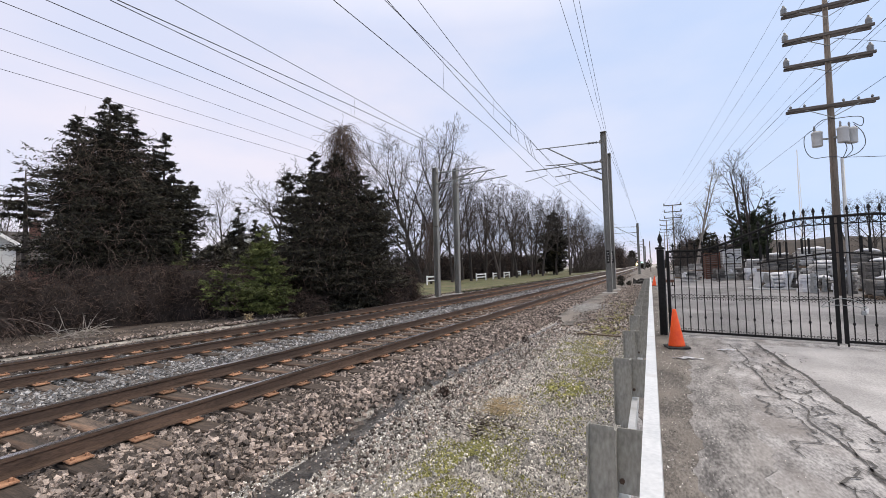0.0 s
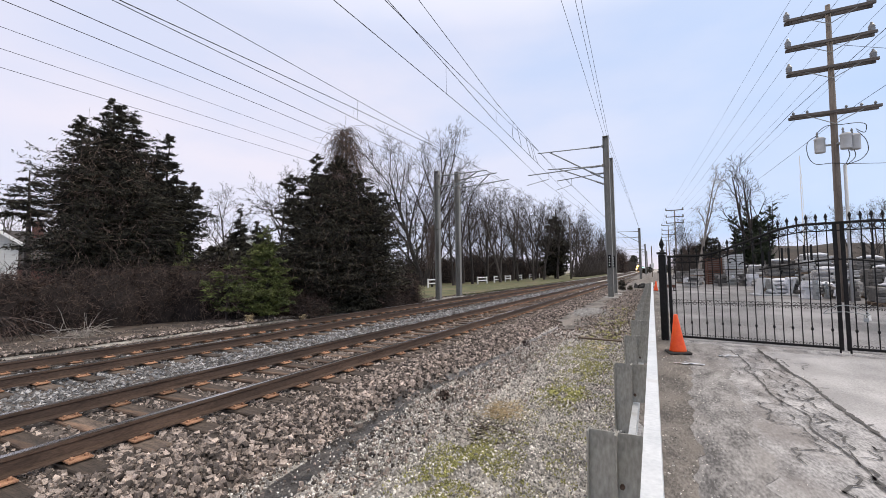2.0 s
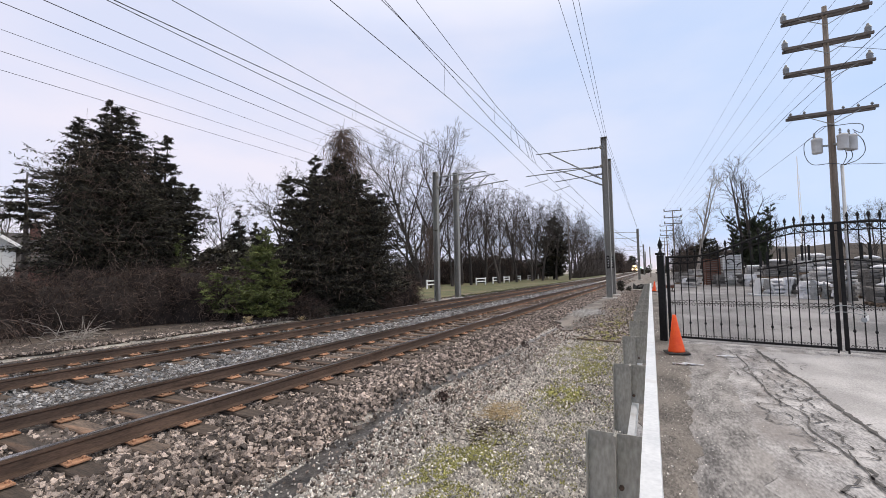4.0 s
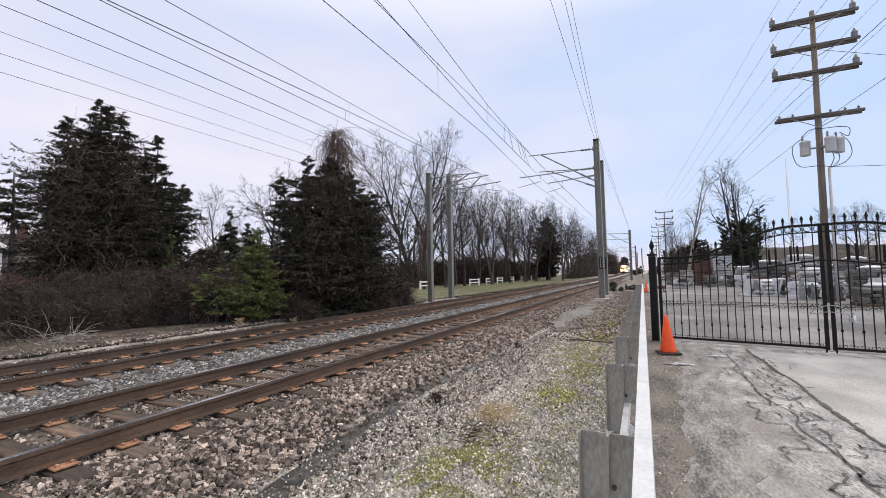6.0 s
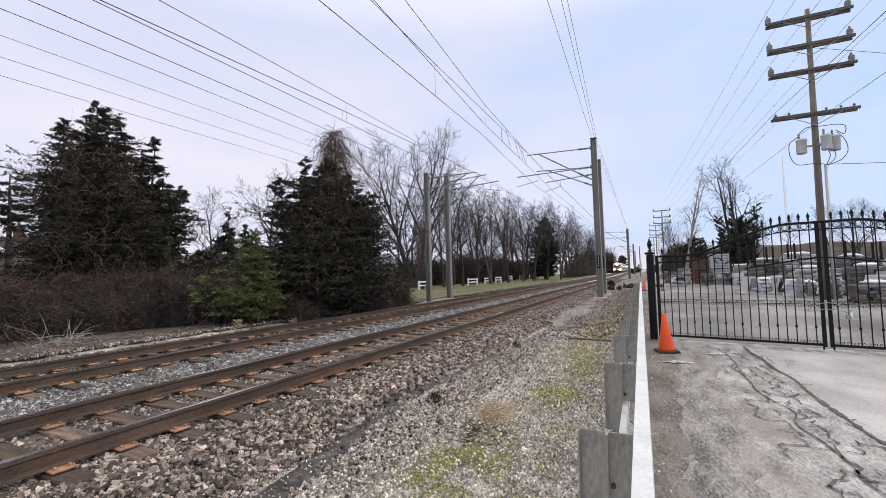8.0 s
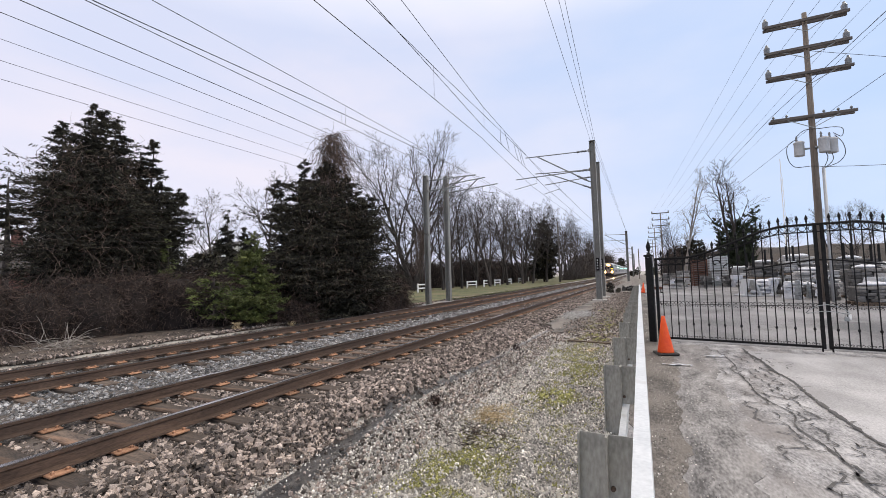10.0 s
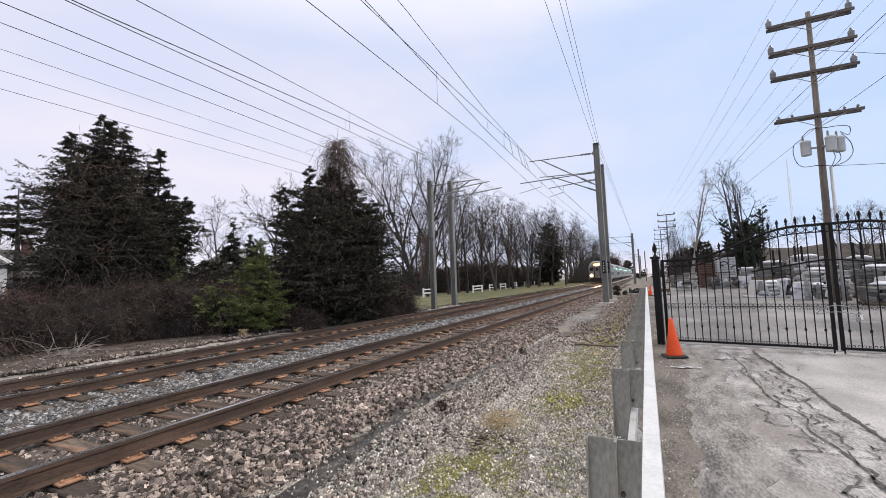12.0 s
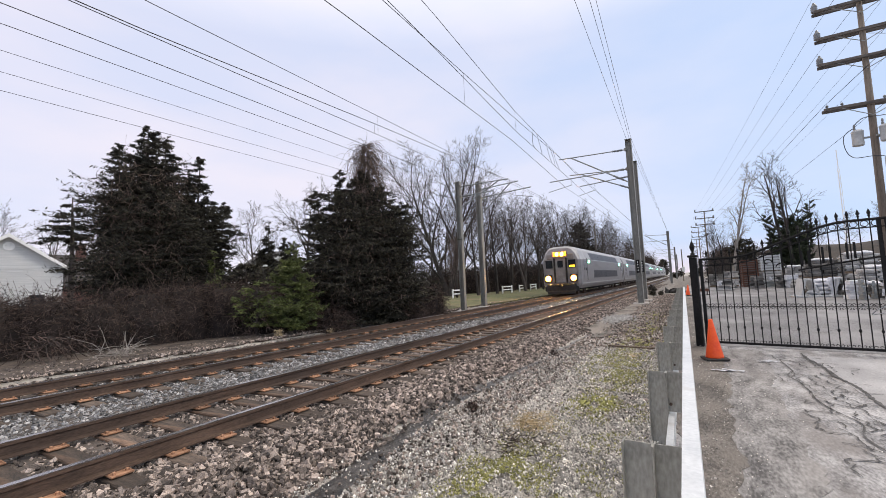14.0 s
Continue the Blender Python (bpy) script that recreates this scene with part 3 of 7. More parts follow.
def ballast(name, bands, material, label):
    """Crushed stone in bands (x0, x1, y0, y1, stones per square metre, size)."""
    cs, ss = [], []
    for x0, x1, y0, y1, per, size in bands:
        n = int((x1 - x0) * (y1 - y0) * per)
        x, y = rng.uniform(x0, x1, n), y0 + (y1 - y0) * rng.random(n)
        wet = np.abs(x - np.interp(y, (0.6, 2.3, 3.8, 5.0, 6.6, 8.5, 12, 17), (-2.45, -2.62, -2.98, -3.12, -3.0, -2.85, -2.8, -2.75)))
        on_tie = (np.abs((y - 0.35 + 0.2675) % 0.535 - 0.2675) < 0.125) & ((np.abs(x - NEAR) < 1.27) | (np.abs(x - FAR) < 1.27)) & (y < 60) & (rng.random(n) < 0.93)
        dry = ~on_tie & ((rng.random(n) < np.clip((wet / (0.36 * np.exp(-y / 12))) ** 2, 0.13, 1)) | (y > 15))
        x, y, n = x[dry], y[dry], int(dry.sum())
        z = np.array([lie(a, c) for a, c in zip(x, y)])
        s = size * (0.55 + 0.8 * rng.random(n) ** 1.5)
        cs.append(np.stack([x + np.array([bend(c) for c in y]), y, z + s * 0.12 + 0.05 * rng.random(n)], 1))
        ss.append(s)
    ob = new(name, stones(name, np.concatenate(cs), np.concatenate(ss), material))
    return tagged(ob, label, "ballast", kind="stuff")


track(NEAR, "railway track with rusty rails on weathered wooden sleepers")
track(FAR, "second railway track with rusty rails, behind the first")
ballast("brown_ballast", [
    (-4.95, -3.0, -5, 0.6, 250, 0.075), (-4.95, -3.0, 0.6, 6, 1450, 0.058), (-4.95, -3.0, 6, 14, 850, 0.062), (-4.95, -3.0, 14, 36, 300, 0.075), (-4.95, -3.0, 36, 70, 90, 0.1),
    (-3.15, -2.0, 1.0, 10, 480, 0.036), (-2.0, -0.5, 5, 10, 160, 0.026), (-3.1, -0.5, 10, 24, 230, 0.042), (-3.1, -0.9, 24, 36, 90, 0.06), (-6.35, -4.98, -5, 0.6, 250, 0.075), (-6.35, -4.98, 0.6, 10, 700, 0.055), (-6.35, -4.98, 10, 40, 170, 0.07), (-12.6, -10.4, -5, 2, 150, 0.07), (-12.6, -10.4, 2, 20, 300, 0.055), (-12.6, -10.4, 20, 45, 120, 0.07), (-14.2, -12.3, 2, 14, 60, 0.034), (-14, -12.2, 14, 24, 60, 0.05)], STONE_BROWN, "brown and grey crushed stone ballast round the near track")
ballast("grey_ballast", [
    (-8.85, -6.5, -5, 1, 200, 0.075), (-8.85, -6.5, 1, 10, 700, 0.055), (-8.85, -6.5, 10, 26, 340, 0.062), (-8.85, -6.5, 26, 60, 90, 0.085),
    (-10.3, -8.85, -5, 16, 300, 0.055)], STONE_GREY, "blue-grey crushed stone ballast between the tracks")
ballast("loose_gravel", [
    (-3.1, -0.35, -4, 1.2, 350, 0.035), (-3.1, -0.35, 1.2, 5, 2500, 0.019), (-3.1, -0.4, 5, 10, 1300, 0.021)], PEBBLE, "fine grey gravel beside the crash barrier")


# ---- overhead line masts ----
def h_column(b, h, w0, w1, base=(0, 0, 0)):
    """A rolled H column, tapering upwards."""
    for side in (-1, 1):
        b.box((base[0] + side * w0 * 0.46, base[1], base[2] + h / 2), (w0 * 0.10, w0, h), 0.008, top=1.0)
    b.box((base[0], base[1], base[2] + h / 2), (w0 * 0.85, w0 * 0.10, h))
    return b


def insulator(b, a, c, r=0.075, n=7):
    """A string of porcelain sheds between two points."""
    a, c = Vector(a), Vector(c)
    pts, rad = [], []
    for i in range(n * 2 + 1):
        pts.append(a.lerp(c, i / (n * 2)))
        rad.append(r if i % 2 else r * 0.45)
    return b.tube(pts, rad, 8)


def mast(x, y, h, width, arms, label, plate=False):
    """A steel mast with cantilever arms. arms: (height at mast, tip's sideways offset, tip height, strut's height at mast)."""
    t = thing("catenary_mast", label, "catenary mast", "overhead line masts", pose(x, y, lie(x, y)))
    part("column", h_column(Mesh(), h, width, width), MAST_STEEL, t)
    part("footing", Mesh().box((0, 0, 0.06), (width * 2.6, width * 2.2, 0.16), 0.03), CONCRETE, t, "low concrete footing")
    part("cap", Mesh().box((0, 0, h + 0.015), (width * 1.1, width * 1.1, 0.03), 0.005), MAST_STEEL, t)
    for z, dx, zt, zs in arms:
        s = 1 if dx > 0 else -1
        arm = Mesh().tube([(s * width * 0.6, 0, z), (dx, 0, zt)], 0.032, 8)
        if zs is not None:
            k = 0.82
            arm.tube([(s * width * 0.6, 0, zs), (dx * k, 0, z + (zt - z) * k)], 0.038, 8)
        a = part("cantilever_arm", arm, GALV, t, "galvanised tube arm")
        ins = Mesh()
        insulator(ins, (s * (width * 0.6 + 0.15), 0, z + (zt - z) * 0.06), (s * (width * 0.6 + 0.7), 0, z + (zt - z) * 0.2))
        if zs is not None:
            f = lambda q: (s * width * 0.6 * (1 - q) + dx * 0.82 * q, 0, zs * (1 - q) + (z + (zt - z) * 0.82) * q)
            insulator(ins, f(0.06), f(0.24))
        part("insulator", ins, PORCELAIN, a, "brown-grey ribbed insulators", smooth=True)
        part("arm_bracket", Mesh().box((s * width * 0.55, 0, z), (0.12, width * 0.9, 0.14), 0.01), MAST_STEEL, t)
        if zs is None:
            part("steady_arm", Mesh().tube([(dx * 0.72, 0, z + (zt - z) * 0.72), (dx * 0.72, 0, zt - 0.38), (dx * 1.02, 0, zt - 0.62)], 0.018, 6), GALV, t)
    if plate:
        p = part("number_plate", Mesh().box((0, -width * 0.5 - 0.012, 2.15), (0.16, 0.012, 0.72), 0.004), BLACK_IRON, t, "black plate with pale marks")
        part("plate_marks", marks(width), WHITE_PAINT, p)
    return t


def marks(width):
    b = Mesh()
    for i in range(4):
        b.box((0, -width * 0.5 - 0.021, 1.93 + 0.15 * i), (0.05, 0.006, 0.06))
    return b


NEAR_ARMS = [(8.8, -3.95, 8.92, 6.95), (7.68, -4.6, 7.62, None)]
NEAR_ARMS_2 = [(8.35, -4.0, 8.55, 7.05), (7.9, -3.4, 7.7, None)]
mast(-2.58, 25.6, 9.32, 0.31, NEAR_ARMS, "tall galvanised steel mast with insulated tube arms over the tracks", True)
mast(-2.66, 28.7, 8.75, 0.31, NEAR_ARMS_2, "shorter steel mast just behind its twin, holding track arms", True)
mast(-11.5, 21.6, 7.62, 0.27, [(7.35, 3.15, 7.32, 6.1), (6.75, 2.2, 6.8, None)], "grey steel mast with bracket arms behind the far track")
mast(-11.7, 24.8, 8.25, 0.30, [(7.75, 2.75, 7.9, 6.15), (7.2, 3.55, 7.4, None)], "grey steel mast with bracket arms behind the far track")
for y in (73, 122, 172):
    x = -2.75 + bend(y)
    mast(x, y, 8.1, 0.34, [(7.6, -3.9, 7.75, 6.0), (6.7, -4.3, 6.75, None)], "distant steel mast carrying the overhead line")


# ---- overhead wires ----
def wire(name, pts, r, label, sag=0.0, group="overhead wires"):
    """A wire through points, sagging between them."""
    b, path = Mesh(), []
    for p, q in zip(pts, pts[1:]):
        p, q = Vector(p), Vector(q)
        n = 10 if sag else 2
        for i in range(n):
            f = i / n
            path.append(p.lerp(q, f) - Vector((0, 0, 4 * sag * f * (1 - f))))
    path.append(Vector(pts[-1]))
    b.tube(path, r, 5)
    return solid(name, b, WIRE, label, "wire", group, smooth=True)


def far_run(x, z, ys=(73, 122, 172, 300)):
    return [(x + bend(y), y, z) for y in ys]


wire("contact_wire", [(-5.75, -30, 7.0), (-5.55, 6, 7.0), (-5.55, 15, 6.92), (-6.2, 25.6, 7.0)] + far_run(-5.7, 6.6), 0.009, "dark contact wire above the near track")
wire("messenger_wire", [(-5.75, -30, 9.0), (-5.6, 8, 8.08), (-5.6, 11.2, 8.02), (-6.3, 25.6, 8.75)] + far_run(-5.7, 7.6), 0.009, "dark messenger wire above the near track")
wire("contact_wire", [(-5.6, -30, 10.6), (-5.6, 8, 8.16), (-5.6, 15.5, 7.48), (-5.7, 28.6, 7.1)] + far_run(-5.6, 6.7), 0.009, "dark contact wire of the second overlapping set")
wire("messenger_wire", [(-5.6, -30, 12.4), (-5.6, 9.6, 9.02), (-5.6, 15.6, 8.3), (-6.2, 28.6, 8.45)] + far_run(-5.6, 7.7), 0.009, "dark messenger wire of the second overlapping set")
wire("contact_wire", [(-9.4, -30, 7.05), (-9.4, 12, 7.04), (-9.4, 24, 6.98)] + far_run(-9.5, 6.6), 0.009, "dark contact wire above the far track")
wire("messenger_wire", [(-9.4, -30, 6.7), (-9.4, 4.2, 7.11), (-9.4, 11.5, 7.4), (-9.3, 24.8, 7.75)] + far_run(-9.5, 7.4), 0.011, "thin messenger wire above the far track")
wire("messenger_wire", [(-9.4, -30, 8.0), (-9.4, 5.3, 7.76), (-9.4, 12, 7.75), (-9.4, 21.6, 7.68)] + far_run(-9.5, 7.5), 0.009, "dark messenger wire above the far track")
for z, r in ((7.48, 0.010), (7.06, 0.008)):
    wire("feeder_wire", [(-11.3, -30, z), (-11.3, 9.6, z), (-11.5, 21.6, z), (-11.6, 24.8, z)] + far_run(-12.0, z, (70, 120, 170, 300)), r, "thin feeder wire along the far masts")
for z in (7.28, 6.78, 6.35):
    wire("telephone_wire", [(-13.0, -30, z - 0.1), (-13.0, 12, z), (-13.1, 30, z - 0.1), (-13.4, 70, z - 0.3), (-17, 200, z - 0.3)], 0.006, "faint thin wire over the hedge")
for x0, z0, x1, z1 in ((-2.34, 9.6, -2.62, 9.12), (-1.98, 9.7, -2.5, 9.22), (-1.83, 9.8, -2.42, 9.3)):
    k = 45 / 13.2
    wire("pole_top_wire", [(x1 + (x0 - x1) * k, 25.6 - 13.2 * k, z1 + (z0 - z1) * k), (x1, 25.6, z1), (-2.85, 73, 7.9), (-3.8, 122, 7.9)], 0.007, "dark wire running to the mast head")
# droppers and slack jumper loops
for x, y, z0, z1 in ((-5.57, 11.15, 6.95, 8.02), (-5.6, 15.6, 7.48, 8.3), (-9.4, 11.7, 7.04, 7.75), (-9.4, 11.5, 7.04, 7.4)):
    wire("dropper", [(x, y, z0), (x, y, z1)], 0.004, "thin dropper between overhead wires", group="droppers")
for k, y in enumerate((18.2, 18.8, 20.6, 21.2, 22.0)):
    f = (y - 15.6) / 13.0
    top, low = Vector((-5.6 - 0.6 * f, y, 8.3 + 0.15 * f)), Vector((-5.6 - 0.1 * f, y + 0.1, 7.48 - 0.38 * f))
    w = 0.34 if k < 2 else 0.14
    loop = [top.lerp(low, i / 12) + Vector((0, w * math.sin(math.pi * i / 12) * (1 if k % 2 else -1), -0.28 * math.sin(math.pi * i / 12) * (k < 2))) for i in range(13)]
    wire("jumper_loop", loop, 0.009, "slack jumper loop hanging between overhead wires", group="jumper loops")


# ---- crash barrier ----
def barrier_x(y):
    return -0.03 - 0.0175 * y


def build_barrier():
    t = thing("crash_barrier", "white steel crash barrier on weathered steel posts", "crash barrier", at=None)
    ys = [-6 + 1.0 * i for i in range(36)]
    path = [(barrier_x(y), y, 0) for y in ys]
    # a W section, as a folded band with thickness
    prof = [(-0.005, 0.75), (0.035, 0.735), (0.04, 0.70), (-0.035, 0.655), (-0.04, 0.615), (-0.035, 0.575), (0.04, 0.53), (0.035, 0.49), (-0.01, 0.465)]
    inner = [(u - 0.006, w) for u, w in reversed(prof)]
    part("rail_beam", Mesh().sweep(prof + inner, path), WHITE_RAIL, t)
    lip = [(-0.042, 0.752), (0.036, 0.752), (0.040, 0.728), (0.033, 0.728), (0.030, 0.744), (-0.042, 0.744)]
    part("rail_top", Mesh().sweep(lip, path), WHITE_RAIL, t, "broad white top edge")
    rub = [(-0.186, 0.31), (-0.135, 0.31), (-0.135, 0.295), (-0.178, 0.295), (-0.178, 0.215), (-0.135, 0.215), (-0.135, 0.20), (-0.186, 0.20)]
    part("rub_rail", Mesh().sweep(rub, path), WHITE_RAIL, t, "lower white channel rail on the posts")
    post = Mesh()
    post.box((0, 0, 0.24), (0.150, 0.008, 0.96))
    for s in (-1, 1):
        post.box((s * 0.077, 0, 0.24), (0.008, 0.10, 0.96), 0.002)
    post = post.data("post", POST_STEEL)
    block = Mesh()
    block.box((0, 0, 0.53), (0.150, 0.008, 0.36))
    for s in (-1, 1):
        block.box((s * 0.077, 0, 0.53), (0.008, 0.10, 0.36), 0.002)
    block = block.data("blockout", POST_STEEL)
    bolt = Mesh().tube([(0, -0.018, 0), (0, 0.006, 0)], 0.014, 6).data("bolt", RUST)
    for i in range(-3, 15):
        y = 2.60 + 1.905 * i
        x = barrier_x(y)
        part("post", post, None, t, at=pose(x - 0.270, y, -0.04, 0, random.uniform(-1, 1), random.uniform(-3, 3)))
        k = part("blockout", block, None, t, at=pose(x - 0.113, y, -0.03, 0, 0, random.uniform(-2, 2)))
        part("bolt", bolt, None, k, at=pose(-0.05, -0.005, 0.42))
    return t


build_barrier()


# ---- entrance gate ----
GATE_AT = pose(0.13, 10.69, 0, 0, 0, -11.1)
LEAF = 2.80


def gate_top(u):
    """The top rail's height: low at the hinge, sweeping up to the middle."""
    f = min(1, max(0, (u - 0.5) / 1.9))
    return 1.86 + 0.53 * (f * f * (3 - 2 * f))


def ring(b, c, r, w, n=14, flat=0.008):
    return b.tube([(c[0] + r * math.cos(a), c[1], c[2] + r * math.sin(a)) for a in [2 * math.pi * k / n for k in range(n + 1)]], w, 5, caps=False)


def scroll(b, c, r, flip=1, w=0.006):
    """An S of flat iron bar."""
    pts = []
    for k in range(15):
        a = k / 14 * 1.6 * math.pi
        q = r * (1 - 0.75 * k / 14)
        pts.append((c[0] + flip * (r - q * math.cos(a)), c[1], c[2] + q * math.sin(a)))
    return b.tube(pts, w, 4)


def gate_leaf(at, mirror, label):
    """One leaf: frame, pickets with spear heads, ring band, scrolls, lettering bars."""
    t = thing("metal_gate", label, "gate", "entrance gate leaves", at)
    s = -1 if mirror else 1
    X = lambda u: s * u
    us = [0.02 + LEAF * k / 40 for k in range(41)]
    fr = Mesh()
    fr.tube([(X(u), 0, gate_top(u)) for u in us], 0.026, 6)
    fr.box((X(LEAF / 2), 0, 0.11), (LEAF, 0.05, 0.045), 0.006)
    for u in (0.03, LEAF - 0.03):
        fr.box((X(u), 0, (gate_top(u) + 0.09) / 2), (0.06, 0.06, gate_top(u) - 0.05), 0.006)
    fr.tube([(X(u), 0, gate_top(u) - 0.14) for u in us], 0.012, 5)
    fr.tube([(X(u), 0, 1.42 + 0.30 * min(1, max(0, (u - 1.2) / 1.5)) ** 0.7) for u in us if u > 1.6], 0.016, 5)
    part("gate_frame", fr, BLACK_IRON, t)
    bars = 20
    for k in range(1, bars):
        u = LEAF * k / bars
        b = Mesh().box((X(u), 0, gate_top(u) / 2 + 0.05), (0.018, 0.018, gate_top(u) - 0.10), 0.003)
        if k % 2:
            b.lathe([(0.011, -0.03), (0.022, -0.012), (0.022, 0.012), (0.011, 0.03)], (X(u), 0, 0.43), 8)
        p = part("picket", b, BLACK_IRON, t)
        z = gate_top(u)
        part("spear_head", Mesh().lathe([(0.012, 0.02), (0.012, 0.055), (0.024, 0.07), (0.012, 0.085), (0.030, 0.115), (0.017, 0.155), (0.001, 0.195)], (X(u), 0, z), 8), BLACK_IRON, p)
    hoop = ring(Mesh(), (0, 0, 0), 0.052, 0.008).data("ring", BLACK_IRON)
    for k in range(bars):
        u = LEAF * (k + 0.5) / bars
        part("ring", hoop, None, t, at=pose(X(u), 0, gate_top(u) - 0.07))
    sc = Mesh()
    sc.box((X(LEAF / 2), 0, 0.855), (LEAF - 0.1, 0.012, 0.012))
    for k in range(bars):
        u = LEAF * (k + 0.5) / bars
        for flip in (-1, 1):
            scroll(sc, (X(u) - flip * 0.055, 0, 0.885), 0.032, flip, 0.005)
            scroll(sc, (X(u) - flip * 0.055, 0, 0.815), 0.028, flip, 0.005)
            scroll(sc, (X(u) - flip * 0.055, 0, 0.155), 0.026, flip, 0.005)
    tagged(part("scrollwork", sc, BLACK_IRON, t, "bands of fine iron scrollwork"), kind="stuff")
    for k, u in enumerate((1.75, 2.05, 2.38) if not mirror else (2.45, 2.1, 1.75)):
        b, z0 = Mesh(), 1.76 - 0.05 * abs(k - (2 if not mirror else 0))
        for o in (-0.05, 0.05):
            b.box((X(u + o), -0.02, z0 + 0.10), (0.036, 0.012, 0.30), 0.004)
        part("lettering_bar", b, BLACK_IRON, t, "plain iron bars of the gate's lettering")
    sw = Mesh()
    scroll(sw, (X(1.3), -0.02, 1.62), 0.10, s, 0.011)
    scroll(sw, (X(1.25), -0.02, 1.72), 0.08, -s, 0.011)
    part("scroll_ornament", sw, BLACK_IRON, t)
    part("drop_bolt", Mesh().tube([(X(LEAF - 0.05), 0, 0.02), (X(LEAF - 0.05), 0, 0.5)], 0.016, 6), BLACK_IRON, t)
    return t


gate_leaf(GATE_AT, False, "black wrought-iron gate leaf with spear heads, closed")
gate_leaf(GATE_AT @ pose(2 * LEAF + 0.04, 0, 0), True, "black wrought-iron gate leaf, closed against its twin")

cable = thing("security_cable", "grey cable looped round the meeting gate leaves", "cable", at=GATE_AT @ pose(LEAF, 0, 0.78))
part("loop", Mesh().tube([(0.30 * math.cos(a) + 0.05, -0.05 + 0.03 * math.sin(2 * a), 0.06 * math.sin(a) - 0.05 * math.cos(2 * a)) for a in [2 * math.pi * k / 20 for k in range(21)]], 0.008, 6, caps=False), GALV, cable, smooth=True)
part("padlock", Mesh().box((0.30, -0.07, -0.14), (0.07, 0.03, 0.08), 0.01).tube([(0.28, -0.07, -0.10), (0.28, -0.07, -0.05), (0.30, -0.07, -0.03), (0.32, -0.07, -0.05), (0.32, -0.07, -0.10)], 0.006, 6), GALV, cable, "small pale padlock")
part("tag", Mesh().box((0.34, -0.07, -0.10), (0.05, 0.006, 0.09), 0.002), WHITE_PAINT, cable, "white plastic tag")


def gate_post(at):
    t = thing("gate_post", "square black iron gate post with a spear finial", "gate post", "gate posts", at)
    part("shaft", Mesh().box((0, 0, 0.95), (0.14, 0.14, 1.92), 0.01), BLACK_IRON, t)
    part("cap", Mesh().box((0, 0, 1.94), (0.19, 0.19, 0.05), 0.012).lathe([(0.06, 1.96), (0.03, 2.0), (0.018, 2.04), (0.04, 2.09), (0.055, 2.15), (0.03, 2.22), (0.002, 2.30)], n=8), BLACK_IRON, t)


gate_post(GATE_AT @ pose(-0.11, 0, 0))
gate_post(GATE_AT @ pose(2 * LEAF + 0.15, 0, 0))


# ---- traffic cones ----
def cone(at, label):
    t = thing("traffic_cone", label, "traffic cone", "traffic cones", at)
    part("base", Mesh().box((0, 0, 0.02), (0.38, 0.38, 0.04), 0.015), RUBBER, t, "black rubber base")
    part("body", Mesh().lathe([(0.145, 0.04), (0.142, 0.06), (0.085, 0.37), (0.034, 0.70), (0.030, 0.72), (0.020, 0.722)], n=24), ORANGE, t, smooth=True)
    return t


cone(pose(0.22, 9.12, 0.012, 0, -1.5, 14), "orange traffic cone on a black base before the gate post")
cone(pose(-0.42, 33.4, 0.012, 0, 4, 30), "orange traffic cone standing by the barrier's far end")


# ---- utility poles ----
def eased(pts, n=5):
    """The points of a soft curve through pts."""
    pts, out = [Vector(p) for p in pts], []
    for i in range(len(pts) - 1):
        a, b, c, d = pts[max(i - 1, 0)], pts[i], pts[i + 1], pts[min(i + 2, len(pts) - 1)]
        for k in range(n):
            f = k / n
            out.append(0.5 * (2 * b + (c - a) * f + (2 * a - 5 * b + 4 * c - d) * f * f + (3 * b - a - 3 * c + d) * f ** 3))
    return out + [pts[-1]]


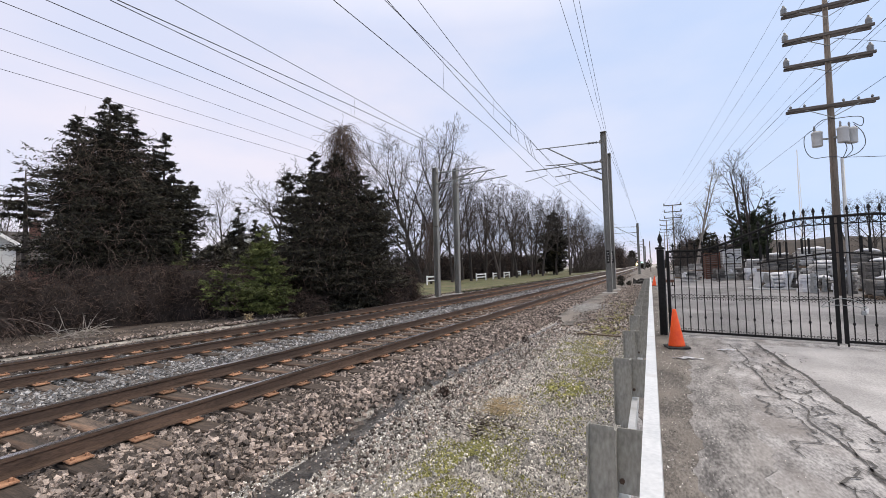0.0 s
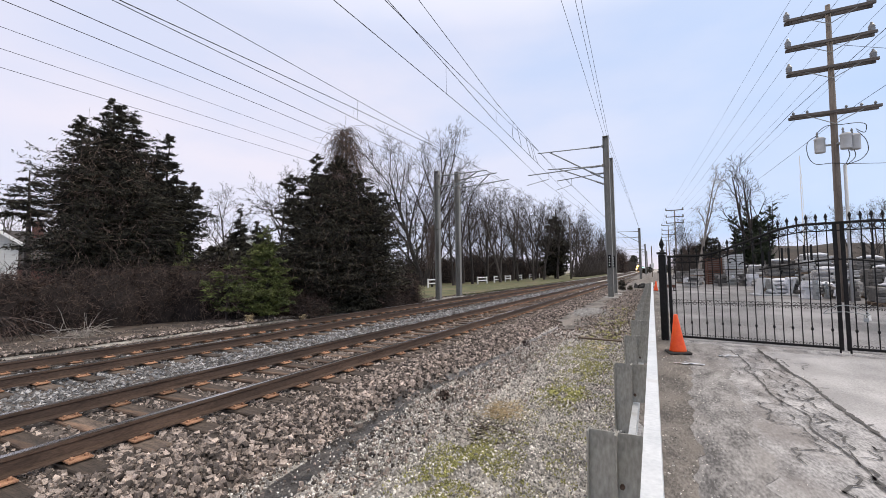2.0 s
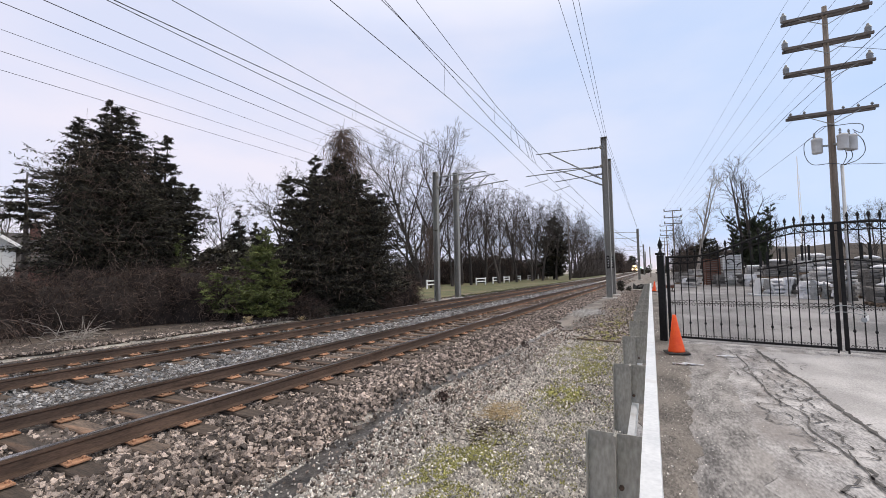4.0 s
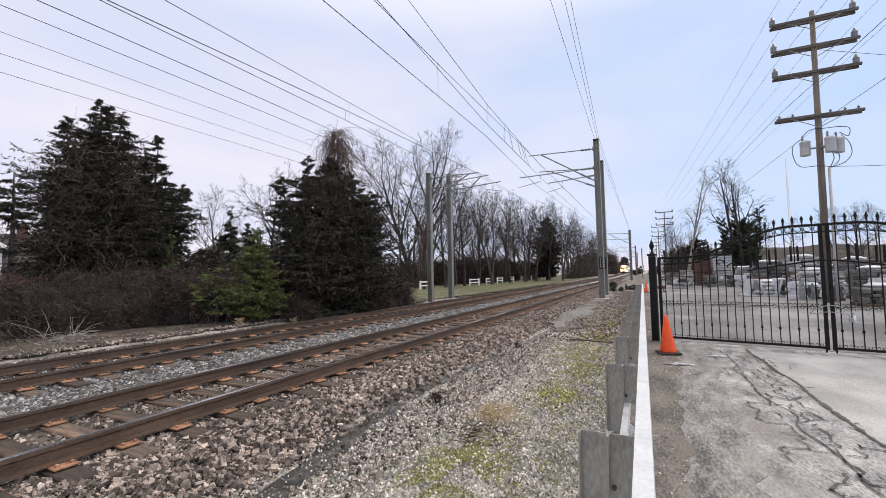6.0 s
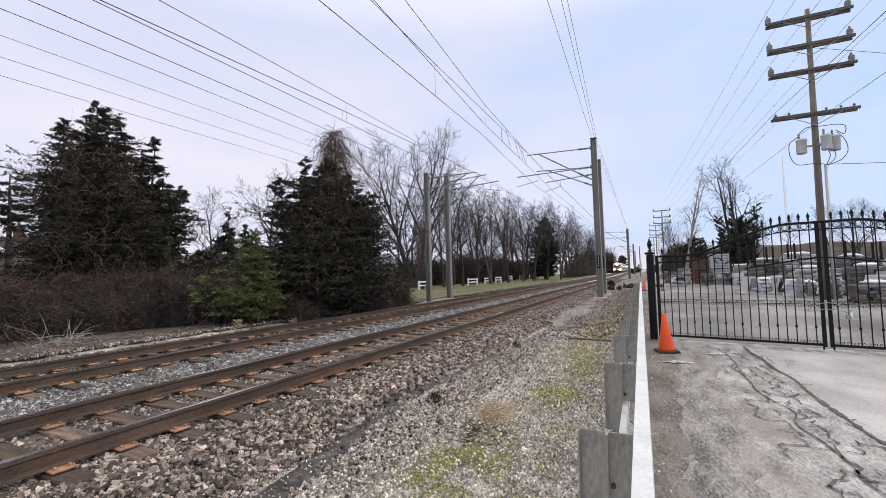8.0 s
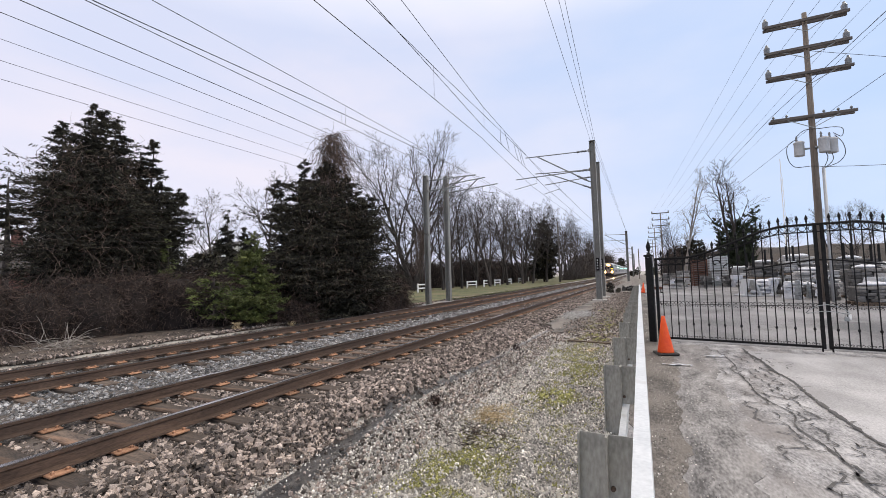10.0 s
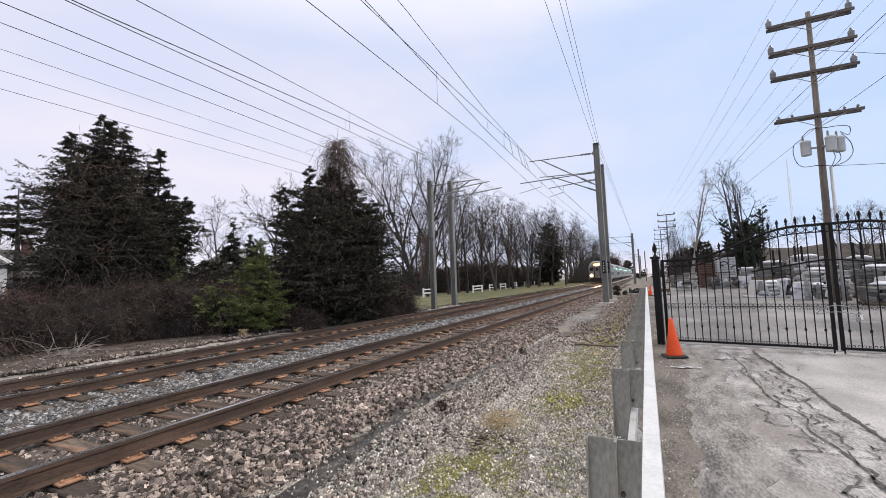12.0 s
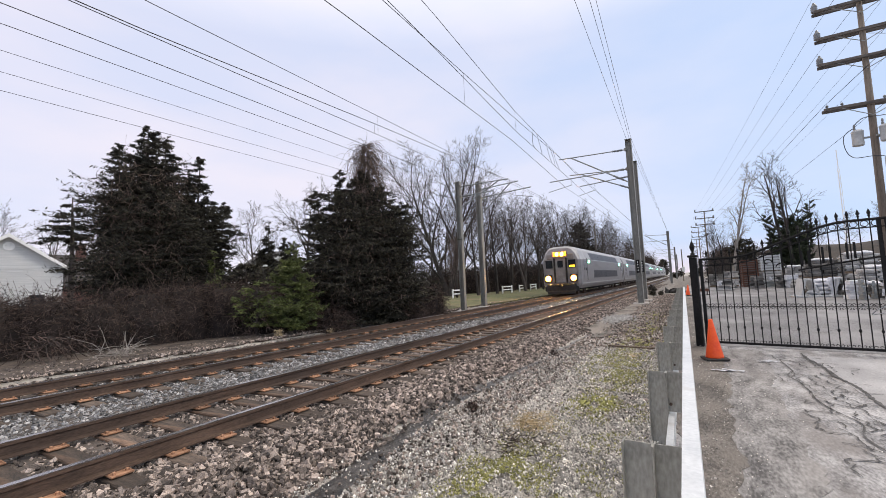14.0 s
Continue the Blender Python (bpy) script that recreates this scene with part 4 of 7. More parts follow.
def utility_pole(x, y, h, arms, label, transformers=False, lean=0.0, turn=0.0):
    t = thing("utility_pole", label, "utility pole", "utility poles", pose(x, y, 0, 0, lean, turn))
    part("shaft", Mesh().tube([(0, 0, -0.1), (0, 0, h * 0.5), (0, 0, h)], [0.15, 0.128, 0.092], 14), POLE_WOOD, t, smooth=True)
    for z, kind in arms:
        a = part("crossarm", Mesh().box((0, -0.17, z), (3.1, 0.10, 0.13), 0.01).box((0, 0.17, z), (3.1, 0.10, 0.13), 0.01), ARM_WOOD, t, "dark wooden double crossarm")
        br = Mesh()
        for s in (-1, 1):
            br.tube([(s * 0.95, -0.2, z - 0.06), (0, -0.17, z - 0.55)], 0.018, 5)
        part("brace", br, GALV, a)
        for u in ((-1.48, 1.42) if kind == "big" else (-1.4, -0.9, 0.45, 0.95, 1.4)):
            b = Mesh()
            r = 0.13 if kind == "big" else 0.06
            if kind == "big":
                b.lathe([(r * 0.7, 0.06), (r, 0.10), (r * 0.8, 0.16), (r, 0.2), (r * 0.8, 0.26), (r, 0.3), (r * 0.75, 0.38), (r * 0.35, 0.45), (r * 0.4, 0.5), (0.02, 0.52)], (u, 0, z), 10)
            else:
                b.lathe([(0.02, 0.06), (0.025, 0.14), (r, 0.16), (r * 0.8, 0.22), (0.02, 0.26)], (u, 0, z), 8)
            part("insulator", b, PORCELAIN, a, smooth=True)
    if transformers:
        for u, v in ((-0.52, 0.0), (0.27, -0.34), (0.66, 0.0)):
            k = part("transformer", Mesh().lathe([(0.16, 0), (0.19, 0.02), (0.195, 0.05), (0.195, 0.58), (0.21, 0.60), (0.21, 0.64), (0.14, 0.70), (0.05, 0.72)], (u, v, 6.68), 16), TANK_GREY, t, "grey pole transformer can", smooth=True)
            part("bushing", Mesh().lathe([(0.04, 0), (0.05, 0.05), (0.03, 0.1), (0.05, 0.15), (0.02, 0.24)], (u - 0.08, v, 7.40), 8), PORCELAIN, k)
            part("lug", Mesh().box((u * 0.5, v * 0.5, 7.0), (abs(u), 0.06, 0.08), 0.01), GALV, k)
        loops = Mesh()
        for run in ([(-0.60, 0, 7.5), (-0.95, 0, 7.2), (-0.95, 0, 6.6), (-0.70, 0, 6.2), (-0.2, -0.16, 6.15), (0.2, -0.1, 6.1), (0.29, -0.05, 6.02)],
                    [(0.75, 0, 7.5), (1.02, 0, 7.1), (1.08, 0, 6.6), (0.85, 0, 6.25), (0.5, 0, 6.1), (0.29, -0.05, 6.02)],
                    [(0.62, 0, 6.72), (0.66, 0, 6.4), (0.48, 0, 6.15), (0.29, -0.05, 6.02)], [(0.30, -0.34, 6.72), (0.38, -0.3, 6.4), (0.29, -0.05, 6.02)],
                    [(-0.60, 0, 7.6), (-0.3, -0.1, 7.85), (0.2, -0.25, 7.8), (0.7, -0.05, 7.85), (1.05, 0, 7.75), (1.0, 0, 7.4), (0.72, 0, 7.6)]):
            loops.tube(eased(run), 0.016, 5)
        part("service_cable", loops, WIRE, t, "black looping service cables", smooth=True)
        part("conduit", Mesh().tube([(0.30, -0.05, 0.0), (0.28, -0.05, 6.05)], [0.075, 0.06], 10), TANK_GREY, t, "pale steel conduit", smooth=True)
    return t


BIG = [(13.0, "big"), (11.7, "big"), (10.5, "big"), (8.45, "small")]
utility_pole(7.02, 24.5, 13.4, BIG, "tall wooden utility pole with four crossarms and transformers", True, 0.5)
for x, y, h in ((2.7, 94, 13), (2.0, 126, 13), (1.9, 174, 13), (1.0, 235, 13)):
    utility_pole(x, y, h, BIG[:3], "distant wooden utility pole with crossarms")
for z in (13.25, 11.95, 10.75):
    for u in (-1.5, 1.4):
        wire("power_line", [(7.0 + u + 4.0, -40, z), (7.0 + u, 24.5, z + 0.25), (2.7 + u, 94, 13.2 - (13.25 - z)), (2.0 + u, 126, 13.2 - (13.25 - z)), (1.9 + u, 174, 13.2 - (13.25 - z))], 0.0065, "power line between the utility poles", 0.35, "power lines")
for u in (-1.4, 0.95):
    wire("power_line", [(7.0 + u + 4.0, -40, 8.5), (7.0 + u, 24.5, 8.7), (2.7 + u, 94, 8.7)], 0.010, "thin power line on the lower crossarm", 0.4, "power lines")
wire("guy_wire", [(7.1, 24.5, 11.6), (16, 18, 5.0)], 0.010, "taut guy wire from the utility pole", group="guy wires")
wire("service_line", [(7.35, 24.5, 6.1), (20, 30, 7.0)], 0.012, "drooping service cable to the yard", 0.3, "service lines")


# ---- trees and bushes ----
def twig_chain(starts, dirs, length, segs, wander, droop, r0, r1):
    """Wandering twigs made of straight pieces. Gives vertices and faces."""
    p, d = np.array(starts, float), np.array(dirs, float)
    n, out = len(p), []
    length = np.broadcast_to(length, n)
    for k in range(segs):
        d = d + rng.normal(size=(n, 3)) * wander
        d[:, 2] -= droop
        d /= np.linalg.norm(d, axis=1)[:, None]
        q = p + d * (length / segs)[:, None]
        a, b = r0 + (r1 - r0) * k / segs, r0 + (r1 - r0) * (k + 1) / segs
        out.append(sticks(p, q, a, b))
        p = q
    return joined(*out)


def bare_tree_data(seed, h, trunk=0.30, width=0.42, limbs=13, first=0.22, tilt=(0.95, 0.35), twigs=(6, 5, 3), thin=0.011, material=None, forks=1):
    """A leafless tree: leaders, rising limbs, branches, twigs and twig ends. tilt: the lowest and the highest limbs' lean."""
    r = random.Random(seed)
    A, B, R0, R1 = [], [], [], []
    segs, wander = (9, 6, 4, 3, 2), (0.05, 0.10, 0.14, 0.17, 0.2)
    starts = (first, 0.22, 0.2, 0.25)

    def shoot(p, d, length, rad, level, spin):
        n = segs[level]
        kids = (limbs, *twigs)[level] if level < 4 else 0
        due = [starts[level] + (1 - starts[level]) * (k + r.random() * 0.8) / kids for k in range(kids)] if kids else []
        for k in range(n):
            d = (d + Vector((r.gauss(0, 1), r.gauss(0, 1), r.gauss(0, 0.5))) * wander[level] + Vector((0, 0, (0.02, 0.06, 0.045, 0.03, 0.02)[level]))).normalized()
            q = p + d * (length / n)
            a, e = (max(thin, rad * (1 - 0.80 * j / n)) for j in (k, k + 1))
            A.append(p[:]), B.append(q[:]), R0.append(a), R1.append(e)
            for f in [f for f in due if k / n <= f < (k + 1) / n]:
                spin += 2.4 + r.uniform(-0.6, 0.6)
                u = d.orthogonal().normalized()
                side = u * math.cos(spin) + d.cross(u) * math.sin(spin)
                if level == 0:
                    lean = tilt[0] + (tilt[1] - tilt[0]) * f + r.uniform(-0.12, 0.12)
                    ln = h * width * (1.12 - 0.62 * f) * r.uniform(0.75, 1.2)
                else:
                    lean = r.uniform(0.45, 0.85)
                    ln = length * (0.60 - 0.26 * f) * r.uniform(0.7, 1.25)
                at = p.lerp(q, f * n - k)
                shoot(at, (d * math.cos(lean) + side * math.sin(lean)).normalized(), ln, min(e * 0.75, rad * (0.5 if level else 0.42)), level + 1, r.uniform(0, 6))
            p = q

    for k in range(forks):
        lean = Vector((r.gauss(0, 0.16), r.gauss(0, 0.16), 1)).normalized() if forks > 1 else Vector((0, 0, 1))
        shoot(Vector((0.1 * k, 0.05 * k, -0.15)), lean, h * (0.86 - 0.07 * k), trunk * (1 - 0.12 * k), 0, r.uniform(0, 6))
    A, B, R0, R1 = np.array(A), np.array(B), np.array(R0), np.array(R1)
    k = h / B[:, 2].max()
    big = R0 > trunk * 0.30
    v, f = sticks(A[big] * k, B[big] * k, R0[big], R1[big], 7)
    w, g = sticks(A[~big] * k, B[~big] * k, R0[~big], R1[~big], 3)
    return raw("trunk", v, f, material or BARK, True), raw("crown", w, g, material or BARK)


BARE = [bare_tree_data(19, 20, 0.36, 0.52, 11, 0.14, (0.95, 0.32), (7, 6, 4), 0.010, forks=2), bare_tree_data(23, 17, 0.24, 0.40, 12, 0.20, (1.05, 0.4)), bare_tree_data(35, 16, 0.22, 0.48, 12, 0.18, (1.15, 0.45)), bare_tree_data(47, 18, 0.26, 0.40, 8, 0.22, (1.0, 0.4), forks=2)]
SPARSE = bare_tree_data(12, 14, 0.16, 0.17, 8, 0.30, (0.50, 0.25), (6, 4, 2), 0.009, BARK_PALE, forks=2)


def bare_tree(data, x, y, scale, label, group="bare trees", z=0.0):
    t = thing("bare_tree", label, "tree", group, pose(x, y, z, random.uniform(-2, 2), random.uniform(-2, 2), random.uniform(0, 360)) @ Matrix.Diagonal((scale, scale, scale, 1)))
    part("trunk", data[0], None, t, "forked dark trunk and main limbs")
    tagged(part("crown", data[1], None, t, "crown of fine leafless twigs"), kind="stuff")
    return t


def evergreen(x, y, h, radius, label, material, branches=420, blades=60, blade=0.11, low=0.0, lift=0.15, droop=0.3, shape=1.0, leaders=(), vines=0, vine_len=2.0, lump=0.45, name="evergreen_tree", trunk_r=0.18):
    """A tree with an uneven crown of needle sprays on limbs, and dry vines hanging over it."""
    t = thing(name, label, "tree", "evergreens", pose(x, y, 0.05))
    b = Mesh().tube([(0, 0, -0.1), (0.05, 0.03, h * 0.5), (0, 0, h * 0.97)], [trunk_r, trunk_r * 0.6, 0.02], 8)
    tops = [(0.0, 0.0, h, radius, branches)] + [(lx, ly, lh, lr, int(branches * lr / radius)) for lx, ly, lh, lr in leaders]
    for lx, ly, lh, lr, _ in tops[1:]:
        b.tube([(lx * 0.3, ly * 0.3, 0.5), (lx * 0.9, ly * 0.9, lh * 0.5), (lx, ly, lh * 0.98)], [trunk_r * 0.6, trunk_r * 0.4, 0.015], 6)
    cs, ways, limb_a, limb_b = [], [], [], []
    for lx, ly, lh, lr, nb in tops:
        f = low + (1 - low) * np.where(rng.random(nb) < 0.3, rng.random(nb), 1 - np.sqrt(1 - rng.random(nb)))
        az = rng.uniform(0, 2 * np.pi, nb)
        prof = np.clip((1 - f) ** shape * 1.25, 0.03, 1.0) * np.clip(0.55 + f * 3, 0, 1)
        bump = np.array([1 + lump * noise.noise(Vector((math.cos(a) * 1.5 + lx, math.sin(a) * 1.5, g * 4.5 + ly))) for a, g in zip(az, f)])
        ln = lr * prof * bump * (0.42 + 0.78 * rng.random(nb))
        base = np.stack([lx * (0.4 + 0.6 * f), ly * (0.4 + 0.6 * f), f * lh], 1)
        tip = base + np.stack([np.cos(az) * ln, np.sin(az) * ln, ln * (lift - droop * rng.random(nb))], 1)
        limb_a.append(base), limb_b.append(tip)
        # flat fans of branchlets on every limb, needles along each
        fans = 10
        per = max(2, blades // fans)
        way = tip - base
        out = way / (np.linalg.norm(way, axis=1)[:, None] + 1e-9)
        side = np.stack([-out[:, 1], out[:, 0], np.zeros(nb)], 1)
        u = 0.22 + 0.78 * (np.arange(fans)[None] + rng.random((nb, fans))) / fans
        sgn = np.where(np.arange(fans) % 2, 1, -1)[None, :, None]
        sub = out[:, None] * (0.75 + 0.3 * rng.random((nb, fans, 1))) + side[:, None] * sgn * (0.55 + 0.5 * rng.random((nb, fans, 1))) + rng.normal(size=(nb, fans, 3)) * 0.16
        sub[..., 2] -= 0.22 * rng.random((nb, fans))
        reach = np.clip(ln[:, None] * 0.42 * (1.15 - 0.75 * u), 0.06, 0.55) * (0.6 + 0.7 * rng.random((nb, fans)))
        root = base[:, None] + way[:, None] * u[..., None]
        w = rng.random((nb, fans, per, 1)) ** 0.8
        c = root[:, :, None] + sub[:, :, None] * reach[..., None, None] * w + rng.normal(size=(nb, fans, per, 3)) * 0.018
        keep = (rng.random((nb, fans, per)) < np.clip(ln / 0.5, 0.25, 1)[:, None, None]).ravel()
        cs.append(c.reshape(-1, 3)[keep])
        sub = sub / (np.linalg.norm(sub, axis=2)[..., None] + 1e-9)
        ways.append(np.repeat(sub.reshape(-1, 3), per, 0)[keep])
    v, q = sticks(np.concatenate(limb_a), np.concatenate(limb_b), 0.022, 0.006)
    k = b.n
    part("trunk", b, BARK, t, smooth=True)
    tagged(part("branchwork", raw("branchwork", v, q, BARK), None, t), kind="stuff")
    v, q = sprays(np.concatenate(cs), np.concatenate(ways), blade * 2.6, 0.24)
    tagged(part("crown", raw("crown", v, q, material), None, t), kind="stuff")
    if vines:
        az = rng.uniform(0, 2 * np.pi, vines)
        f = 0.10 + 0.72 * rng.random(vines)
        rr = radius * np.clip((1 - f) ** shape * 1.2, 0.08, 1) * rng.uniform(0.55, 1.0, vines)
        st = np.stack([np.cos(az) * rr, np.sin(az) * rr, f * h * 0.98], 1)
        d = np.stack([np.cos(az) * 0.2, np.sin(az) * 0.2, -np.ones(vines) * 0.5], 1) + rng.normal(size=(vines, 3)) * 0.35
        v, q = twig_chain(st, d, vine_len * (0.3 + 0.9 * rng.random(vines)), 7, 0.5, 0.16, 0.009, 0.003)
        tagged(part("vine_curtain", raw("vine_curtain", v, q, VINE), None, t, "dry brown vines hanging over it"), kind="stuff")
    return t


evergreen(-18.65, 8.40, 8.45, 2.15, "tall dark spruce overgrown with dry brown vines", NEEDLE, 560, 100, 0.050, 0.21, 0.30, 0.45, 0.62,
          leaders=[(0.75, 1.7, 7.4, 1.1), (0.8, 2.0, 5.9, 1.6), (-0.4, -0.85, 7.6, 1.3), (1.1, 2.6, 5.5, 1.3), (0.25, 0.55, 8.0, 1.2), (-0.1, -0.8, 6.4, 1.0), (0.5, -0.2, 7.2, 1.7), (0.4, 1.1, 6.6, 1.6)], vines=1400, vine_len=1.9, lump=0.9)
evergreen(-25.7, 8.3, 6.7, 1.15, "dark pine with open ragged limbs beyond the hedge", NEEDLE, 40, 190, 0.06, 0.62, 0.1, 0.3, 0.25, lump=0.6)
evergreen(-12.8, 14.3, 6.5, 2.75, "broad dark evergreen reaching to the ground, hung with vines", LEAF_DARK, 640, 100, 0.052, 0.0, 0.40, 0.45, 0.55,
          leaders=[(-1.2, -1.3, 5.8, 1.35), (1.5, 1.3, 5.3, 1.9), (0.3, 0.2, 7.2, 1.4), (-0.6, -0.5, 6.8, 1.5), (0.9, 0.7, 6.2, 1.5)], vines=520, vine_len=1.1, lump=0.8)
evergreen(-12.62, 10.55, 3.3, 0.90, "bright yellow-green conifer shrub at the hedge's end", LEAF_LIGHT, 300, 90, 0.040, 0.03, 0.35, 0.25, 0.8, lump=0.6, name="conifer_shrub", trunk_r=0.06)
evergreen(-13.9, 9.9, 2.0, 0.8, "olive-green straggling shrub in the hedge", LEAF_LIGHT, 60, 20, 0.07, 0.1, 0.4, 0.2, 0.5, vines=120, vine_len=1.0, name="shrub", trunk_r=0.05)
evergreen(-16.4, 9.8, 3.2, 0.55, "small yellow-green conifer behind the hedge", LEAF_LIGHT, 90, 34, 0.07, 0.2, 0.35, 0.1, 0.8, name="conifer_shrub", trunk_r=0.04)
evergreen(-28.0, 21.0, 6.5, 1.5, "small dark spruce far behind the hedge", NEEDLE, 150, 40, 0.14, 0.1, 0.1, 0.3, 0.9)
evergreen(-29.6, 23.8, 5.9, 1.7, "small dark spruce far behind the hedge", NEEDLE, 150, 40, 0.14, 0.1, 0.1, 0.3, 0.8)
evergreen(-24.5, 20.0, 3.6, 2.6, "dark rounded evergreen bush behind the hedge", LEAF_DARK, 190, 44, 0.13, 0.05, 0.3, 0.3, 0.4)
evergreen(-20.5, 14.0, 2.9, 2.2, "dark evergreen bush behind the hedge", LEAF_DARK, 190, 44, 0.11, 0.05, 0.3, 0.3, 0.4)
evergreen(-17.5, 79, 11.5, 2.6, "dark cedar among the bare trees", LEAF_DARK, 300, 40, 0.25, 0.05, 0.3, 0.3, 0.45)
evergreen(-22.5, 430, 14, 5.5, "dark rounded tree far up the line", LEAF_DARK, 200, 40, 0.6, 0.05, 0.3, 0.3, 0.35)


def vine_tower(x, y, z0, z1, r):
    """A dead stem drowned in hanging vines."""
    t = thing("vine_covered_stem", "dead tree stem draped in hanging brown vines", "tree", at=pose(x, y, 0))
    part("stem", Mesh().tube([(0, 0, 0), (0.1, 0, z0), (0, 0.05, z1 - 0.3)], [0.12, 0.10, 0.04], 7), BARK, t, smooth=True)
    n = 900
    az, f = rng.uniform(0, 2 * np.pi, n), rng.random(n) ** 0.6
    rr = r * np.sqrt(np.clip(1 - f ** 3, 0.05, 1)) * (0.2 + 0.8 * rng.random(n))
    st = np.stack([np.cos(az) * rr * 0.6, np.sin(az) * rr * 0.6, z0 + (z1 - z0) * f], 1)
    d = np.stack([np.cos(az) * 0.6, np.sin(az) * 0.6, rng.uniform(-0.5, 1.1, n)], 1)
    v, q = twig_chain(st, d, 0.5 + 1.2 * rng.random(n), 8, 0.36, 0.42, 0.009, 0.004)
    tagged(part("vine_curtain", raw("vine_curtain", v, q, VINE), None, t, "hanging leafless vines"), kind="stuff")


vine_tower(-12.35, 14.5, 4.3, 8.05, 0.85)


def bramble(x, y, r, h, label, long=1.0, m=1500):
    """A dense leafless bramble: a tangle of arching twigs round a shell coloured as its inner shade."""
    t = thing("bramble_bush", label, "hedge", "bramble hedge", pose(x, y, lie(x, y)))
    b = Mesh()
    rows, n, verts = 7, 14, []
    for i in range(rows):
        f = i / (rows - 1)
        q = r * 0.78 * math.sqrt(max(0.02, 1 - (f * 0.98) ** 3))
        for k in range(n):
            a = 2 * math.pi * k / n
            g = 1 + 0.28 * noise.noise(Vector((x + math.cos(a) * 2, y + math.sin(a) * 2, f * 3)))
            verts.append((q * g * math.cos(a), q * g * math.sin(a), h * 0.78 * f))
    b.add(verts, [(i * n + k, i * n + (k + 1) % n, (i + 1) * n + (k + 1) % n, (i + 1) * n + k) for i in range(rows - 1) for k in range(n)] + [tuple((rows - 1) * n + k for k in range(n))])
    # solid inner shell, its dark colour standing in for shade behind the twigs
    part("inner_shade", b, HEDGE_SHADE, t, "dark shell painted as the shade inside the bramble", smooth=True)
    az, f = rng.uniform(0, 2 * np.pi, m), rng.random(m)
    q = r * 0.80 * np.sqrt(1 - (f * 0.98) ** 3) * (0.85 + 0.25 * rng.random(m))
    st = np.stack([np.cos(az) * q, np.sin(az) * q, h * 0.84 * f], 1)
    d = np.stack([np.cos(az) * 0.55, np.sin(az) * 0.55, rng.uniform(-0.5, 0.9, m)], 1) + rng.normal(size=(m, 3)) * 0.5
    v, p = twig_chain(st, d, (0.3 + 0.7 * rng.random(m)) * long, 4, 0.55, 0.22, 0.008 * long, 0.004 * long)
    tagged(part("tangle", raw("tangle", v, p, TWIG), None, t, "arching leafless brown twigs"), kind="stuff")
    return t


HEDGE = [(-18.6, -3.0), (-18.4, -1.2), (-18.0, 0.6), (-17.8, 2.2), (-17.4, 3.6), (-17.0, 4.9), (-16.7, 6.2), (-16.5, 7.4), (-16.2, 8.6), (-15.7, 9.8), (-15.1, 10.9), (-14.6, 12.1), (-14.2, 13.4)]
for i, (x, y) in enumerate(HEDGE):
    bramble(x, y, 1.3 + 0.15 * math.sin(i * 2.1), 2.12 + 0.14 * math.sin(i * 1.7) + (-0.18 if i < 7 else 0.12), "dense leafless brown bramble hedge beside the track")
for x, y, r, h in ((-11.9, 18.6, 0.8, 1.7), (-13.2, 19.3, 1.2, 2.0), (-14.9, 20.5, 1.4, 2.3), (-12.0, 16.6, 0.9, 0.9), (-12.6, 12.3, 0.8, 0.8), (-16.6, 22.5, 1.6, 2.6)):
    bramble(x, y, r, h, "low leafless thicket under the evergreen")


def brush_pile(x, y):
    m = 80
    st = np.stack([x + rng.normal(0, 0.25, m), y + rng.normal(0, 0.28, m), 0.03 + 0.10 * rng.random(m)], 1)
    d = np.stack([rng.normal(0.2, 0.6, m), rng.normal(0.2, 0.8, m), rng.uniform(-0.1, 0.75, m)], 1)
    v, q = twig_chain(st, d, 0.35 + 0.6 * rng.random(m), 3, 0.25, 0.2, 0.010, 0.004)
    tagged(new("brush_pile", raw("brush_pile", v, q, BARK_PALE)), "heap of pale cut sticks beside the far track", "brush pile", kind="stuff")


brush_pile(-14.0, 5.6)
m = 60
v, q = twig_chain(np.stack([rng.uniform(-15.6, -14.6, m), rng.uniform(3.8, 5.2, m), rng.uniform(0.1, 0.7, m)], 1), np.stack([rng.normal(0.7, 0.3, m), rng.normal(0.1, 0.4, m), rng.normal(-0.1, 0.3, m)], 1), 1.2, 4, 0.2, 0.12, 0.011, 0.004)
tagged(new("fallen_branches", raw("fallen_branches", v, q, TWIG)), "bent grey branches leaning out of the hedge", "branches", kind="stuff")

for x, y, r, h in ((-24.8, 58, 2.4, 5.2), (-24.4, 66, 2.7, 5.6), (-24.3, 75, 2.6, 5.4), (-26.5, 52, 2.2, 3.8), (-26.5, 45, 1.6, 2.6), (-24.0, 88, 2.8, 5.0)):
    bramble(x, y, r, h, "rounded leafless thicket among the trees along the lawn", 2.2, 1200)
for x, y, r, h in ((-16.6, 202, 3.0, 10.5), (-19.8, 198, 3.6, 12.0), (-23.2, 193, 3.6, 11.5), (-26.5, 186, 3.4, 10.0), (-18.5, 228, 3.4, 11.0)):
    bramble(x, y, r, h, "dense rounded brown wood edge beside the distant track", 4.5, 1200)
vine_tower(-21.3, 38.6, 2.2, 6.4, 0.9)

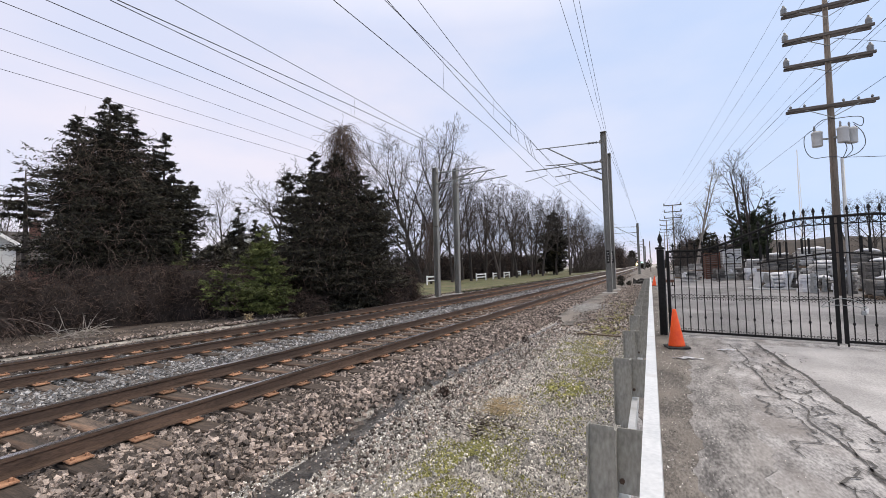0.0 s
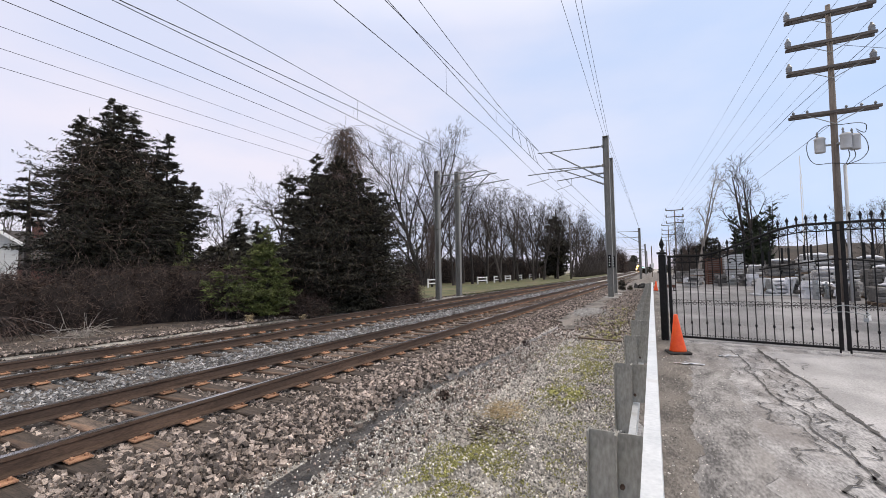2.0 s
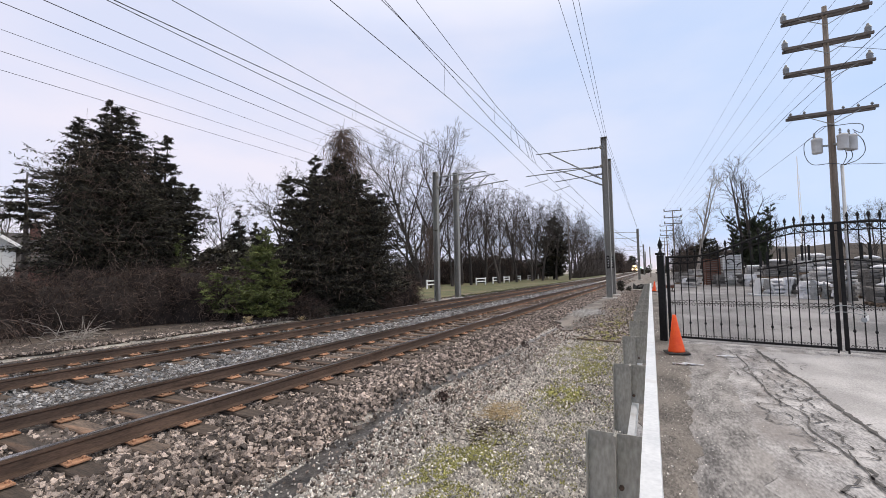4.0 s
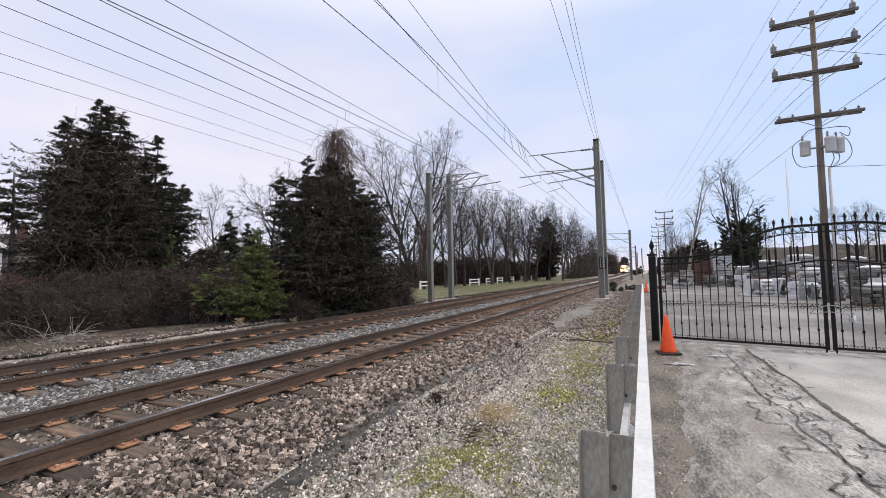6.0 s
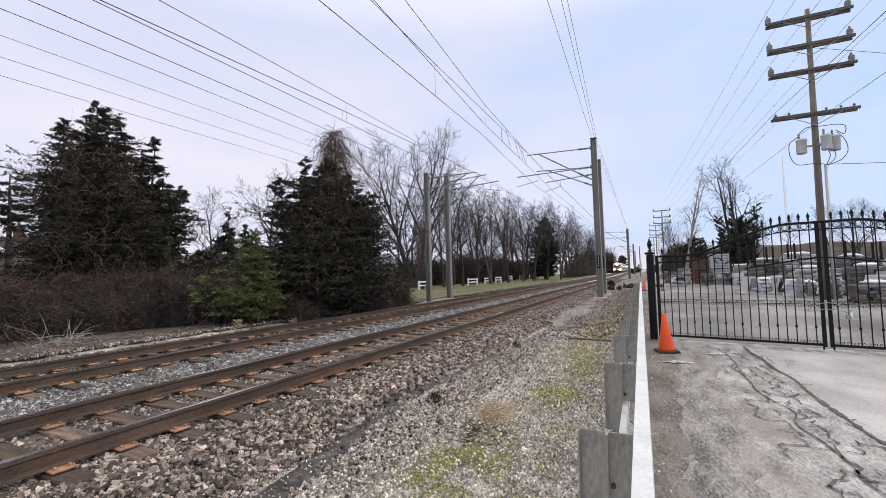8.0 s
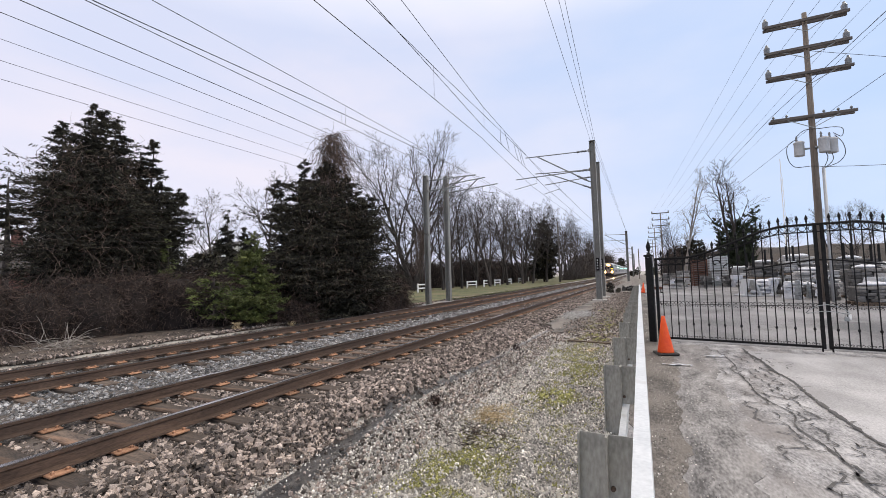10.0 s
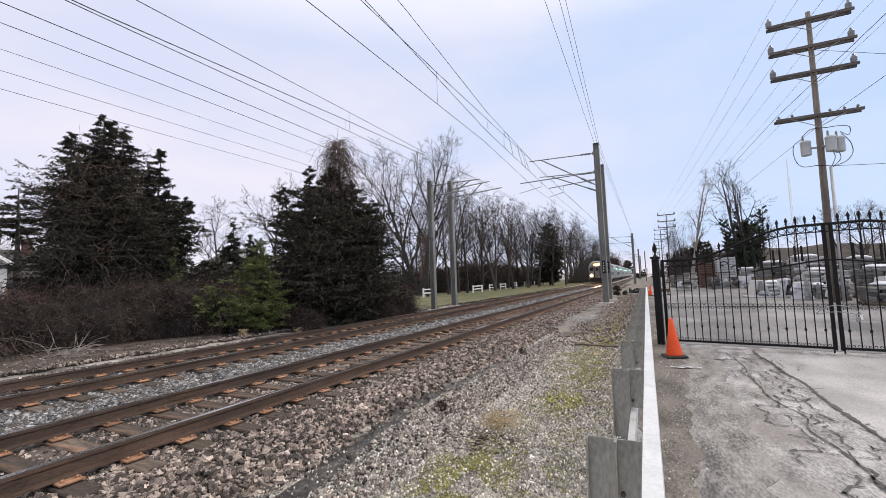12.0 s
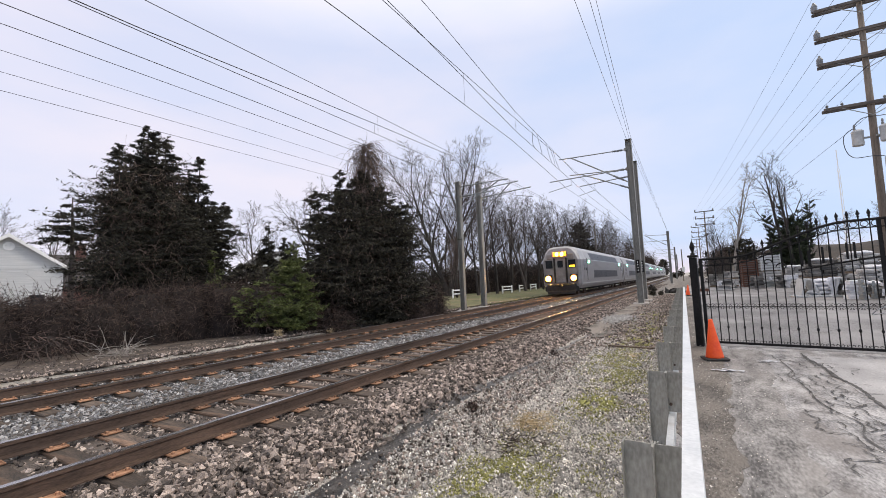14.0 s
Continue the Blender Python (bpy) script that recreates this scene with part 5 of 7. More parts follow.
# the row of bare trees along the lawn, and woods beyond
ROW = [(-24.5, 42.5, 0, 1.02), (-21.7, 40.5, 1, 0.62), (-21.2, 43.5, 3, 0.72), (-20.6, 47.5, 1, 0.8), (-23.0, 50, 2, 0.85), (-19.5, 54.6, 3, 0.78), (-22.5, 57, 0, 0.72), (-18.7, 60, 1, 0.82),
       (-17.9, 65.4, 2, 0.92), (-21.5, 66, 3, 0.85), (-17.4, 70, 1, 0.85), (-20.0, 74, 0, 0.72), (-16.6, 77, 2, 0.95), (-18.6, 84, 3, 0.85), (-16.5, 90, 1, 0.9), (-20.5, 95, 0, 0.75), (-16.2, 100, 2, 0.98),
       (-18.5, 108, 3, 0.85), (-16.5, 117, 1, 0.9), (-20, 125, 0, 0.8), (-17, 133, 2, 0.95), (-18.6, 146, 1, 0.9), (-17.5, 160, 3, 0.85), (-21, 172, 0, 0.75), (-19, 190, 2, 0.9), (-21, 212, 1, 0.85), (-19, 240, 3, 0.8)]
for x, y, k, s in ROW:
    bare_tree(BARE[k], x, y, s, "leafless tree with dark forking limbs along the lawn", "trees along the lawn")
for x, y, k, s in ((-31.5, 28, 2, 0.84), (-35, 25, 1, 0.62), (-30, 48, 1, 0.8), (-34, 58, 3, 0.8), (-28, 62, 2, 0.8), (-27, 75, 1, 0.85), (-26, 88, 3, 0.85), (-25, 104, 2, 0.9), (-45, 18, 1, 0.55), (-46, 10, 2, 0.6), (-49, 14, 3, 0.5), (-42, 6, 1, 0.5)):
    bare_tree(BARE[k], x, y, s, "leafless tree behind the houses and lawn", "trees beyond the lawn")


def thicket(name, x0, x1, y0, y1, h, n, label, thick=0.02):
    """Undergrowth of upright twigs over a stretch of ground."""
    st = np.stack([rng.uniform(x0, x1, n), rng.uniform(y0, y1, n), np.zeros(n)], 1)
    st[:, 0] += np.array([bend(y) for y in st[:, 1]])
    d = np.stack([rng.normal(0, 0.25, n), rng.normal(0, 0.25, n), np.ones(n)], 1)
    v, q = twig_chain(st, d, h * (0.35 + 0.8 * rng.random(n)), 3, 0.22, 0.03, thick, thick * 0.4)
    tagged(new(name, raw(name, v, q, BARK)), label, "undergrowth", kind="stuff")


thicket("far_thicket", -17, -14.2, 92, 260, 4.2, 5200, "brown leafless undergrowth beside the far track", 0.03)
thicket("far_thicket", -38, -27, 40, 140, 4.2, 6000, "brown leafless undergrowth behind the bare trees", 0.05)
thicket("far_thicket", -24, -12.5, 260, 420, 7.0, 3000, "distant brown woods along the railway", 0.06)
thicket("yard_thicket", 5.0, 14, 74, 150, 5.0, 2600, "brown leafless undergrowth behind the yard", 0.03)
thicket("yard_thicket", 2.6, 6, 60, 75, 3.4, 800, "brown leafless undergrowth at the yard's edge", 0.022)

pw = thing("utility_pole", "dark weathered wooden pole beyond the far track", "utility pole", "utility poles", pose(-13.9, 75, 0))
part("shaft", Mesh().tube([(0, 0, 0), (0, 0, 10.6)], [0.17, 0.12], 10), ARM_WOOD, pw, smooth=True)

# right-hand trees
bare_tree(SPARSE, 3.9, 60, 1.0, "slim pale leafless tree with upright stems behind the yard", "trees behind the yard")
bare_tree(BARE[2], 3.4, 74, 0.58, "dark leafless tree behind the yard", "trees behind the yard")
bare_tree(BARE[1], 4.6, 80, 0.62, "dark leafless tree behind the yard", "trees behind the yard")
bare_tree(BARE[1], 10.8, 62, 0.5, "dark leafless tree behind the yard", "trees behind the yard")
bare_tree(BARE[3], 17, 50, 0.42, "dark leafless tree behind the yard", "trees behind the yard")
bare_tree(BARE[2], 20, 46, 0.45, "dark leafless tree behind the yard", "trees behind the yard")
for x, y, r, h in ((3.4, 72, 1.8, 5.0), (4.6, 74, 2.2, 6.4), (7.4, 73, 2.2, 5.6), (10.5, 70, 2.4, 5.0)):
    bramble(x, y, r, h, "brown leafless thicket behind the stone yard", 2.2, 1000)
IVY_TREE = bare_tree_data(78, 13.2, 0.24, 0.34, 6, 0.36, (0.75, 0.4), (6, 4, 2), 0.010, forks=2)
bare_tree(IVY_TREE, 8.2, 51, 1.0, "leafless tree with limbs rising out of ivy", "trees behind the yard")
evergreen(8.2, 51, 6.0, 1.2, "dense dark ivy wrapped round a leafless tree", IVY, 200, 90, 0.085, 0.2, 1.0, 0.2, 0.22, lump=0.9, leaders=[(-1.6, 0.2, 6.6, 0.55), (-0.5, 0, 8.6, 0.42), (1.7, 0.2, 8.0, 0.45), (0.7, 0, 6.9, 0.7)], name="ivy_clad_trunk")
evergreen(5.6, 66, 5.6, 1.5, "dark rounded evergreen behind the stacked pallets", LEAF_DARK, 160, 40, 0.18, 0.1, 0.4, 0.2, 0.4)
evergreen(0.9, 150, 2.6, 1.4, "dark shrub beside the distant road", LEAF_DARK, 120, 34, 0.3, 0.1, 0.3, 0.2, 0.4)
for x, y, h in ((-4.5, 139, 1.6), (-3.5, 170, 3.0)):
    evergreen(x, y, h, 1.0, "low dark bush beside the distant track", LEAF_DARK, 80, 30, 0.12, 0.05, 0.4, 0.2, 0.4, name="low_bush", trunk_r=0.03)


def build_bank():
    """A brown grassy bank behind the yard."""
    b, verts, n, rows = Mesh(), [], 40, 7
    for j in range(rows):
        for i in range(n):
            x, f = 6.5 + 90 * i / (n - 1), j / (rows - 1)
            z = 4.7 * math.sin(min(1, f * 1.15) * math.pi / 2) * min(1, (i + 1) / 3) + 0.5 * noise.noise(Vector((x * 0.2, f * 3, 0)))
            verts.append((x, 62 + 30 * f - 0.25 * x, max(-0.1, z) if j else -0.1))
    b.add(verts, [(j * n + i, j * n + i + 1, (j + 1) * n + i + 1, (j + 1) * n + i) for j in range(rows - 1) for i in range(n - 1)])
    solid("bank", b, BANK_GRASS, "brown winter bank rising behind the yard", "bank", kind="structure", smooth=True)


build_bank()
for x, y, k, w in ((11, 78, 2, 0.30), (14.5, 76, 1, 0.32), (18, 76, 2, 0.36), (22, 74, 3, 0.36), (26, 73, 2, 0.42), (30, 72, 1, 0.42), (36, 70, 2, 0.45)):
    bare_tree(BARE[k], x, y, w, "small leafless tree on the brown bank", "trees on the bank", 3.6)


# ---- houses, fence, parked things beyond the lawn ----
def house(x, y, w, d, eave, ridge, turn, wall, label, chimney=None, windows=()):
    """A gabled house; its gable faces along local -y."""
    t = thing("house", label, "house", "houses", pose(x, y, 0.0, 0, 0, turn))
    hw = w / 2
    b = Mesh()
    b.add([(-hw, 0, 0), (hw, 0, 0), (hw, 0, eave), (0, 0, ridge), (-hw, 0, eave), (-hw, d, 0), (hw, d, 0), (hw, d, eave), (0, d, ridge), (-hw, d, eave)],
          [(0, 1, 2, 3, 4), (9, 8, 7, 6, 5), (1, 6, 7, 2), (5, 0, 4, 9)])
    part("wall", b, wall, t)
    for s in (-1, 1):
        o = 0.45
        slope = (ridge - eave) / hw
        e = (s * (hw + o), eave - slope * o)
        top = (0, ridge)
        q = Mesh().add([(top[0], -o, top[1] + 0.02), (e[0], -o, e[1] + 0.02), (e[0], d + o, e[1] + 0.02), (top[0], d + o, top[1] + 0.02),
                        (top[0], -o, top[1] + 0.17), (e[0], -o, e[1] + 0.17), (e[0], d + o, e[1] + 0.17), (top[0], d + o, top[1] + 0.17)],
                       [(0, 1, 2, 3), (7, 6, 5, 4), (0, 4, 5, 1), (1, 5, 6, 2), (2, 6, 7, 3)])
        r = part("roof_slope", q, SHINGLE, t, "dark grey shingled roof slope")
        part("barge_board", Mesh().add([(0, -o - 0.03, ridge - 0.1), (e[0], -o - 0.03, e[1] - 0.1), (e[0], -o - 0.03, e[1] + 0.18), (0, -o - 0.03, ridge + 0.18), (0, -o, ridge - 0.1), (e[0], -o, e[1] - 0.1), (e[0], -o, e[1] + 0.18), (0, -o, ridge + 0.18)],
                                       [(0, 1, 2, 3), (7, 6, 5, 4), (3, 2, 6, 7), (0, 4, 5, 1)]), WHITE_PAINT, r, "white barge board")
    for k in range(int(eave / 0.22)):
        part("siding_board", Mesh().box((0, -0.012, 0.15 + 0.22 * k), (w - 0.02, 0.03, 0.20), 0.004), wall, t)
    part("gable_vent", Mesh().tube([(0, -0.06, (eave + 2 * ridge) / 3), (0, 0.02, (eave + 2 * ridge) / 3)], 0.32, 18), WHITE_PAINT, t, "round white gable vent")
    for u, z, ww, hh in windows:
        wf = part("window", Mesh().box((u, -0.03, z), (ww, 0.10, hh), 0.01), WHITE_PAINT, t, "white framed window")
        part("pane", Mesh().box((u, -0.085, z), (ww - 0.16, 0.02, hh - 0.16)), DARK_GLASS, wf)
    if chimney:
        cx, cy, h = chimney
        k = part("chimney", Mesh().box((cx, cy, h / 2 + ridge * 0.3), (0.75, 0.75, h - ridge * 0.6 + ridge * 0.6), 0.01), BRICK_RED, t, "red brick chimney")
        part("chimney_cap", Mesh().box((cx, cy, h + ridge * 0.3 + 0.05), (0.9, 0.9, 0.12), 0.02), CONCRETE, k)
    return t


house(-43.5, 10.4, 6.1, 9, 4.2, 6.5, 74, SIDING, "pale sided house with a white-edged gable, behind the hedge", windows=((-1.6, 1.5, 1.0, 1.3), (1.6, 1.5, 1.0, 1.3)))
house(-53.5, 10, 8, 17, 3.0, 5.7, -17, BRICK_RED, "low brick house with a brown roof and chimney", chimney=(0.6, 7.6, 5.0))
house(-45, 36, 9, 9, 3.2, 6.5, 75, WHITE_PAINT, "distant pale house behind the evergreens")
house(-36, 66, 9, 8, 2.6, 4.6, 40, WHITE_PAINT, "white house beyond the lawn and trees", windows=((-2, 1.4, 1.1, 1.2), (2, 1.4, 1.1, 1.2)))
house(-33, 92, 8, 8, 2.6, 4.4, 40, WHITE_PAINT, "white house far beyond the lawn")


def fence_panel(x, y, x2, y2):
    """Two white posts with three rails."""
    t = thing("fence_panel", "white post-and-rail fence panel on the lawn", "fence", "lawn fence", pose(x, y, 0.03, 0, 0, math.degrees(math.atan2(y2 - y, x2 - x))))
    n = math.hypot(x2 - x, y2 - y)
    for u in (0, n):
        part("post", Mesh().box((u, 0, 0.45), (0.15, 0.15, 0.9), 0.02), WHITE_PAINT, t)
    for z in (0.42, 0.78):
        part("rail", Mesh().box((n / 2, 0, z), (n - 0.15, 0.05, 0.13), 0.01), WHITE_PAINT, t)


for a, b in (((-21.5, 31), (-21.0, 33)), ((-20.6, 36.5), (-20.2, 38.2)), ((-19.9, 47.5), (-19.7, 50)), ((-19.8, 53), (-19.9, 55.5)), ((-20.0, 58), (-20.2, 61)), ((-20.6, 66), (-20.9, 69)), ((-21.3, 75), (-21.8, 79)), ((-22.3, 86), (-22.8, 90)), ((-23.0, 95), (-23.5, 100))):
    fence_panel(*a, *b)


def parked_car(at):
    """A small pale car, nose along local x."""
    t = thing("parked_car", "white car parked behind the fence", "car", at=at)
    prof = [(-2.1, 0.35), (-2.15, 0.75), (-2.0, 0.95), (-1.5, 1.0), (-1.0, 1.42), (0.45, 1.45), (1.05, 1.0), (1.9, 0.88), (2.15, 0.65), (2.12, 0.35)]
    b, n = Mesh(), len(prof)
    b.add([(x, s * (0.86 if z < 1.1 else 0.70), z) for s in (-1, 1) for x, z in prof],
          [tuple(range(n)), tuple(reversed(range(n, 2 * n)))] + [(k, k + n, (k + 1) % n + n, (k + 1) % n) for k in range(n)])
    part("body", b, WHITE_PAINT, t)
    for s in (-1, 1):
        part("side_window", Mesh().box((-0.25, s * 0.78, 1.2), (1.5, 0.05, 0.3), 0.02), DARK_GLASS, t)
        for x in (-1.35, 1.35):
            w = part("wheel", Mesh().tube([(x, s * 0.70, 0.32), (x, s * 0.90, 0.32)], 0.32, 18), RUBBER, t)
            part("rim", Mesh().tube([(x, s * 0.89, 0.32), (x, s * 0.91, 0.32)], 0.19, 14), GALV, w)
    part("windscreen", Mesh().box((0.76, 0, 1.23), (0.05, 1.3, 0.5), 0.01, pose(0, 0, 0, 0, -50, 0)), DARK_GLASS, t)


parked_car(pose(-26.4, 69, 0.03, 0, 0, 20))


# ---- ground details between barrier and track ----
def strip(name, pts, widths, material, label, category, lift=0.03):
    """An irregular band along the ground."""
    b, verts = Mesh(), []
    path = []
    for (x, y), (x2, y2), w, w2 in zip(pts, pts[1:], widths, widths[1:]):
        for k in range(10):
            f = k / 10
            path.append((x + (x2 - x) * f, y + (y2 - y) * f, w + (w2 - w) * f))
    for x, y, w in path:
        for s in (-1, -0.5, 0, 0.5, 1):
            q = Vector((x, y * 1.3, s * 3))
            px = x + s * w * (0.75 + 0.6 * noise.noise(q * 1.3)) + 0.1 * noise.noise(Vector((y * 1.1, 5, 0)))
            verts.append((px, y, lie(px, y) + (lift if abs(s) < 1 else -0.02)))
    b.add(verts, [(i * 5 + k, i * 5 + k + 1, (i + 1) * 5 + k + 1, (i + 1) * 5 + k) for i in range(len(path) - 1) for k in range(4)])
    return solid(name, b, material, label, category, kind="stuff", smooth=True)


# the same painted gap shade, carried along under the shoulder stones
strip("shoulder_bed", [(-3.9, -6), (-3.9, 10), (-3.9, 30), (-3.9, 60)], [0.55, 0.55, 0.55, 0.55], GAP_SHADE, "dark band painted as the shade between the shoulder stones", "ballast bed", 0.012)
strip("wet_mud", [(-2.45, -1.5), (-2.62, 2.3), (-2.98, 3.8), (-3.12, 5.0), (-3.0, 6.6), (-2.85, 8.5), (-2.8, 12), (-2.75, 17)], [0.30, 0.29, 0.24, 0.20, 0.17, 0.14, 0.11, 0.08], MUD, "dark wet muddy runnel beside the ballast", "mud", 0.03)


def moss(patches):
    """Small cushions of moss strewn over the gravel, thickest in the middle of each patch (x, y, half-widths, count, size)."""
    cs, ss = [], []
    for x, y, rx, ry, n, size in patches:
        px, py = x + rng.normal(0, rx * 0.55, n), y + rng.normal(0, ry * 0.55, n)
        ok = (px < -0.42) & (np.array([noise.noise(Vector((a * 3.2, c * 2.2, 4))) for a, c in zip(px, py)]) > -0.12)
        px, py = px[ok], py[ok]
        z = np.array([lie(a, c) for a, c in zip(px, py)])
        cs.append(np.stack([px, py, z + 0.028 + 0.014 * rng.random(len(px))], 1))
        ss.append(size * (0.5 + rng.random(len(px))))
    tagged(new("moss", stones("moss", np.concatenate(cs), np.concatenate(ss), MOSS)), "yellow-green moss cushions spread over the gravel", "moss", kind="stuff")


moss(((-1.55, 3.3, 0.30, 0.80, 5200, 0.0125), (-1.1, 3.3, 0.45, 0.9, 2400, 0.011), (-1.15, 5.65, 0.26, 0.28, 420, 0.03), (-1.0, 5.2, 0.5, 1.1, 2000, 0.014), (-1.1, 7.4, 0.42, 1.2, 2200, 0.02), (-1.45, 8.6, 0.6, 1.4, 900, 0.026), (-1.2, 10.6, 0.45, 1.3, 600, 0.03), (-1.3, 13.5, 0.5, 1.6, 350, 0.035), (-1.3, 18, 0.6, 2.4, 200, 0.04)))
m = 200
st = np.stack([-1.62 + rng.normal(0, 0.22, m), 4.02 + rng.normal(0, 0.2, m), 0.0 + 0.03 * rng.random(m)], 1)
v, q = twig_chain(st, np.stack([rng.normal(0, 1, m), rng.normal(0, 1, m), np.abs(rng.normal(0, 0.25, m))], 1), 0.09, 2, 0.3, 0.1, 0.004, 0.002)
tagged(new("dead_plant_litter", raw("dead_plant_litter", v, q, TWIG)), "dark rotting plant litter on the gravel", "plant litter", kind="stuff")
for i, (x, y, rx, ry) in enumerate(((-1.7, 4.6, 0.16, 0.22), (-1.2, 9.3, 0.2, 0.3))):
    blob("straw_patch", x, y, rx, ry, STRAW, "pale straw scattered on the gravel", 0.005, 0.3, i + 40)
m = 260
st = np.stack([-1.68 + rng.normal(0, 0.13, m), 4.6 + rng.normal(0, 0.17, m), 0.02 + 0.02 * rng.random(m)], 1)
v, q = twig_chain(st, np.stack([rng.normal(0, 1, m), rng.normal(0, 1, m), np.abs(rng.normal(0, 0.15, m))], 1), 0.12, 2, 0.2, 0.1, 0.0025, 0.002)
tagged(new("straw", raw("straw", v, q, STRAW)), "loose pale straw on the gravel", "straw", kind="stuff")
m = 1500
c = np.stack([-2.45 + rng.normal(0, 0.22, m), 16.6 + rng.normal(0, 0.55, m), rng.uniform(-0.03, 0.05, m)], 1)
tagged(new("pale_gravel_heap", stones("pale_gravel_heap", c, 0.03 + 0.05 * rng.random(m), CONCRETE)), "spread of pale crushed stone beside the track", "gravel", kind="stuff")


def weed(x, y, h, n, material, label):
    st = np.stack([x + rng.normal(0, 0.02, n), y + rng.normal(0, 0.02, n), np.full(n, lie(x, y))], 1)
    d = np.stack([rng.normal(0, 0.45, n), rng.normal(0, 0.45, n), np.ones(n)], 1)
    v, q = twig_chain(st, d, h * (0.5 + 0.6 * rng.random(n)), 4, 0.2, 0.05, 0.004, 0.002)
    w, p = leaves(st[rng.integers(0, n, n * 3)] + np.stack([rng.normal(0, h * 0.25, n * 3), rng.normal(0, h * 0.25, n * 3), h * rng.random(n * 3)], 1), h * 0.16)
    v, q = joined((v, q), (w, p))
    tagged(new("dead_weed", raw("dead_weed", v, q, material)), label, "weed", "dead weeds", "stuff")


weed(-2.54, 4.9, 0.17, 40, TWIG, "small dark dead weed standing in the gravel")
weed(-2.66, 8.9, 0.16, 40, TWIG, "small dark dead weed standing in the gravel")
weed(-12.4, 9.7, 0.3, 24, STRAW, "pale dead weed beside the far track")
weed(-11.9, 11.6, 0.25, 20, STRAW, "pale dead weed beside the far track")
board = Mesh().box((0, 0, 0.03), (0.95, 0.09, 0.03), 0.004)
solid("wooden_board", board, PALLET_WOOD, "weathered board lying on the gravel", "board", at=pose(-1.3, 10.1, 0.0, 0, 0, -12))
solid("litter", Mesh().box((0, 0, 0.01), (0.32, 0.16, 0.012), 0.004), BAG_WHITE, "crumpled white paper litter on the gravel", "litter", "litter", pose(-0.58, 2.25, 0.02, 6, 4, 30))
for x, y, w, a in ((0.28, 8.1, 0.16, 10), (0.42, 8.15, 0.15, -20), (0.95, 9.1, 0.12, 35), (1.07, 9.12, 0.09, 15)):
    b = Mesh()
    b.add([(w * (-1 + 2 * i / 4), 0.035 * math.sin(i * 2.2) + s * 0.03, 0.012 + 0.015 * abs(math.sin(i * 1.9 + s))) for s in (-1, 1) for i in range(5)], [(i, i + 1, 6 + i, 5 + i) for i in range(4)])
    b.v += [(p[0], p[1], p[2] - 0.006) for p in b.v]
    b.f += [tuple(k + 10 for k in reversed(f)) for f in b.f]
    b.m, b.n = [0] * len(b.f), len(b.v)
    solid("litter", b, BAG_WHITE, "scrap of white plastic on the asphalt", "litter", "litter", pose(x, y, 0.008, 0, 0, a))


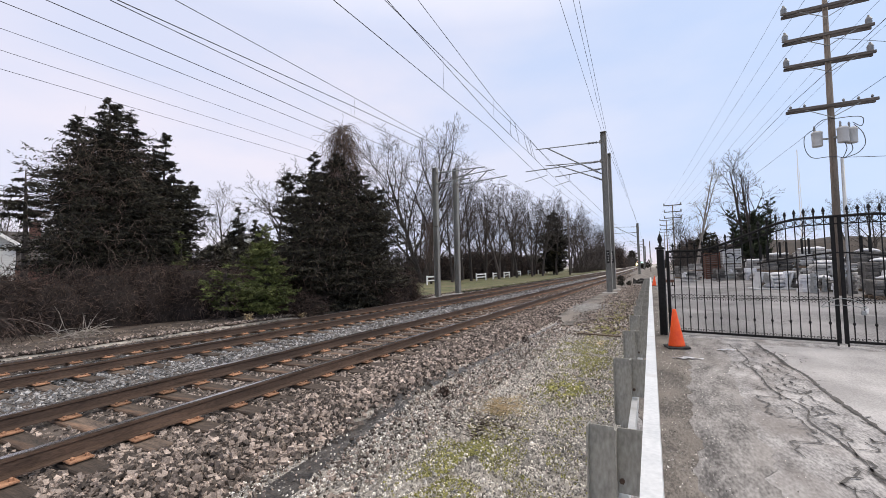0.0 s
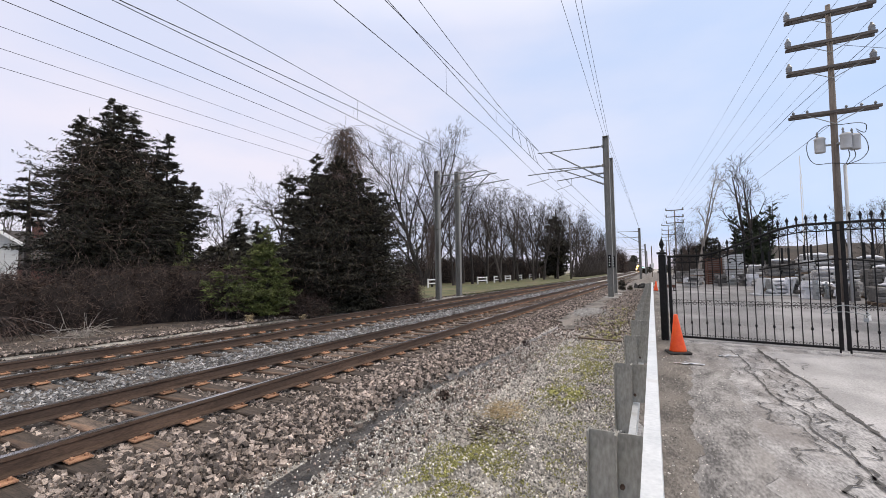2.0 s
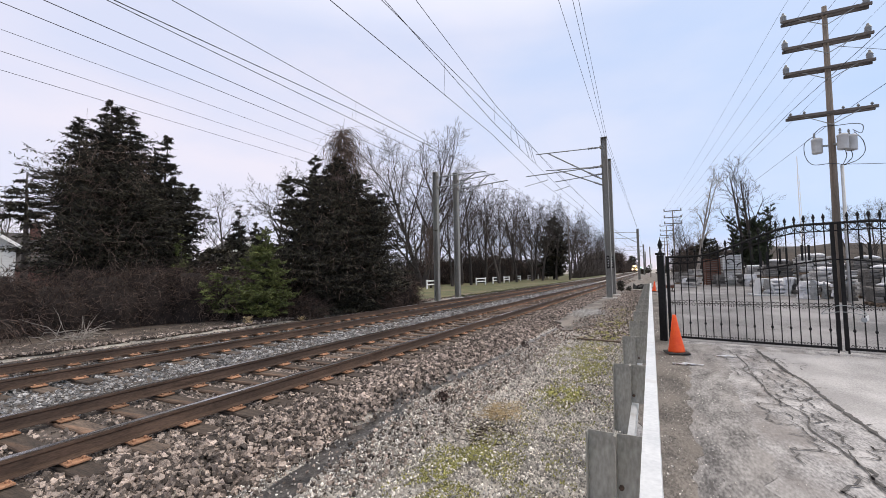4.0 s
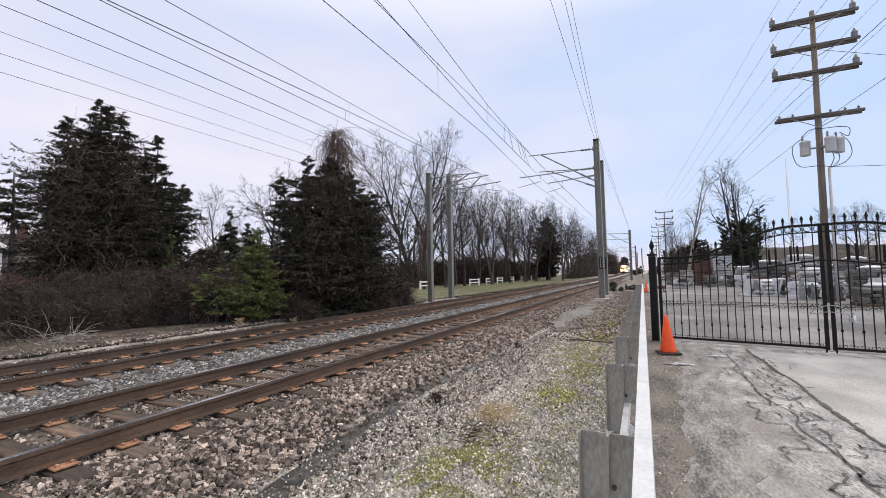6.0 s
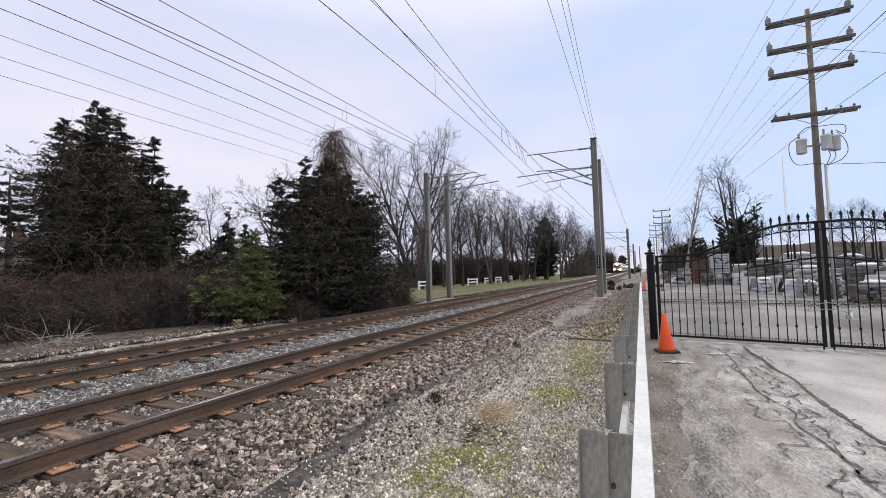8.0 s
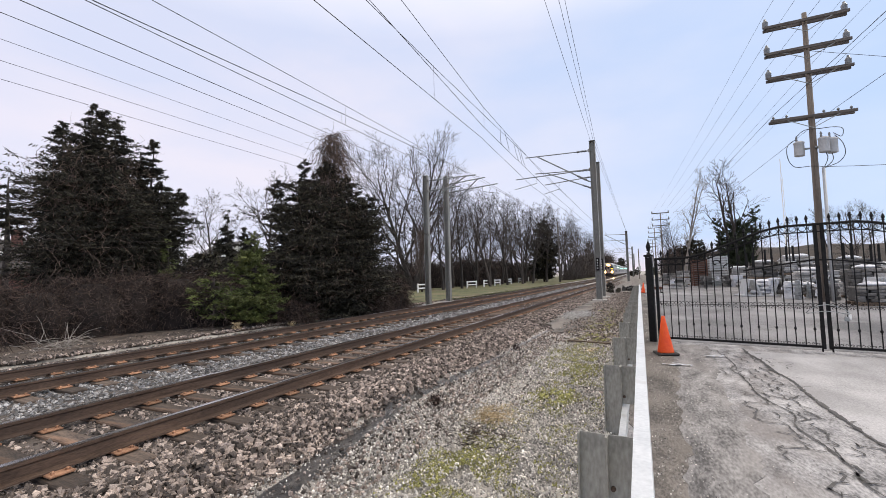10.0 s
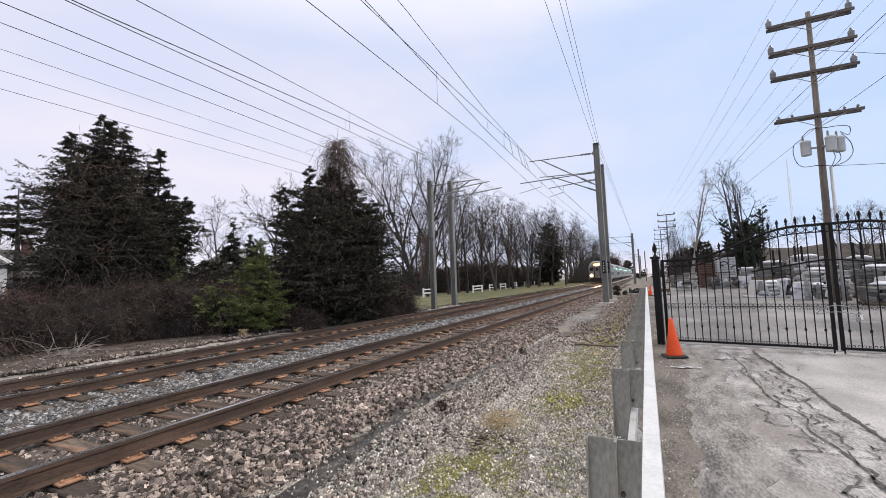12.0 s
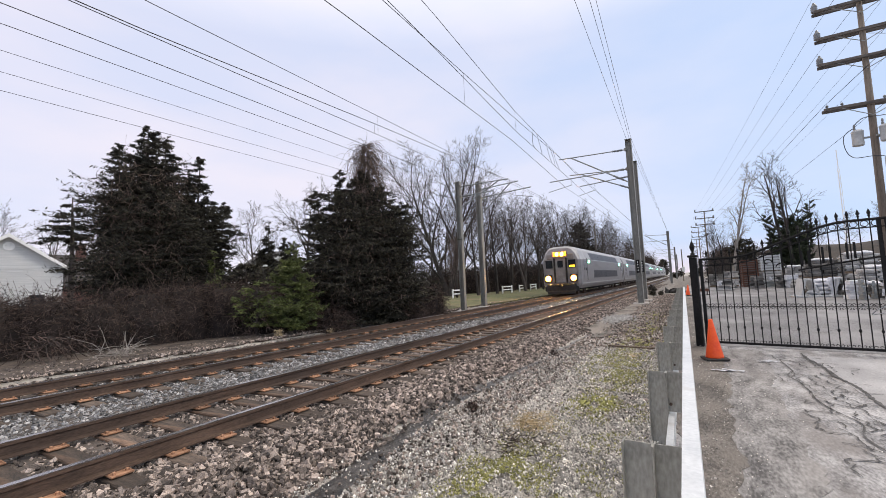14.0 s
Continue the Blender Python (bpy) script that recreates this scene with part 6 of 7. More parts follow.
def cracks():
    """Dark cracks that wander over the asphalt."""
    b, r = Mesh(), random.Random(4)

    def run(x, y, a, length, w, z):
        pts = []
        while length > 0:
            pts.append((x, y, w * r.uniform(0.5, 1.3)))
            a += r.gauss(0, 0.30)
            s = r.uniform(0.05, 0.12)
            x, y, length = x + s * math.cos(a), y + s * math.sin(a), length - s
        verts = []
        for i, (px, py, pw) in enumerate(pts):
            nx, ny, _ = pts[min(i + 1, len(pts) - 1)]
            ox, oy, _ = pts[max(i - 1, 0)]
            l = math.hypot(nx - ox, ny - oy) or 1
            verts += [(px + (ny - oy) / l * pw, py - (nx - ox) / l * pw, z), (px - (ny - oy) / l * pw, py + (nx - ox) / l * pw, z)]
        if len(pts) > 1:
            b.add(verts, [(2 * i, 2 * i + 2, 2 * i + 3, 2 * i + 1) for i in range(len(pts) - 1)])

    def line(x, y, x2, y2, w, z, wob=0.03):
        n = max(3, int(math.hypot(x2 - x, y2 - y) / 0.05))
        verts = []
        for i in range(n + 1):
            f = i / n
            k = wob * math.sin(math.pi * f)
            px = x + (x2 - x) * f + k * noise.noise(Vector((x * 7 + f * 4, y * 5, 2)))
            py = y + (y2 - y) * f + k * noise.noise(Vector((x * 7, y * 5 + f * 4, 8)))
            q = w * (0.35 + r.random() * 1.1)
            l = math.hypot(x2 - x, y2 - y) or 1
            verts += [(px + (y2 - y) / l * q, py - (x2 - x) / l * q, z), (px - (y2 - y) / l * q, py + (x2 - x) / l * q, z)]
        b.add(verts, [(2 * i, 2 * i + 2, 2 * i + 3, 2 * i + 1) for i in range(n)])

    line(1.60, 10.2, 1.76, 5.35, 0.024, 0.0105, 0.10)
    line(1.76, 5.35, 2.05, 2.4, 0.020, 0.0105, 0.1)
    line(1.13, 9.86, 1.16, 7.34, 0.009, 0.0105, 0.2)
    line(1.16, 7.34, 1.34, 4.74, 0.010, 0.0105, 0.2)
    line(1.34, 4.74, 1.62, 2.4, 0.010, 0.0105, 0.2)
    # crazed asphalt: the joints of a jittered lattice, thinning outwards
    node = {}
    for i in range(7):
        for j in range(20):
            node[i, j] = (0.72 + 0.20 * i + r.uniform(-0.07, 0.07) + 0.09 * (j % 2), 2.4 + 0.38 * j + r.uniform(-0.13, 0.13))
    for (i, j), (x, y) in node.items():
        keep = min(0.9, 1.25 * math.exp(-((x - 1.36) / 0.42) ** 4)) * (0.9 + 0.5 * noise.noise(Vector((x * 1.5, y * 0.8, 0))))
        for o in ((i + 1, j), (i, j + 1)):
            if o in node and r.random() < keep:
                line(x, y, *node[o], r.uniform(0.005, 0.011), 0.0105, 0.16)
    for _ in range(10):
        run(r.uniform(2.0, 5.0), r.uniform(2.5, 9.3), r.uniform(0, 6.3), r.uniform(0.5, 1.6), 0.003, 0.0105)
    for _ in range(20):
        run(r.uniform(0.6, 8.0), r.uniform(11, 24), r.choice([0.3, 1.6, 2.6]), r.uniform(1, 5), 0.012, 0.0085)
    solid("asphalt_cracks", b, CRACK, "branching dark cracks in the old asphalt", "cracks", kind="stuff")


cracks()
ballast("asphalt_grit", [(-0.05, 0.4, 1.5, 9, 420, 0.011), (0.4, 0.9, 1.5, 9, 160, 0.008), (0.9, 1.8, 2, 9, 60, 0.006), (-0.3, 0.2, 9, 20, 90, 0.016)], PEBBLE, "loose grit on the asphalt along the barrier")


# ---- things by the mast and barrier end ----
evergreen(-2.55, 33.2, 0.75, 0.26, "dark scrubby bush beside the mast footing", LEAF_DARK, 70, 30, 0.05, 0.05, 0.4, 0.2, 0.3, name="low_bush", trunk_r=0.02)
evergreen(-2.1, 34.0, 0.3, 0.16, "small dark scrubby bush beside the mast", LEAF_DARK, 50, 30, 0.04, 0.05, 0.4, 0.2, 0.3, name="low_bush", trunk_r=0.02)
for dx, a in ((0, 3), (0.42, 6)):
    solid("timber", Mesh().box((0, 0, 0.11), (0.2, 4.6, 0.2), 0.02), BARK_PALE, "weathered grey timber lying beside the track", "timber", "timbers", pose(-1.95 + dx, 41.5, -0.03, 0, 0, a))
for i in range(7):
    q = stones("boulder", np.zeros((1, 3)), np.array([0.5 + 0.25 * random.random()]), RUBBER)
    tagged(new("dark_stone", q), "dark stone at the end of the timbers", "stone", "dark stones").matrix_basis = pose(-1.9 + 0.16 * i, 38.2 + 0.2 * (i % 3), 0.1)


def barricade(x, y):
    t = thing("road_barricade", "low red and orange barricade by the entrance", "barricade", at=pose(x, y, 0.0, 0, 0, 5))
    part("board", Mesh().box((0, 0, 0.34), (0.95, 0.04, 0.2), 0.01), CRATE_RED, t)
    for u in (-0.38, 0.38):
        part("leg", Mesh().box((u, 0.05, 0.22), (0.07, 0.05, 0.44), 0.008), RUBBER, t)
        part("foot", Mesh().box((u, 0, 0.04), (0.12, 0.6, 0.08), 0.015), RUBBER, t)


barricade(0.35, 33.9)
sp = thing("signpost", "slim white-banded post beside the distant road", "signpost", at=pose(-1.6, 92, 0))
part("pole", Mesh().tube([(0, 0, 0), (0, 0, 6.0)], 0.09, 8), POLE_WOOD, sp)
part("sign", Mesh().box((0.1, -0.1, 2.2), (0.45, 0.05, 0.9), 0.02), WHITE_PAINT, sp)


# ---- the stone yard behind the gate ----
def pallet(t, w, d, z=0.0):
    board = Mesh().box((0, 0, 0), (w / 7 * 0.75, d, 0.02)).data("pallet_board", PALLET_WOOD)
    bearer = Mesh().box((0, 0, 0), (w, 0.09, 0.11)).data("pallet_bearer", PALLET_WOOD)
    for i in range(7):
        part("pallet_board", board, None, t, at=pose(-w / 2 + w * (i + 0.5) / 7, 0, z + 0.125))
    for v in (-0.45, 0, 0.45):
        part("pallet_bearer", bearer, None, t, at=pose(0, v * d, z + 0.06))


def stone_stack(x, y, w, d, h, material, label, size=(0.45, 0.4, 0.16), turn=0.0, jitter=0.03, tiers=1):
    """Cut or broken stones piled on pallets, each stone a part."""
    t = thing("stone_pallet", label, "stone stack", "pallets of stone", pose(x, y, 0.01, 0, 0, turn))
    z = 0.0
    r = random.Random(int(x * 91 + y * 17))
    shared = [Mesh().box((0, 0, 0), (size[0] * k, size[1], size[2]), 0.025).data("stone_block", material) for k in (0.92, 0.8, 0.66)]
    for _ in range(tiers):
        pallet(t, w, d, z)
        zz = z + 0.14
        while zz + size[2] < z + h / tiers:
            u = -w / 2
            while u < w / 2 - 0.1:
                k = r.randrange(3)
                for v in (-d / 2 + size[1] / 2, d / 2 - size[1] / 2):
                    part("stone_block", shared[k], None, t, at=pose(u + size[0] / 2 + r.uniform(-jitter, jitter), v + r.uniform(-jitter, jitter), zz + size[2] / 2, r.uniform(-2, 2), r.uniform(-2, 2), r.uniform(-5, 5)))
                u += size[0] * (1.0, 0.88, 0.74)[k]
            zz += size[2] * 1.0
        if d > size[1] * 2.2:
            part("core", Mesh().box((0, 0, (z + zz) / 2 + 0.07), (w * 0.94, d - size[1] * 1.4, max(0.1, zz - z - 0.2)), 0.03), material, t)
        z = zz
    return t


def sack(x, y, z, turn, label="bulging white plastic sack on stacked stone", s=1.0):
    b, n, rows, verts = Mesh(), 14, 6, []
    for i in range(rows + 1):
        f = i / rows
        q = math.sin(math.pi * (0.06 + 0.88 * f)) ** 0.5
        for k in range(n):
            a = 2 * math.pi * k / n
            g = 1 + 0.14 * noise.noise(Vector((x + 2 * math.cos(a), y + 2 * math.sin(a), f * 3)))
            ca, sa = math.cos(a), math.sin(a)
            verts.append((s * 0.52 * q * g * math.copysign(abs(ca) ** 0.6, ca), s * 0.34 * q * g * math.copysign(abs(sa) ** 0.6, sa), s * (0.22 + 0.08 * noise.noise(Vector((x + k, y, f)))) * f))
    b.add(verts, [(i * n + k, i * n + (k + 1) % n, (i + 1) * n + (k + 1) % n, (i + 1) * n + k) for i in range(rows) for k in range(n)] + [tuple(range(n - 1, -1, -1)), tuple(rows * n + k for k in range(n))])
    return solid("sack", b, BAG_WHITE, label, "sack", "white sacks", pose(x, y, z, 0, 0, turn), smooth=True)


def crate(x, y, z, w, h, material, label, grid=False):
    """An open slatted crate."""
    t = thing("crate", label, "crate", "yard crates", pose(x, y, z, 0, 0, 4))
    n = 6
    part("fill", Mesh().box((0, 0, h / 2), (w * 0.9, w * 0.9, h * 0.92), 0.04), FIELDSTONE if not grid else PALE_STONE, t)
    slat = Mesh().box((0, 0, 0), (w, 0.03, h / n * 0.55), 0.004).data("slat", material)
    for i in range(n):
        for v in (-w / 2, w / 2):
            part("slat", slat, None, t, at=pose(0, v, h * (i + 0.5) / n))
            part("slat", slat, None, t, at=pose(v, 0, h * (i + 0.5) / n, 0, 0, 90))
    for a in (-1, 1):
        for c in (-1, 1):
            part("corner_post", Mesh().box((a * w / 2, c * w / 2, h / 2), (0.08, 0.08, h), 0.008), material, t)
    return t


def stack_top(h, size, tiers):
    """How high a stack of that nominal height really is."""
    z = 0.0
    for _ in range(tiers):
        q = z + 0.14
        while q + size < z + h / tiers:
            q += size
        z = q
    return z


# stacks along the yard's far side
stone_stack(1.9, 51, 1.1, 1.0, 1.3, FIELDSTONE, "grey fieldstone stacked on a pallet")
stone_stack(3.1, 50, 1.2, 1.0, 1.7, PALE_STONE, "pale cut stone stacked on a pallet", (0.5, 0.45, 0.2), tiers=2)
crate(4.45, 48, 0.0, 1.15, 1.25, CRATE_RED, "rust-brown slatted crate full of stone")
crate(4.45, 48, 1.27, 1.15, 1.25, CRATE_RED, "rust-brown slatted crate stacked on another")
crate(5.85, 47, 0.0, 1.35, 1.4, PALE_STONE, "grey crate of pale blocks", True)
crate(5.85, 47, 1.42, 1.35, 1.4, TANK_GREY, "grey crate of pale blocks stacked on another", True)
for i, x in enumerate((7.2, 8.7, 10.2, 11.8, 13.4, 15.2, 17)):
    stone_stack(x, 44.5 - 0.8 * i, 1.3, 1.1, (2.0, 2.3, 2.1, 1.8, 2.2, 2.0, 1.7)[i], (PALE_STONE, FIELDSTONE, PALE_STONE, FIELDSTONE)[i % 4], "wrapped stone stacked two pallets high", (0.6, 0.5, 0.22), tiers=2)
    for k in range(2):
        sack(x - 0.3 + 0.6 * k, 44.3 - 0.8 * i + 0.1 * k, stack_top((2.0, 2.3, 2.1, 1.8, 2.2, 2.0, 1.7)[i], 0.22, 2), 37 * k, s=0.85)
# the nearer row
sl = thing("slab_trough", "grey stone slabs leaning together on the ground", "stone slabs", at=pose(5.75, 29.6, 0.0, 0, 0, 6))
for u, a in ((-0.85, 14), (-0.35, -18), (0.5, 16), (0.95, -12)):
    part("slab", Mesh().box((u, 0, 0.5), (0.10, 1.2, 0.98), 0.02, pose(0, 0, 0, 0, a, 0)), TANK_GREY, sl)
part("base_slab", Mesh().box((0, 0, 0.05), (2.4, 1.3, 0.09), 0.02), TANK_GREY, sl)
for x, y, z, a, s in ((5.7, 29.5, 0.1, 20, 1.1), (6.0, 29.7, 0.32, 70, 1.1), (5.8, 29.6, 0.55, 10, 1.0), (5.95, 29.7, 0.74, 40, 0.9), (7.3, 28.6, stack_top(0.62, 0.14, 1), 0, 1.0), (8.2, 30.4, stack_top(1.35, 0.12, 1), 0, 1.0)):
    sack(x, y, z, a, s=s)
stone_stack(7.35, 28.6, 1.4, 1.2, 0.62, FIELDSTONE, "dark fieldstone on a low pallet", (0.36, 0.34, 0.14))
stone_stack(8.2, 30.5, 1.5, 1.2, 1.35, PALE_STONE, "pale slabs stacked on a pallet", (0.75, 0.55, 0.12))
stone_stack(6.6, 33.5, 1.5, 1.2, 1.9, FIELDSTONE, "grey slabs stacked two pallets high", (0.75, 0.55, 0.12), tiers=2)
stone_stack(8.3, 33.5, 1.5, 1.2, 2.25, PALE_STONE, "pale slabs stacked two pallets high", (0.75, 0.55, 0.12), tiers=2)
stone_stack(10.2, 31.5, 1.6, 1.2, 2.0, FIELDSTONE, "grey slabs stacked two pallets high", (0.75, 0.55, 0.12), tiers=2)
stone_stack(12.2, 32.5, 1.6, 1.2, 1.7, PALE_STONE, "pale slabs stacked on a pallet", (0.75, 0.55, 0.12), tiers=2)
stone_stack(9.3, 27.0, 1.5, 1.2, 1.5, FIELDSTONE, "grey wall stone stacked on a pallet")
stone_stack(11.2, 27.5, 1.5, 1.2, 1.8, FIELDSTONE, "grey wall stone stacked two pallets high", tiers=2)
stone_stack(8.0, 22.6, 1.4, 1.2, 0.75, FIELDSTONE, "dark wall stone on a low pallet", (0.34, 0.32, 0.12))
stone_stack(9.6, 22.2, 1.4, 1.2, 0.95, FIELDSTONE, "dark wall stone on a low pallet", (0.34, 0.32, 0.12))
stone_stack(11.3, 22.4, 1.4, 1.2, 1.1, FIELDSTONE, "dark wall stone on a low pallet", (0.34, 0.32, 0.12))
stone_stack(13.0, 24.5, 1.5, 1.2, 1.6, PALE_STONE, "pale slabs stacked on a pallet", (0.75, 0.55, 0.12))
ls = thing("leaning_slabs", "pale stone slabs leaning against a stack", "stone slabs", at=pose(8.3, 23.9, 0.0, 0, 0, 10))
for k in range(4):
    part("slab", Mesh().box((0.14 * k, 0.05 * k, 0.55), (0.06, 0.9, 1.1), 0.01, pose(0, 0, 0, 0, 17, 0)), TANK_GREY, ls)
for x, y, z in ((9.3, 27, stack_top(1.5, 0.16, 1)), (12.2, 32.4, stack_top(1.7, 0.12, 2)), (8.1, 33.4, stack_top(2.25, 0.12, 2)), (8.6, 33.6, stack_top(2.25, 0.12, 2)), (10.2, 31.4, stack_top(2.0, 0.12, 2)), (8.0, 22.6, stack_top(0.75, 0.12, 1))):
    sack(x, y, z, 15, s=0.85)


def yard_clutter():
    """Loose slabs, kerb stones and posts standing about between the stacks."""
    r = random.Random(31)

    def pile(at, size, material):
        """A ragged stack of slabs, each a part."""
        t = thing("stone_pile", "ragged pile of stone slabs in the yard" if size[0] > 0.5 else "narrow pile of stone offcuts in the yard", "stone pile", "loose yard stones", at)
        z = 0.0
        while z < size[2] * 0.9:
            h = max(0.09, r.uniform(0.10, 0.24) * size[2])
            part("slab", slabs[material], None, t, at=pose(r.uniform(-0.06, 0.06) * size[0], r.uniform(-0.08, 0.08) * size[1], z, 0, 0, r.uniform(-9, 9)) @ Matrix.Diagonal((size[0] * r.uniform(0.65, 1), size[1] * r.uniform(0.65, 1), h, 1)))
            z += h

    slabs = [Mesh().box((0, 0, 0.5), (1, 1, 1), 0.07, top=0.95).data("slab", m) for m in (FIELDSTONE, PALE_STONE, FIELDSTONE, GALV, FIELDSTONE, BAG_WHITE)]
    post = Mesh().box((0, 0, 0.5), (1, 1, 1), 0.05).data("upright_post", ARM_WOOD)
    for k in range(170):
        far = k % 3 > 0
        y = r.uniform(36, 47) if far else r.uniform(25.5, 35)
        x = r.uniform(1.5, 17) if far else r.uniform(6.2, 15)
        if y < 40 and x < 6:
            x += 6
        kind = r.randrange(6)
        at = pose(x, y, 0.005, 0, 0, r.uniform(-40, 40))
        if kind < 5:
            wide = kind < 3
            pile(at, (r.uniform(0.6, 1.3) if wide else r.uniform(0.12, 0.3), r.uniform(0.5, 1.0), r.uniform(0.3, 1.0) if wide else r.uniform(0.6, 1.3)), r.randrange(len(slabs)))
        else:
            ob = tagged(new("upright_post", post), "thin dark post standing among the stone", "post", "yard posts")
            ob.matrix_basis = at @ Matrix.Diagonal((0.09, 0.09, r.uniform(1.2, 2.4), 1))


yard_clutter()
tw = thing("radio_mast", "slender pale radio mast far behind the yard", "radio mast", at=pose(47.5, 200, 0))
b = Mesh()
for k in range(3):
    a = 2 * math.pi * k / 3
    b.tube([(0.5 * math.cos(a), 0.5 * math.sin(a), 0), (0.3 * math.cos(a), 0.3 * math.sin(a), 36)], 0.07, 5)
for i in range(18):
    for k in range(3):
        a, c, r0, r1 = 2 * math.pi * k / 3, 2 * math.pi * (k + 1) / 3, 0.5 - 0.2 * i / 18, 0.5 - 0.2 * (i + 1) / 18
        b.tube([(r0 * math.cos(a), r0 * math.sin(a), 2 * i), (r1 * math.cos(c), r1 * math.sin(c), 2 * i + 2)], 0.035, 4)
part("lattice", b, WHITE_PAINT, tw)
part("antenna", Mesh().tube([(0, 0, 36), (0, 0, 43)], 0.14, 6), WHITE_PAINT, tw)


# ---- the train ----
CAR_LEN, CAR_GAP = 25.4, 0.55
SIDE = [(1.44, 0.55), (1.56, 0.80), (1.59, 1.0), (1.59, 2.95), (1.30, 3.72), (0.98, 4.02), (0.6, 4.10), (0.0, 4.12)]


def shell(b, y0, y1, section, inset0=0.0, inset1=0.0):
    """The car's skin between two ends."""
    full = [(u, z) for u, z in section] + [(-u, z) for u, z in reversed(section[:-1])]
    n = len(full)
    verts = []
    for y, i in ((y0, inset0), (y0 + 0.35, 0), (y1 - 0.35, 0), (y1, inset1)):
        for u, z in full:
            verts.append((u * (1 - i), y, z - (0.16 * i / 0.1 if z > 3.6 else 0)))
    faces = [(r * n + k, r * n + k + 1, (r + 1) * n + k + 1, (r + 1) * n + k) for r in range(3) for k in range(n - 1)]
    faces += [tuple(range(n)), tuple(3 * n + k for k in reversed(range(n))), (0, n, 2 * n, 3 * n, 4 * n - 1, 3 * n - 1, 2 * n - 1, n - 1)]
    return b.add(verts, faces)


def bogie(t, y):
    b = part("bogie", Mesh().box((0, y, 0.62), (2.2, 2.6, 0.22), 0.04).box((1.02, y, 0.55), (0.14, 3.0, 0.26), 0.04).box((-1.02, y, 0.55), (0.14, 3.0, 0.26), 0.04), CAR_DARK, t, "dark steel bogie frame")
    for dy in (-1.25, 1.25):
        w = Mesh()
        w.tube([(-0.9, y + dy, 0.42), (0.9, y + dy, 0.42)], 0.08, 8)
        for s in (-1, 1):
            w.tube([(s * 0.69, y + dy, 0.42), (s * 0.82, y + dy, 0.42)], 0.42, 20)
        part("wheelset", w, RUST, b, "worn steel wheels on an axle")


def flat(b, s, y, z, w, h, out=0.012):
    """A plate on the car's flat or leaning side."""
    if z > 2.95:
        def at(zz):
            return 1.59 + (1.30 - 1.59) * (zz - 2.95) / 0.77
    else:
        def at(zz):
            return 1.59
    z0, z1 = z - h / 2, z + h / 2
    q = []
    for o in (-0.02, out):
        q += [(s * (at(z0) + o), y - w / 2, z0), (s * (at(z0) + o), y + w / 2, z0), (s * (at(z1) + o), y + w / 2, z1), (s * (at(z1) + o), y - w / 2, z1)]
    f = [(4, 5, 6, 7), (0, 4, 7, 3), (5, 1, 2, 6), (7, 6, 2, 3), (0, 1, 5, 4)]
    return b.add(q, f if s > 0 else [tuple(reversed(k)) for k in f])


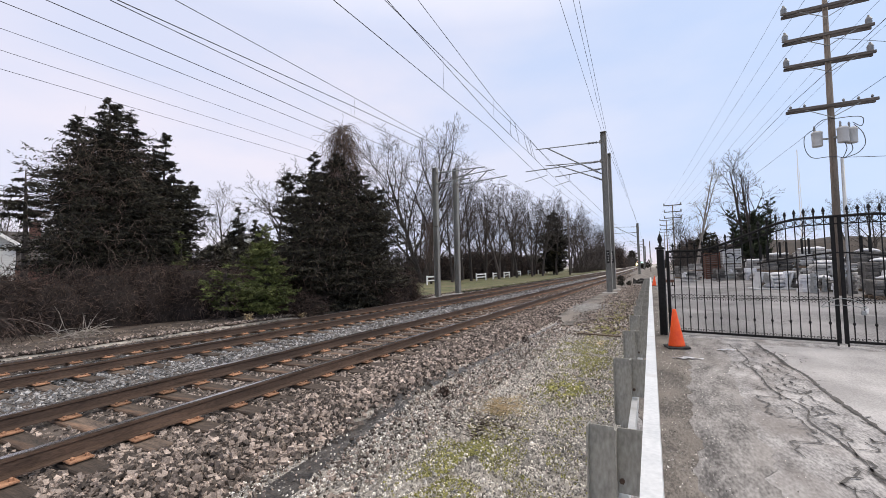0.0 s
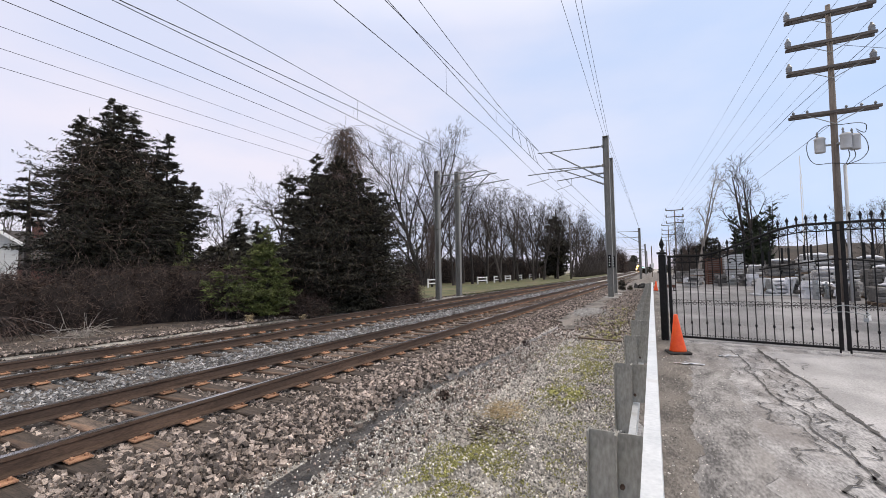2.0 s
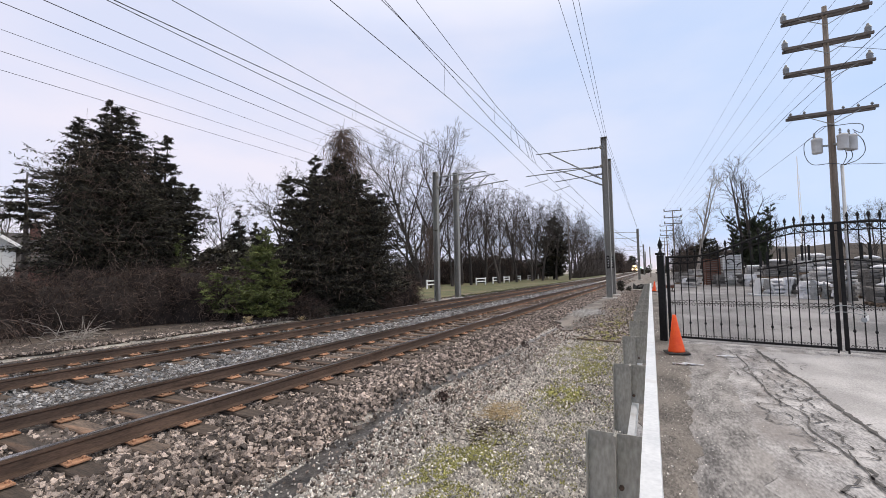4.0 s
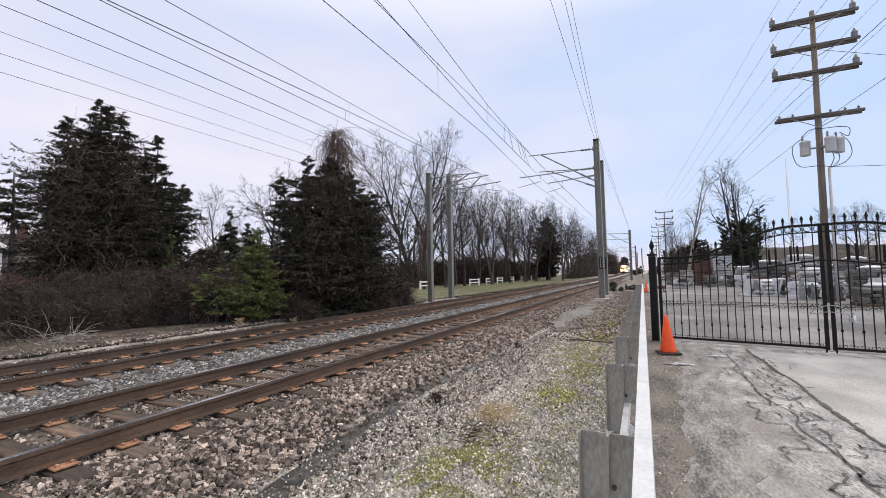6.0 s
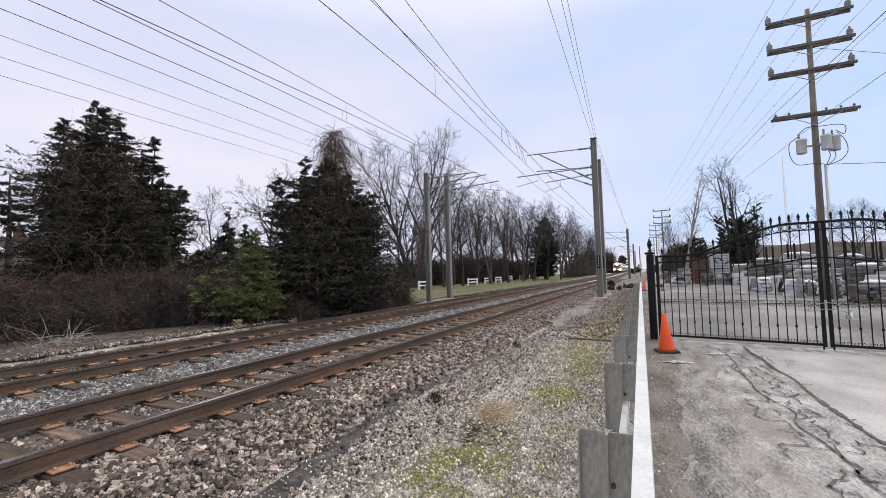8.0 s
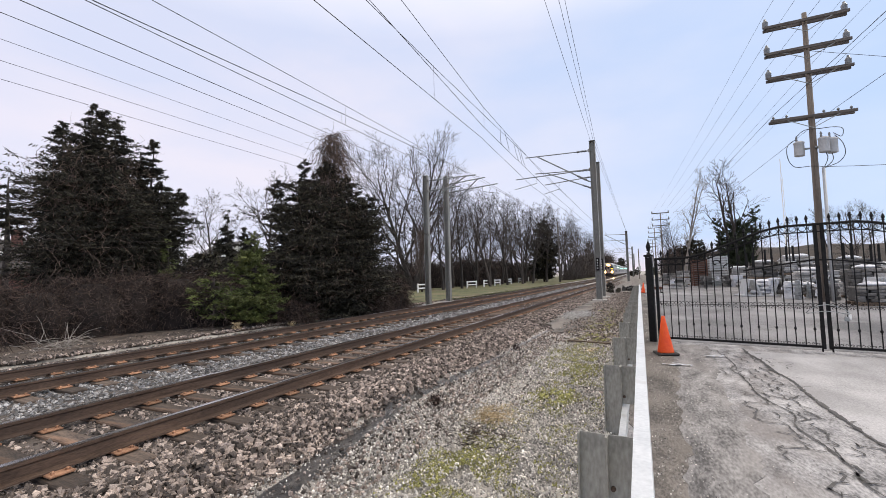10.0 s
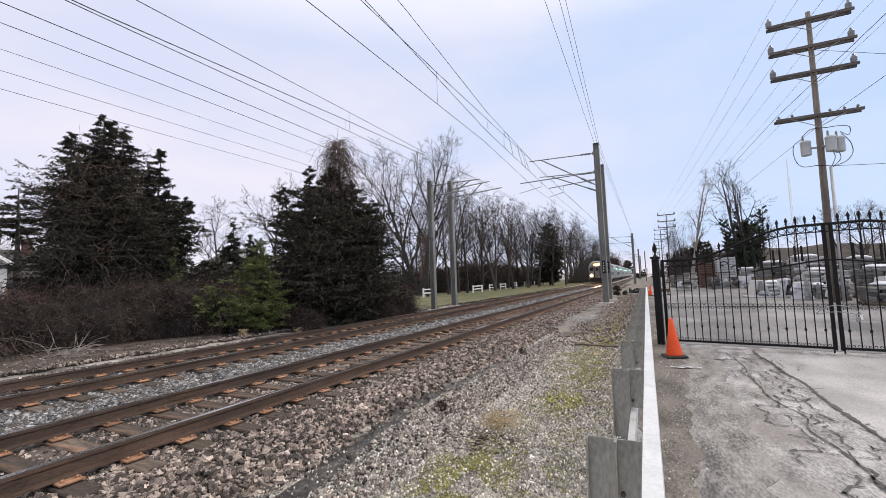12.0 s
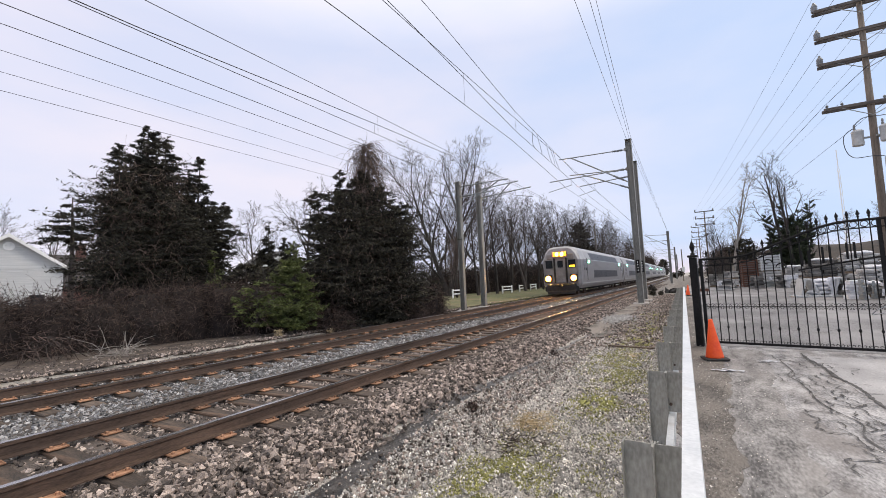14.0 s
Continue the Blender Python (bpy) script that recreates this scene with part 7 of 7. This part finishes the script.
def rail_car(cab, label):
    """A two-level coach; its front stands at local y = 0 and it reaches back along +y."""
    t = thing("rail_car", label, "train", "cars of the train")
    part("body", shell(Mesh(), 0, CAR_LEN, SIDE[:4] + [(1.58, 2.96), (0.0, 2.97)], 0.10 if cab else 0.02, 0.02), STAINLESS, t)
    upper = [(1.591, 2.952)] + SIDE[4:]
    part("roof", shell(Mesh(), 0.0, CAR_LEN, upper, 0.10 if cab else 0.02, 0.02), CAR_ROOF, t, "pale grey rounded roof")
    part("underframe", Mesh().box((0, CAR_LEN / 2, 0.62), (2.5, 12.5, 0.5), 0.05), CAR_DARK, t, "dark equipment boxes under the floor")
    for y in (3.6, CAR_LEN - 3.6):
        bogie(t, y)
    for s in (-1, 1):
        up = part("window_band", flat(Mesh(), s, CAR_LEN / 2, 3.33, 16.4, 0.66), CAR_BAND, t, "dark upper window band")
        lo = part("window_band", flat(Mesh(), s, CAR_LEN / 2, 1.72, 14.2, 0.72), CAR_BAND, t, "dark lower window band")
        for k in range(9):
            part("pane", flat(Mesh(), s, CAR_LEN / 2 + (k - 4) * 1.72, 3.33, 1.5, 0.5, 0.018), TINTED, up)
            part("pane", flat(Mesh(), s, CAR_LEN / 2 + (k - 4) * 1.52, 1.72, 1.34, 0.56, 0.018), TINTED, lo)
        for y in (2.0, CAR_LEN - 2.0):
            d = part("side_door", flat(Mesh(), s, y, 2.12, 1.25, 1.78, 0.010), STAINLESS, t, "sliding door with a tall window")
            for dy in (-0.3, 0.3):
                part("door_window", flat(Mesh(), s, y + dy, 2.45, 0.32, 0.85, 0.018), DARK_GLASS, d)
            part("door_frame", flat(Mesh(), s, y + 0.72, 2.12, 0.16, 1.9, 0.014), CAR_DARK, d)
        part("indicator_light", flat(Mesh(), s, 3.5, 2.80, 0.5, 0.22, 0.03), DOOR_GREEN, t, "small green indicator light")
        part("indicator_light", flat(Mesh(), s, CAR_LEN - 3.5, 2.80, 0.5, 0.22, 0.03), DOOR_GREEN, t, "small green indicator light")
        part("sill", flat(Mesh(), s, CAR_LEN / 2, 0.95, CAR_LEN - 1.2, 0.10, 0.02), CAR_ROOF, t)
    part("gangway", Mesh().box((0, CAR_LEN + CAR_GAP / 2, 2.2), (1.1, CAR_GAP + 0.02, 2.3), 0.05), CAR_DARK, t, "dark gangway between cars")
    part("coupler", Mesh().box((0, -0.28, 0.85), (0.28, 0.7, 0.25), 0.05), CAR_DARK, t)
    if cab:
        part("cab_face", Mesh().box((0, -0.03, 2.0), (2.78, 0.08, 2.05), 0.03), CAR_FACE, t, "dull grey cab front")
        part("brow", Mesh().box((0, -0.04, 3.25), (2.3, 0.14, 0.46), 0.06), CAR_FACE, t)
        door = part("end_door", Mesh().box((0, -0.09, 2.05), (0.82, 0.06, 1.95), 0.02), CAR_FACE, t, "narrow end door in the cab front")
        part("door_window", Mesh().box((0, -0.13, 2.62), (0.46, 0.03, 0.58), 0.01), DARK_GLASS, door)
        for s in (-1, 1):
            part("door_post", Mesh().box((s * 0.50, -0.12, 2.1), (0.13, 0.12, 2.1), 0.03), CAR_DARK, door)
            part("cab_window", Mesh().box((s * 0.96, -0.085, 2.62), (0.60, 0.05, 0.66), 0.02), DARK_GLASS, t, "dark cab window")
            h = part("headlight_box", Mesh().box((s * 1.06, -0.10, 1.42), (0.62, 0.16, 0.62), 0.05), CAR_DARK, t)
            # oversized glowing disc, added as the headlight's amber bloom
            part("lens_bloom", Mesh().tube([(s * 1.06, -0.17, 1.42), (s * 1.06, -0.20, 1.42)], 0.26, 20), LAMP_BLOOM, h, "amber glow painted round the burning headlight")
            part("headlight", Mesh().tube([(s * 1.06, -0.19, 1.42), (s * 1.06, -0.22, 1.42)], 0.17, 16), HEADLIGHT, h, "burning warm headlight")
            part("marker_light", Mesh().tube([(s * 1.06, -0.10, 0.95), (s * 1.06, -0.13, 0.95)], 0.05, 10), SIGN_AMBER, t)
            part("step", Mesh().box((s * 1.2, -0.02, 0.55), (0.4, 0.2, 0.4), 0.03), CAR_DARK, t)
        part("destination_sign", Mesh().box((0.97, -0.118, 2.42), (0.44, 0.02, 0.17)), SIGN_AMBER, t, "lit amber sign in the cab window")
        hb = part("headlight_box", Mesh().box((0, -0.08, 3.45), (1.15, 0.22, 0.40), 0.06), CAR_DARK, t)
        # glowing plate behind the upper pair, imitating their bloom
        part("lens_bloom", Mesh().box((0, -0.205, 3.45), (1.12, 0.03, 0.38), 0.012), LAMP_BLOOM, hb, "amber glow painted round the burning headlight")
        for u in (-0.22, 0.22):
            part("headlight", Mesh().tube([(u, -0.20, 3.45), (u, -0.235, 3.45)], 0.11, 16), HEADLIGHT, hb, "burning warm headlight")
        part("pilot", Mesh().box((0, -0.05, 0.62), (2.5, 0.35, 0.75), 0.08, top=0.96), CAR_DARK, t, "dark pilot plate under the coupler")
        part("plow", Mesh().box((0, -0.25, 0.24), (2.3, 0.14, 0.28), 0.04), CAR_DARK, t)
    return t


cab_car = rail_car(True, "two-level stainless rail car with its headlights burning")
coaches = [rail_car(False, "two-level stainless coach with dark window bands")]
for _ in range(5):
    coaches.append(copy_thing(coaches[0], pose(0, 0, 0)))
for c in coaches[1:]:
    c["label"] = "two-level stainless coach farther back in the train"


# ---- what moves: the train runs towards the camera on the far track ----
def train_front(t):
    return 35.6 + 24.5 * (14.0 - t)


def on_track(s):
    """A car whose front is s metres up the line."""
    a, b = s + 3.6, s + CAR_LEN - 3.6
    xa, xb = FAR + bend(a), FAR + bend(b)
    turn = math.degrees(math.atan2(xa - xb, b - a))
    k = (xb - xa) / (b - a)
    return pose(xa - 3.6 * k, s, RAIL_TOP, 0, 0, turn)


def motions():
    for i, car in enumerate([cab_car] + coaches):
        walk(car, [(t / 2, on_track(train_front(t / 2) + i * (CAR_LEN + CAR_GAP))) for t in range(29)])


motions()
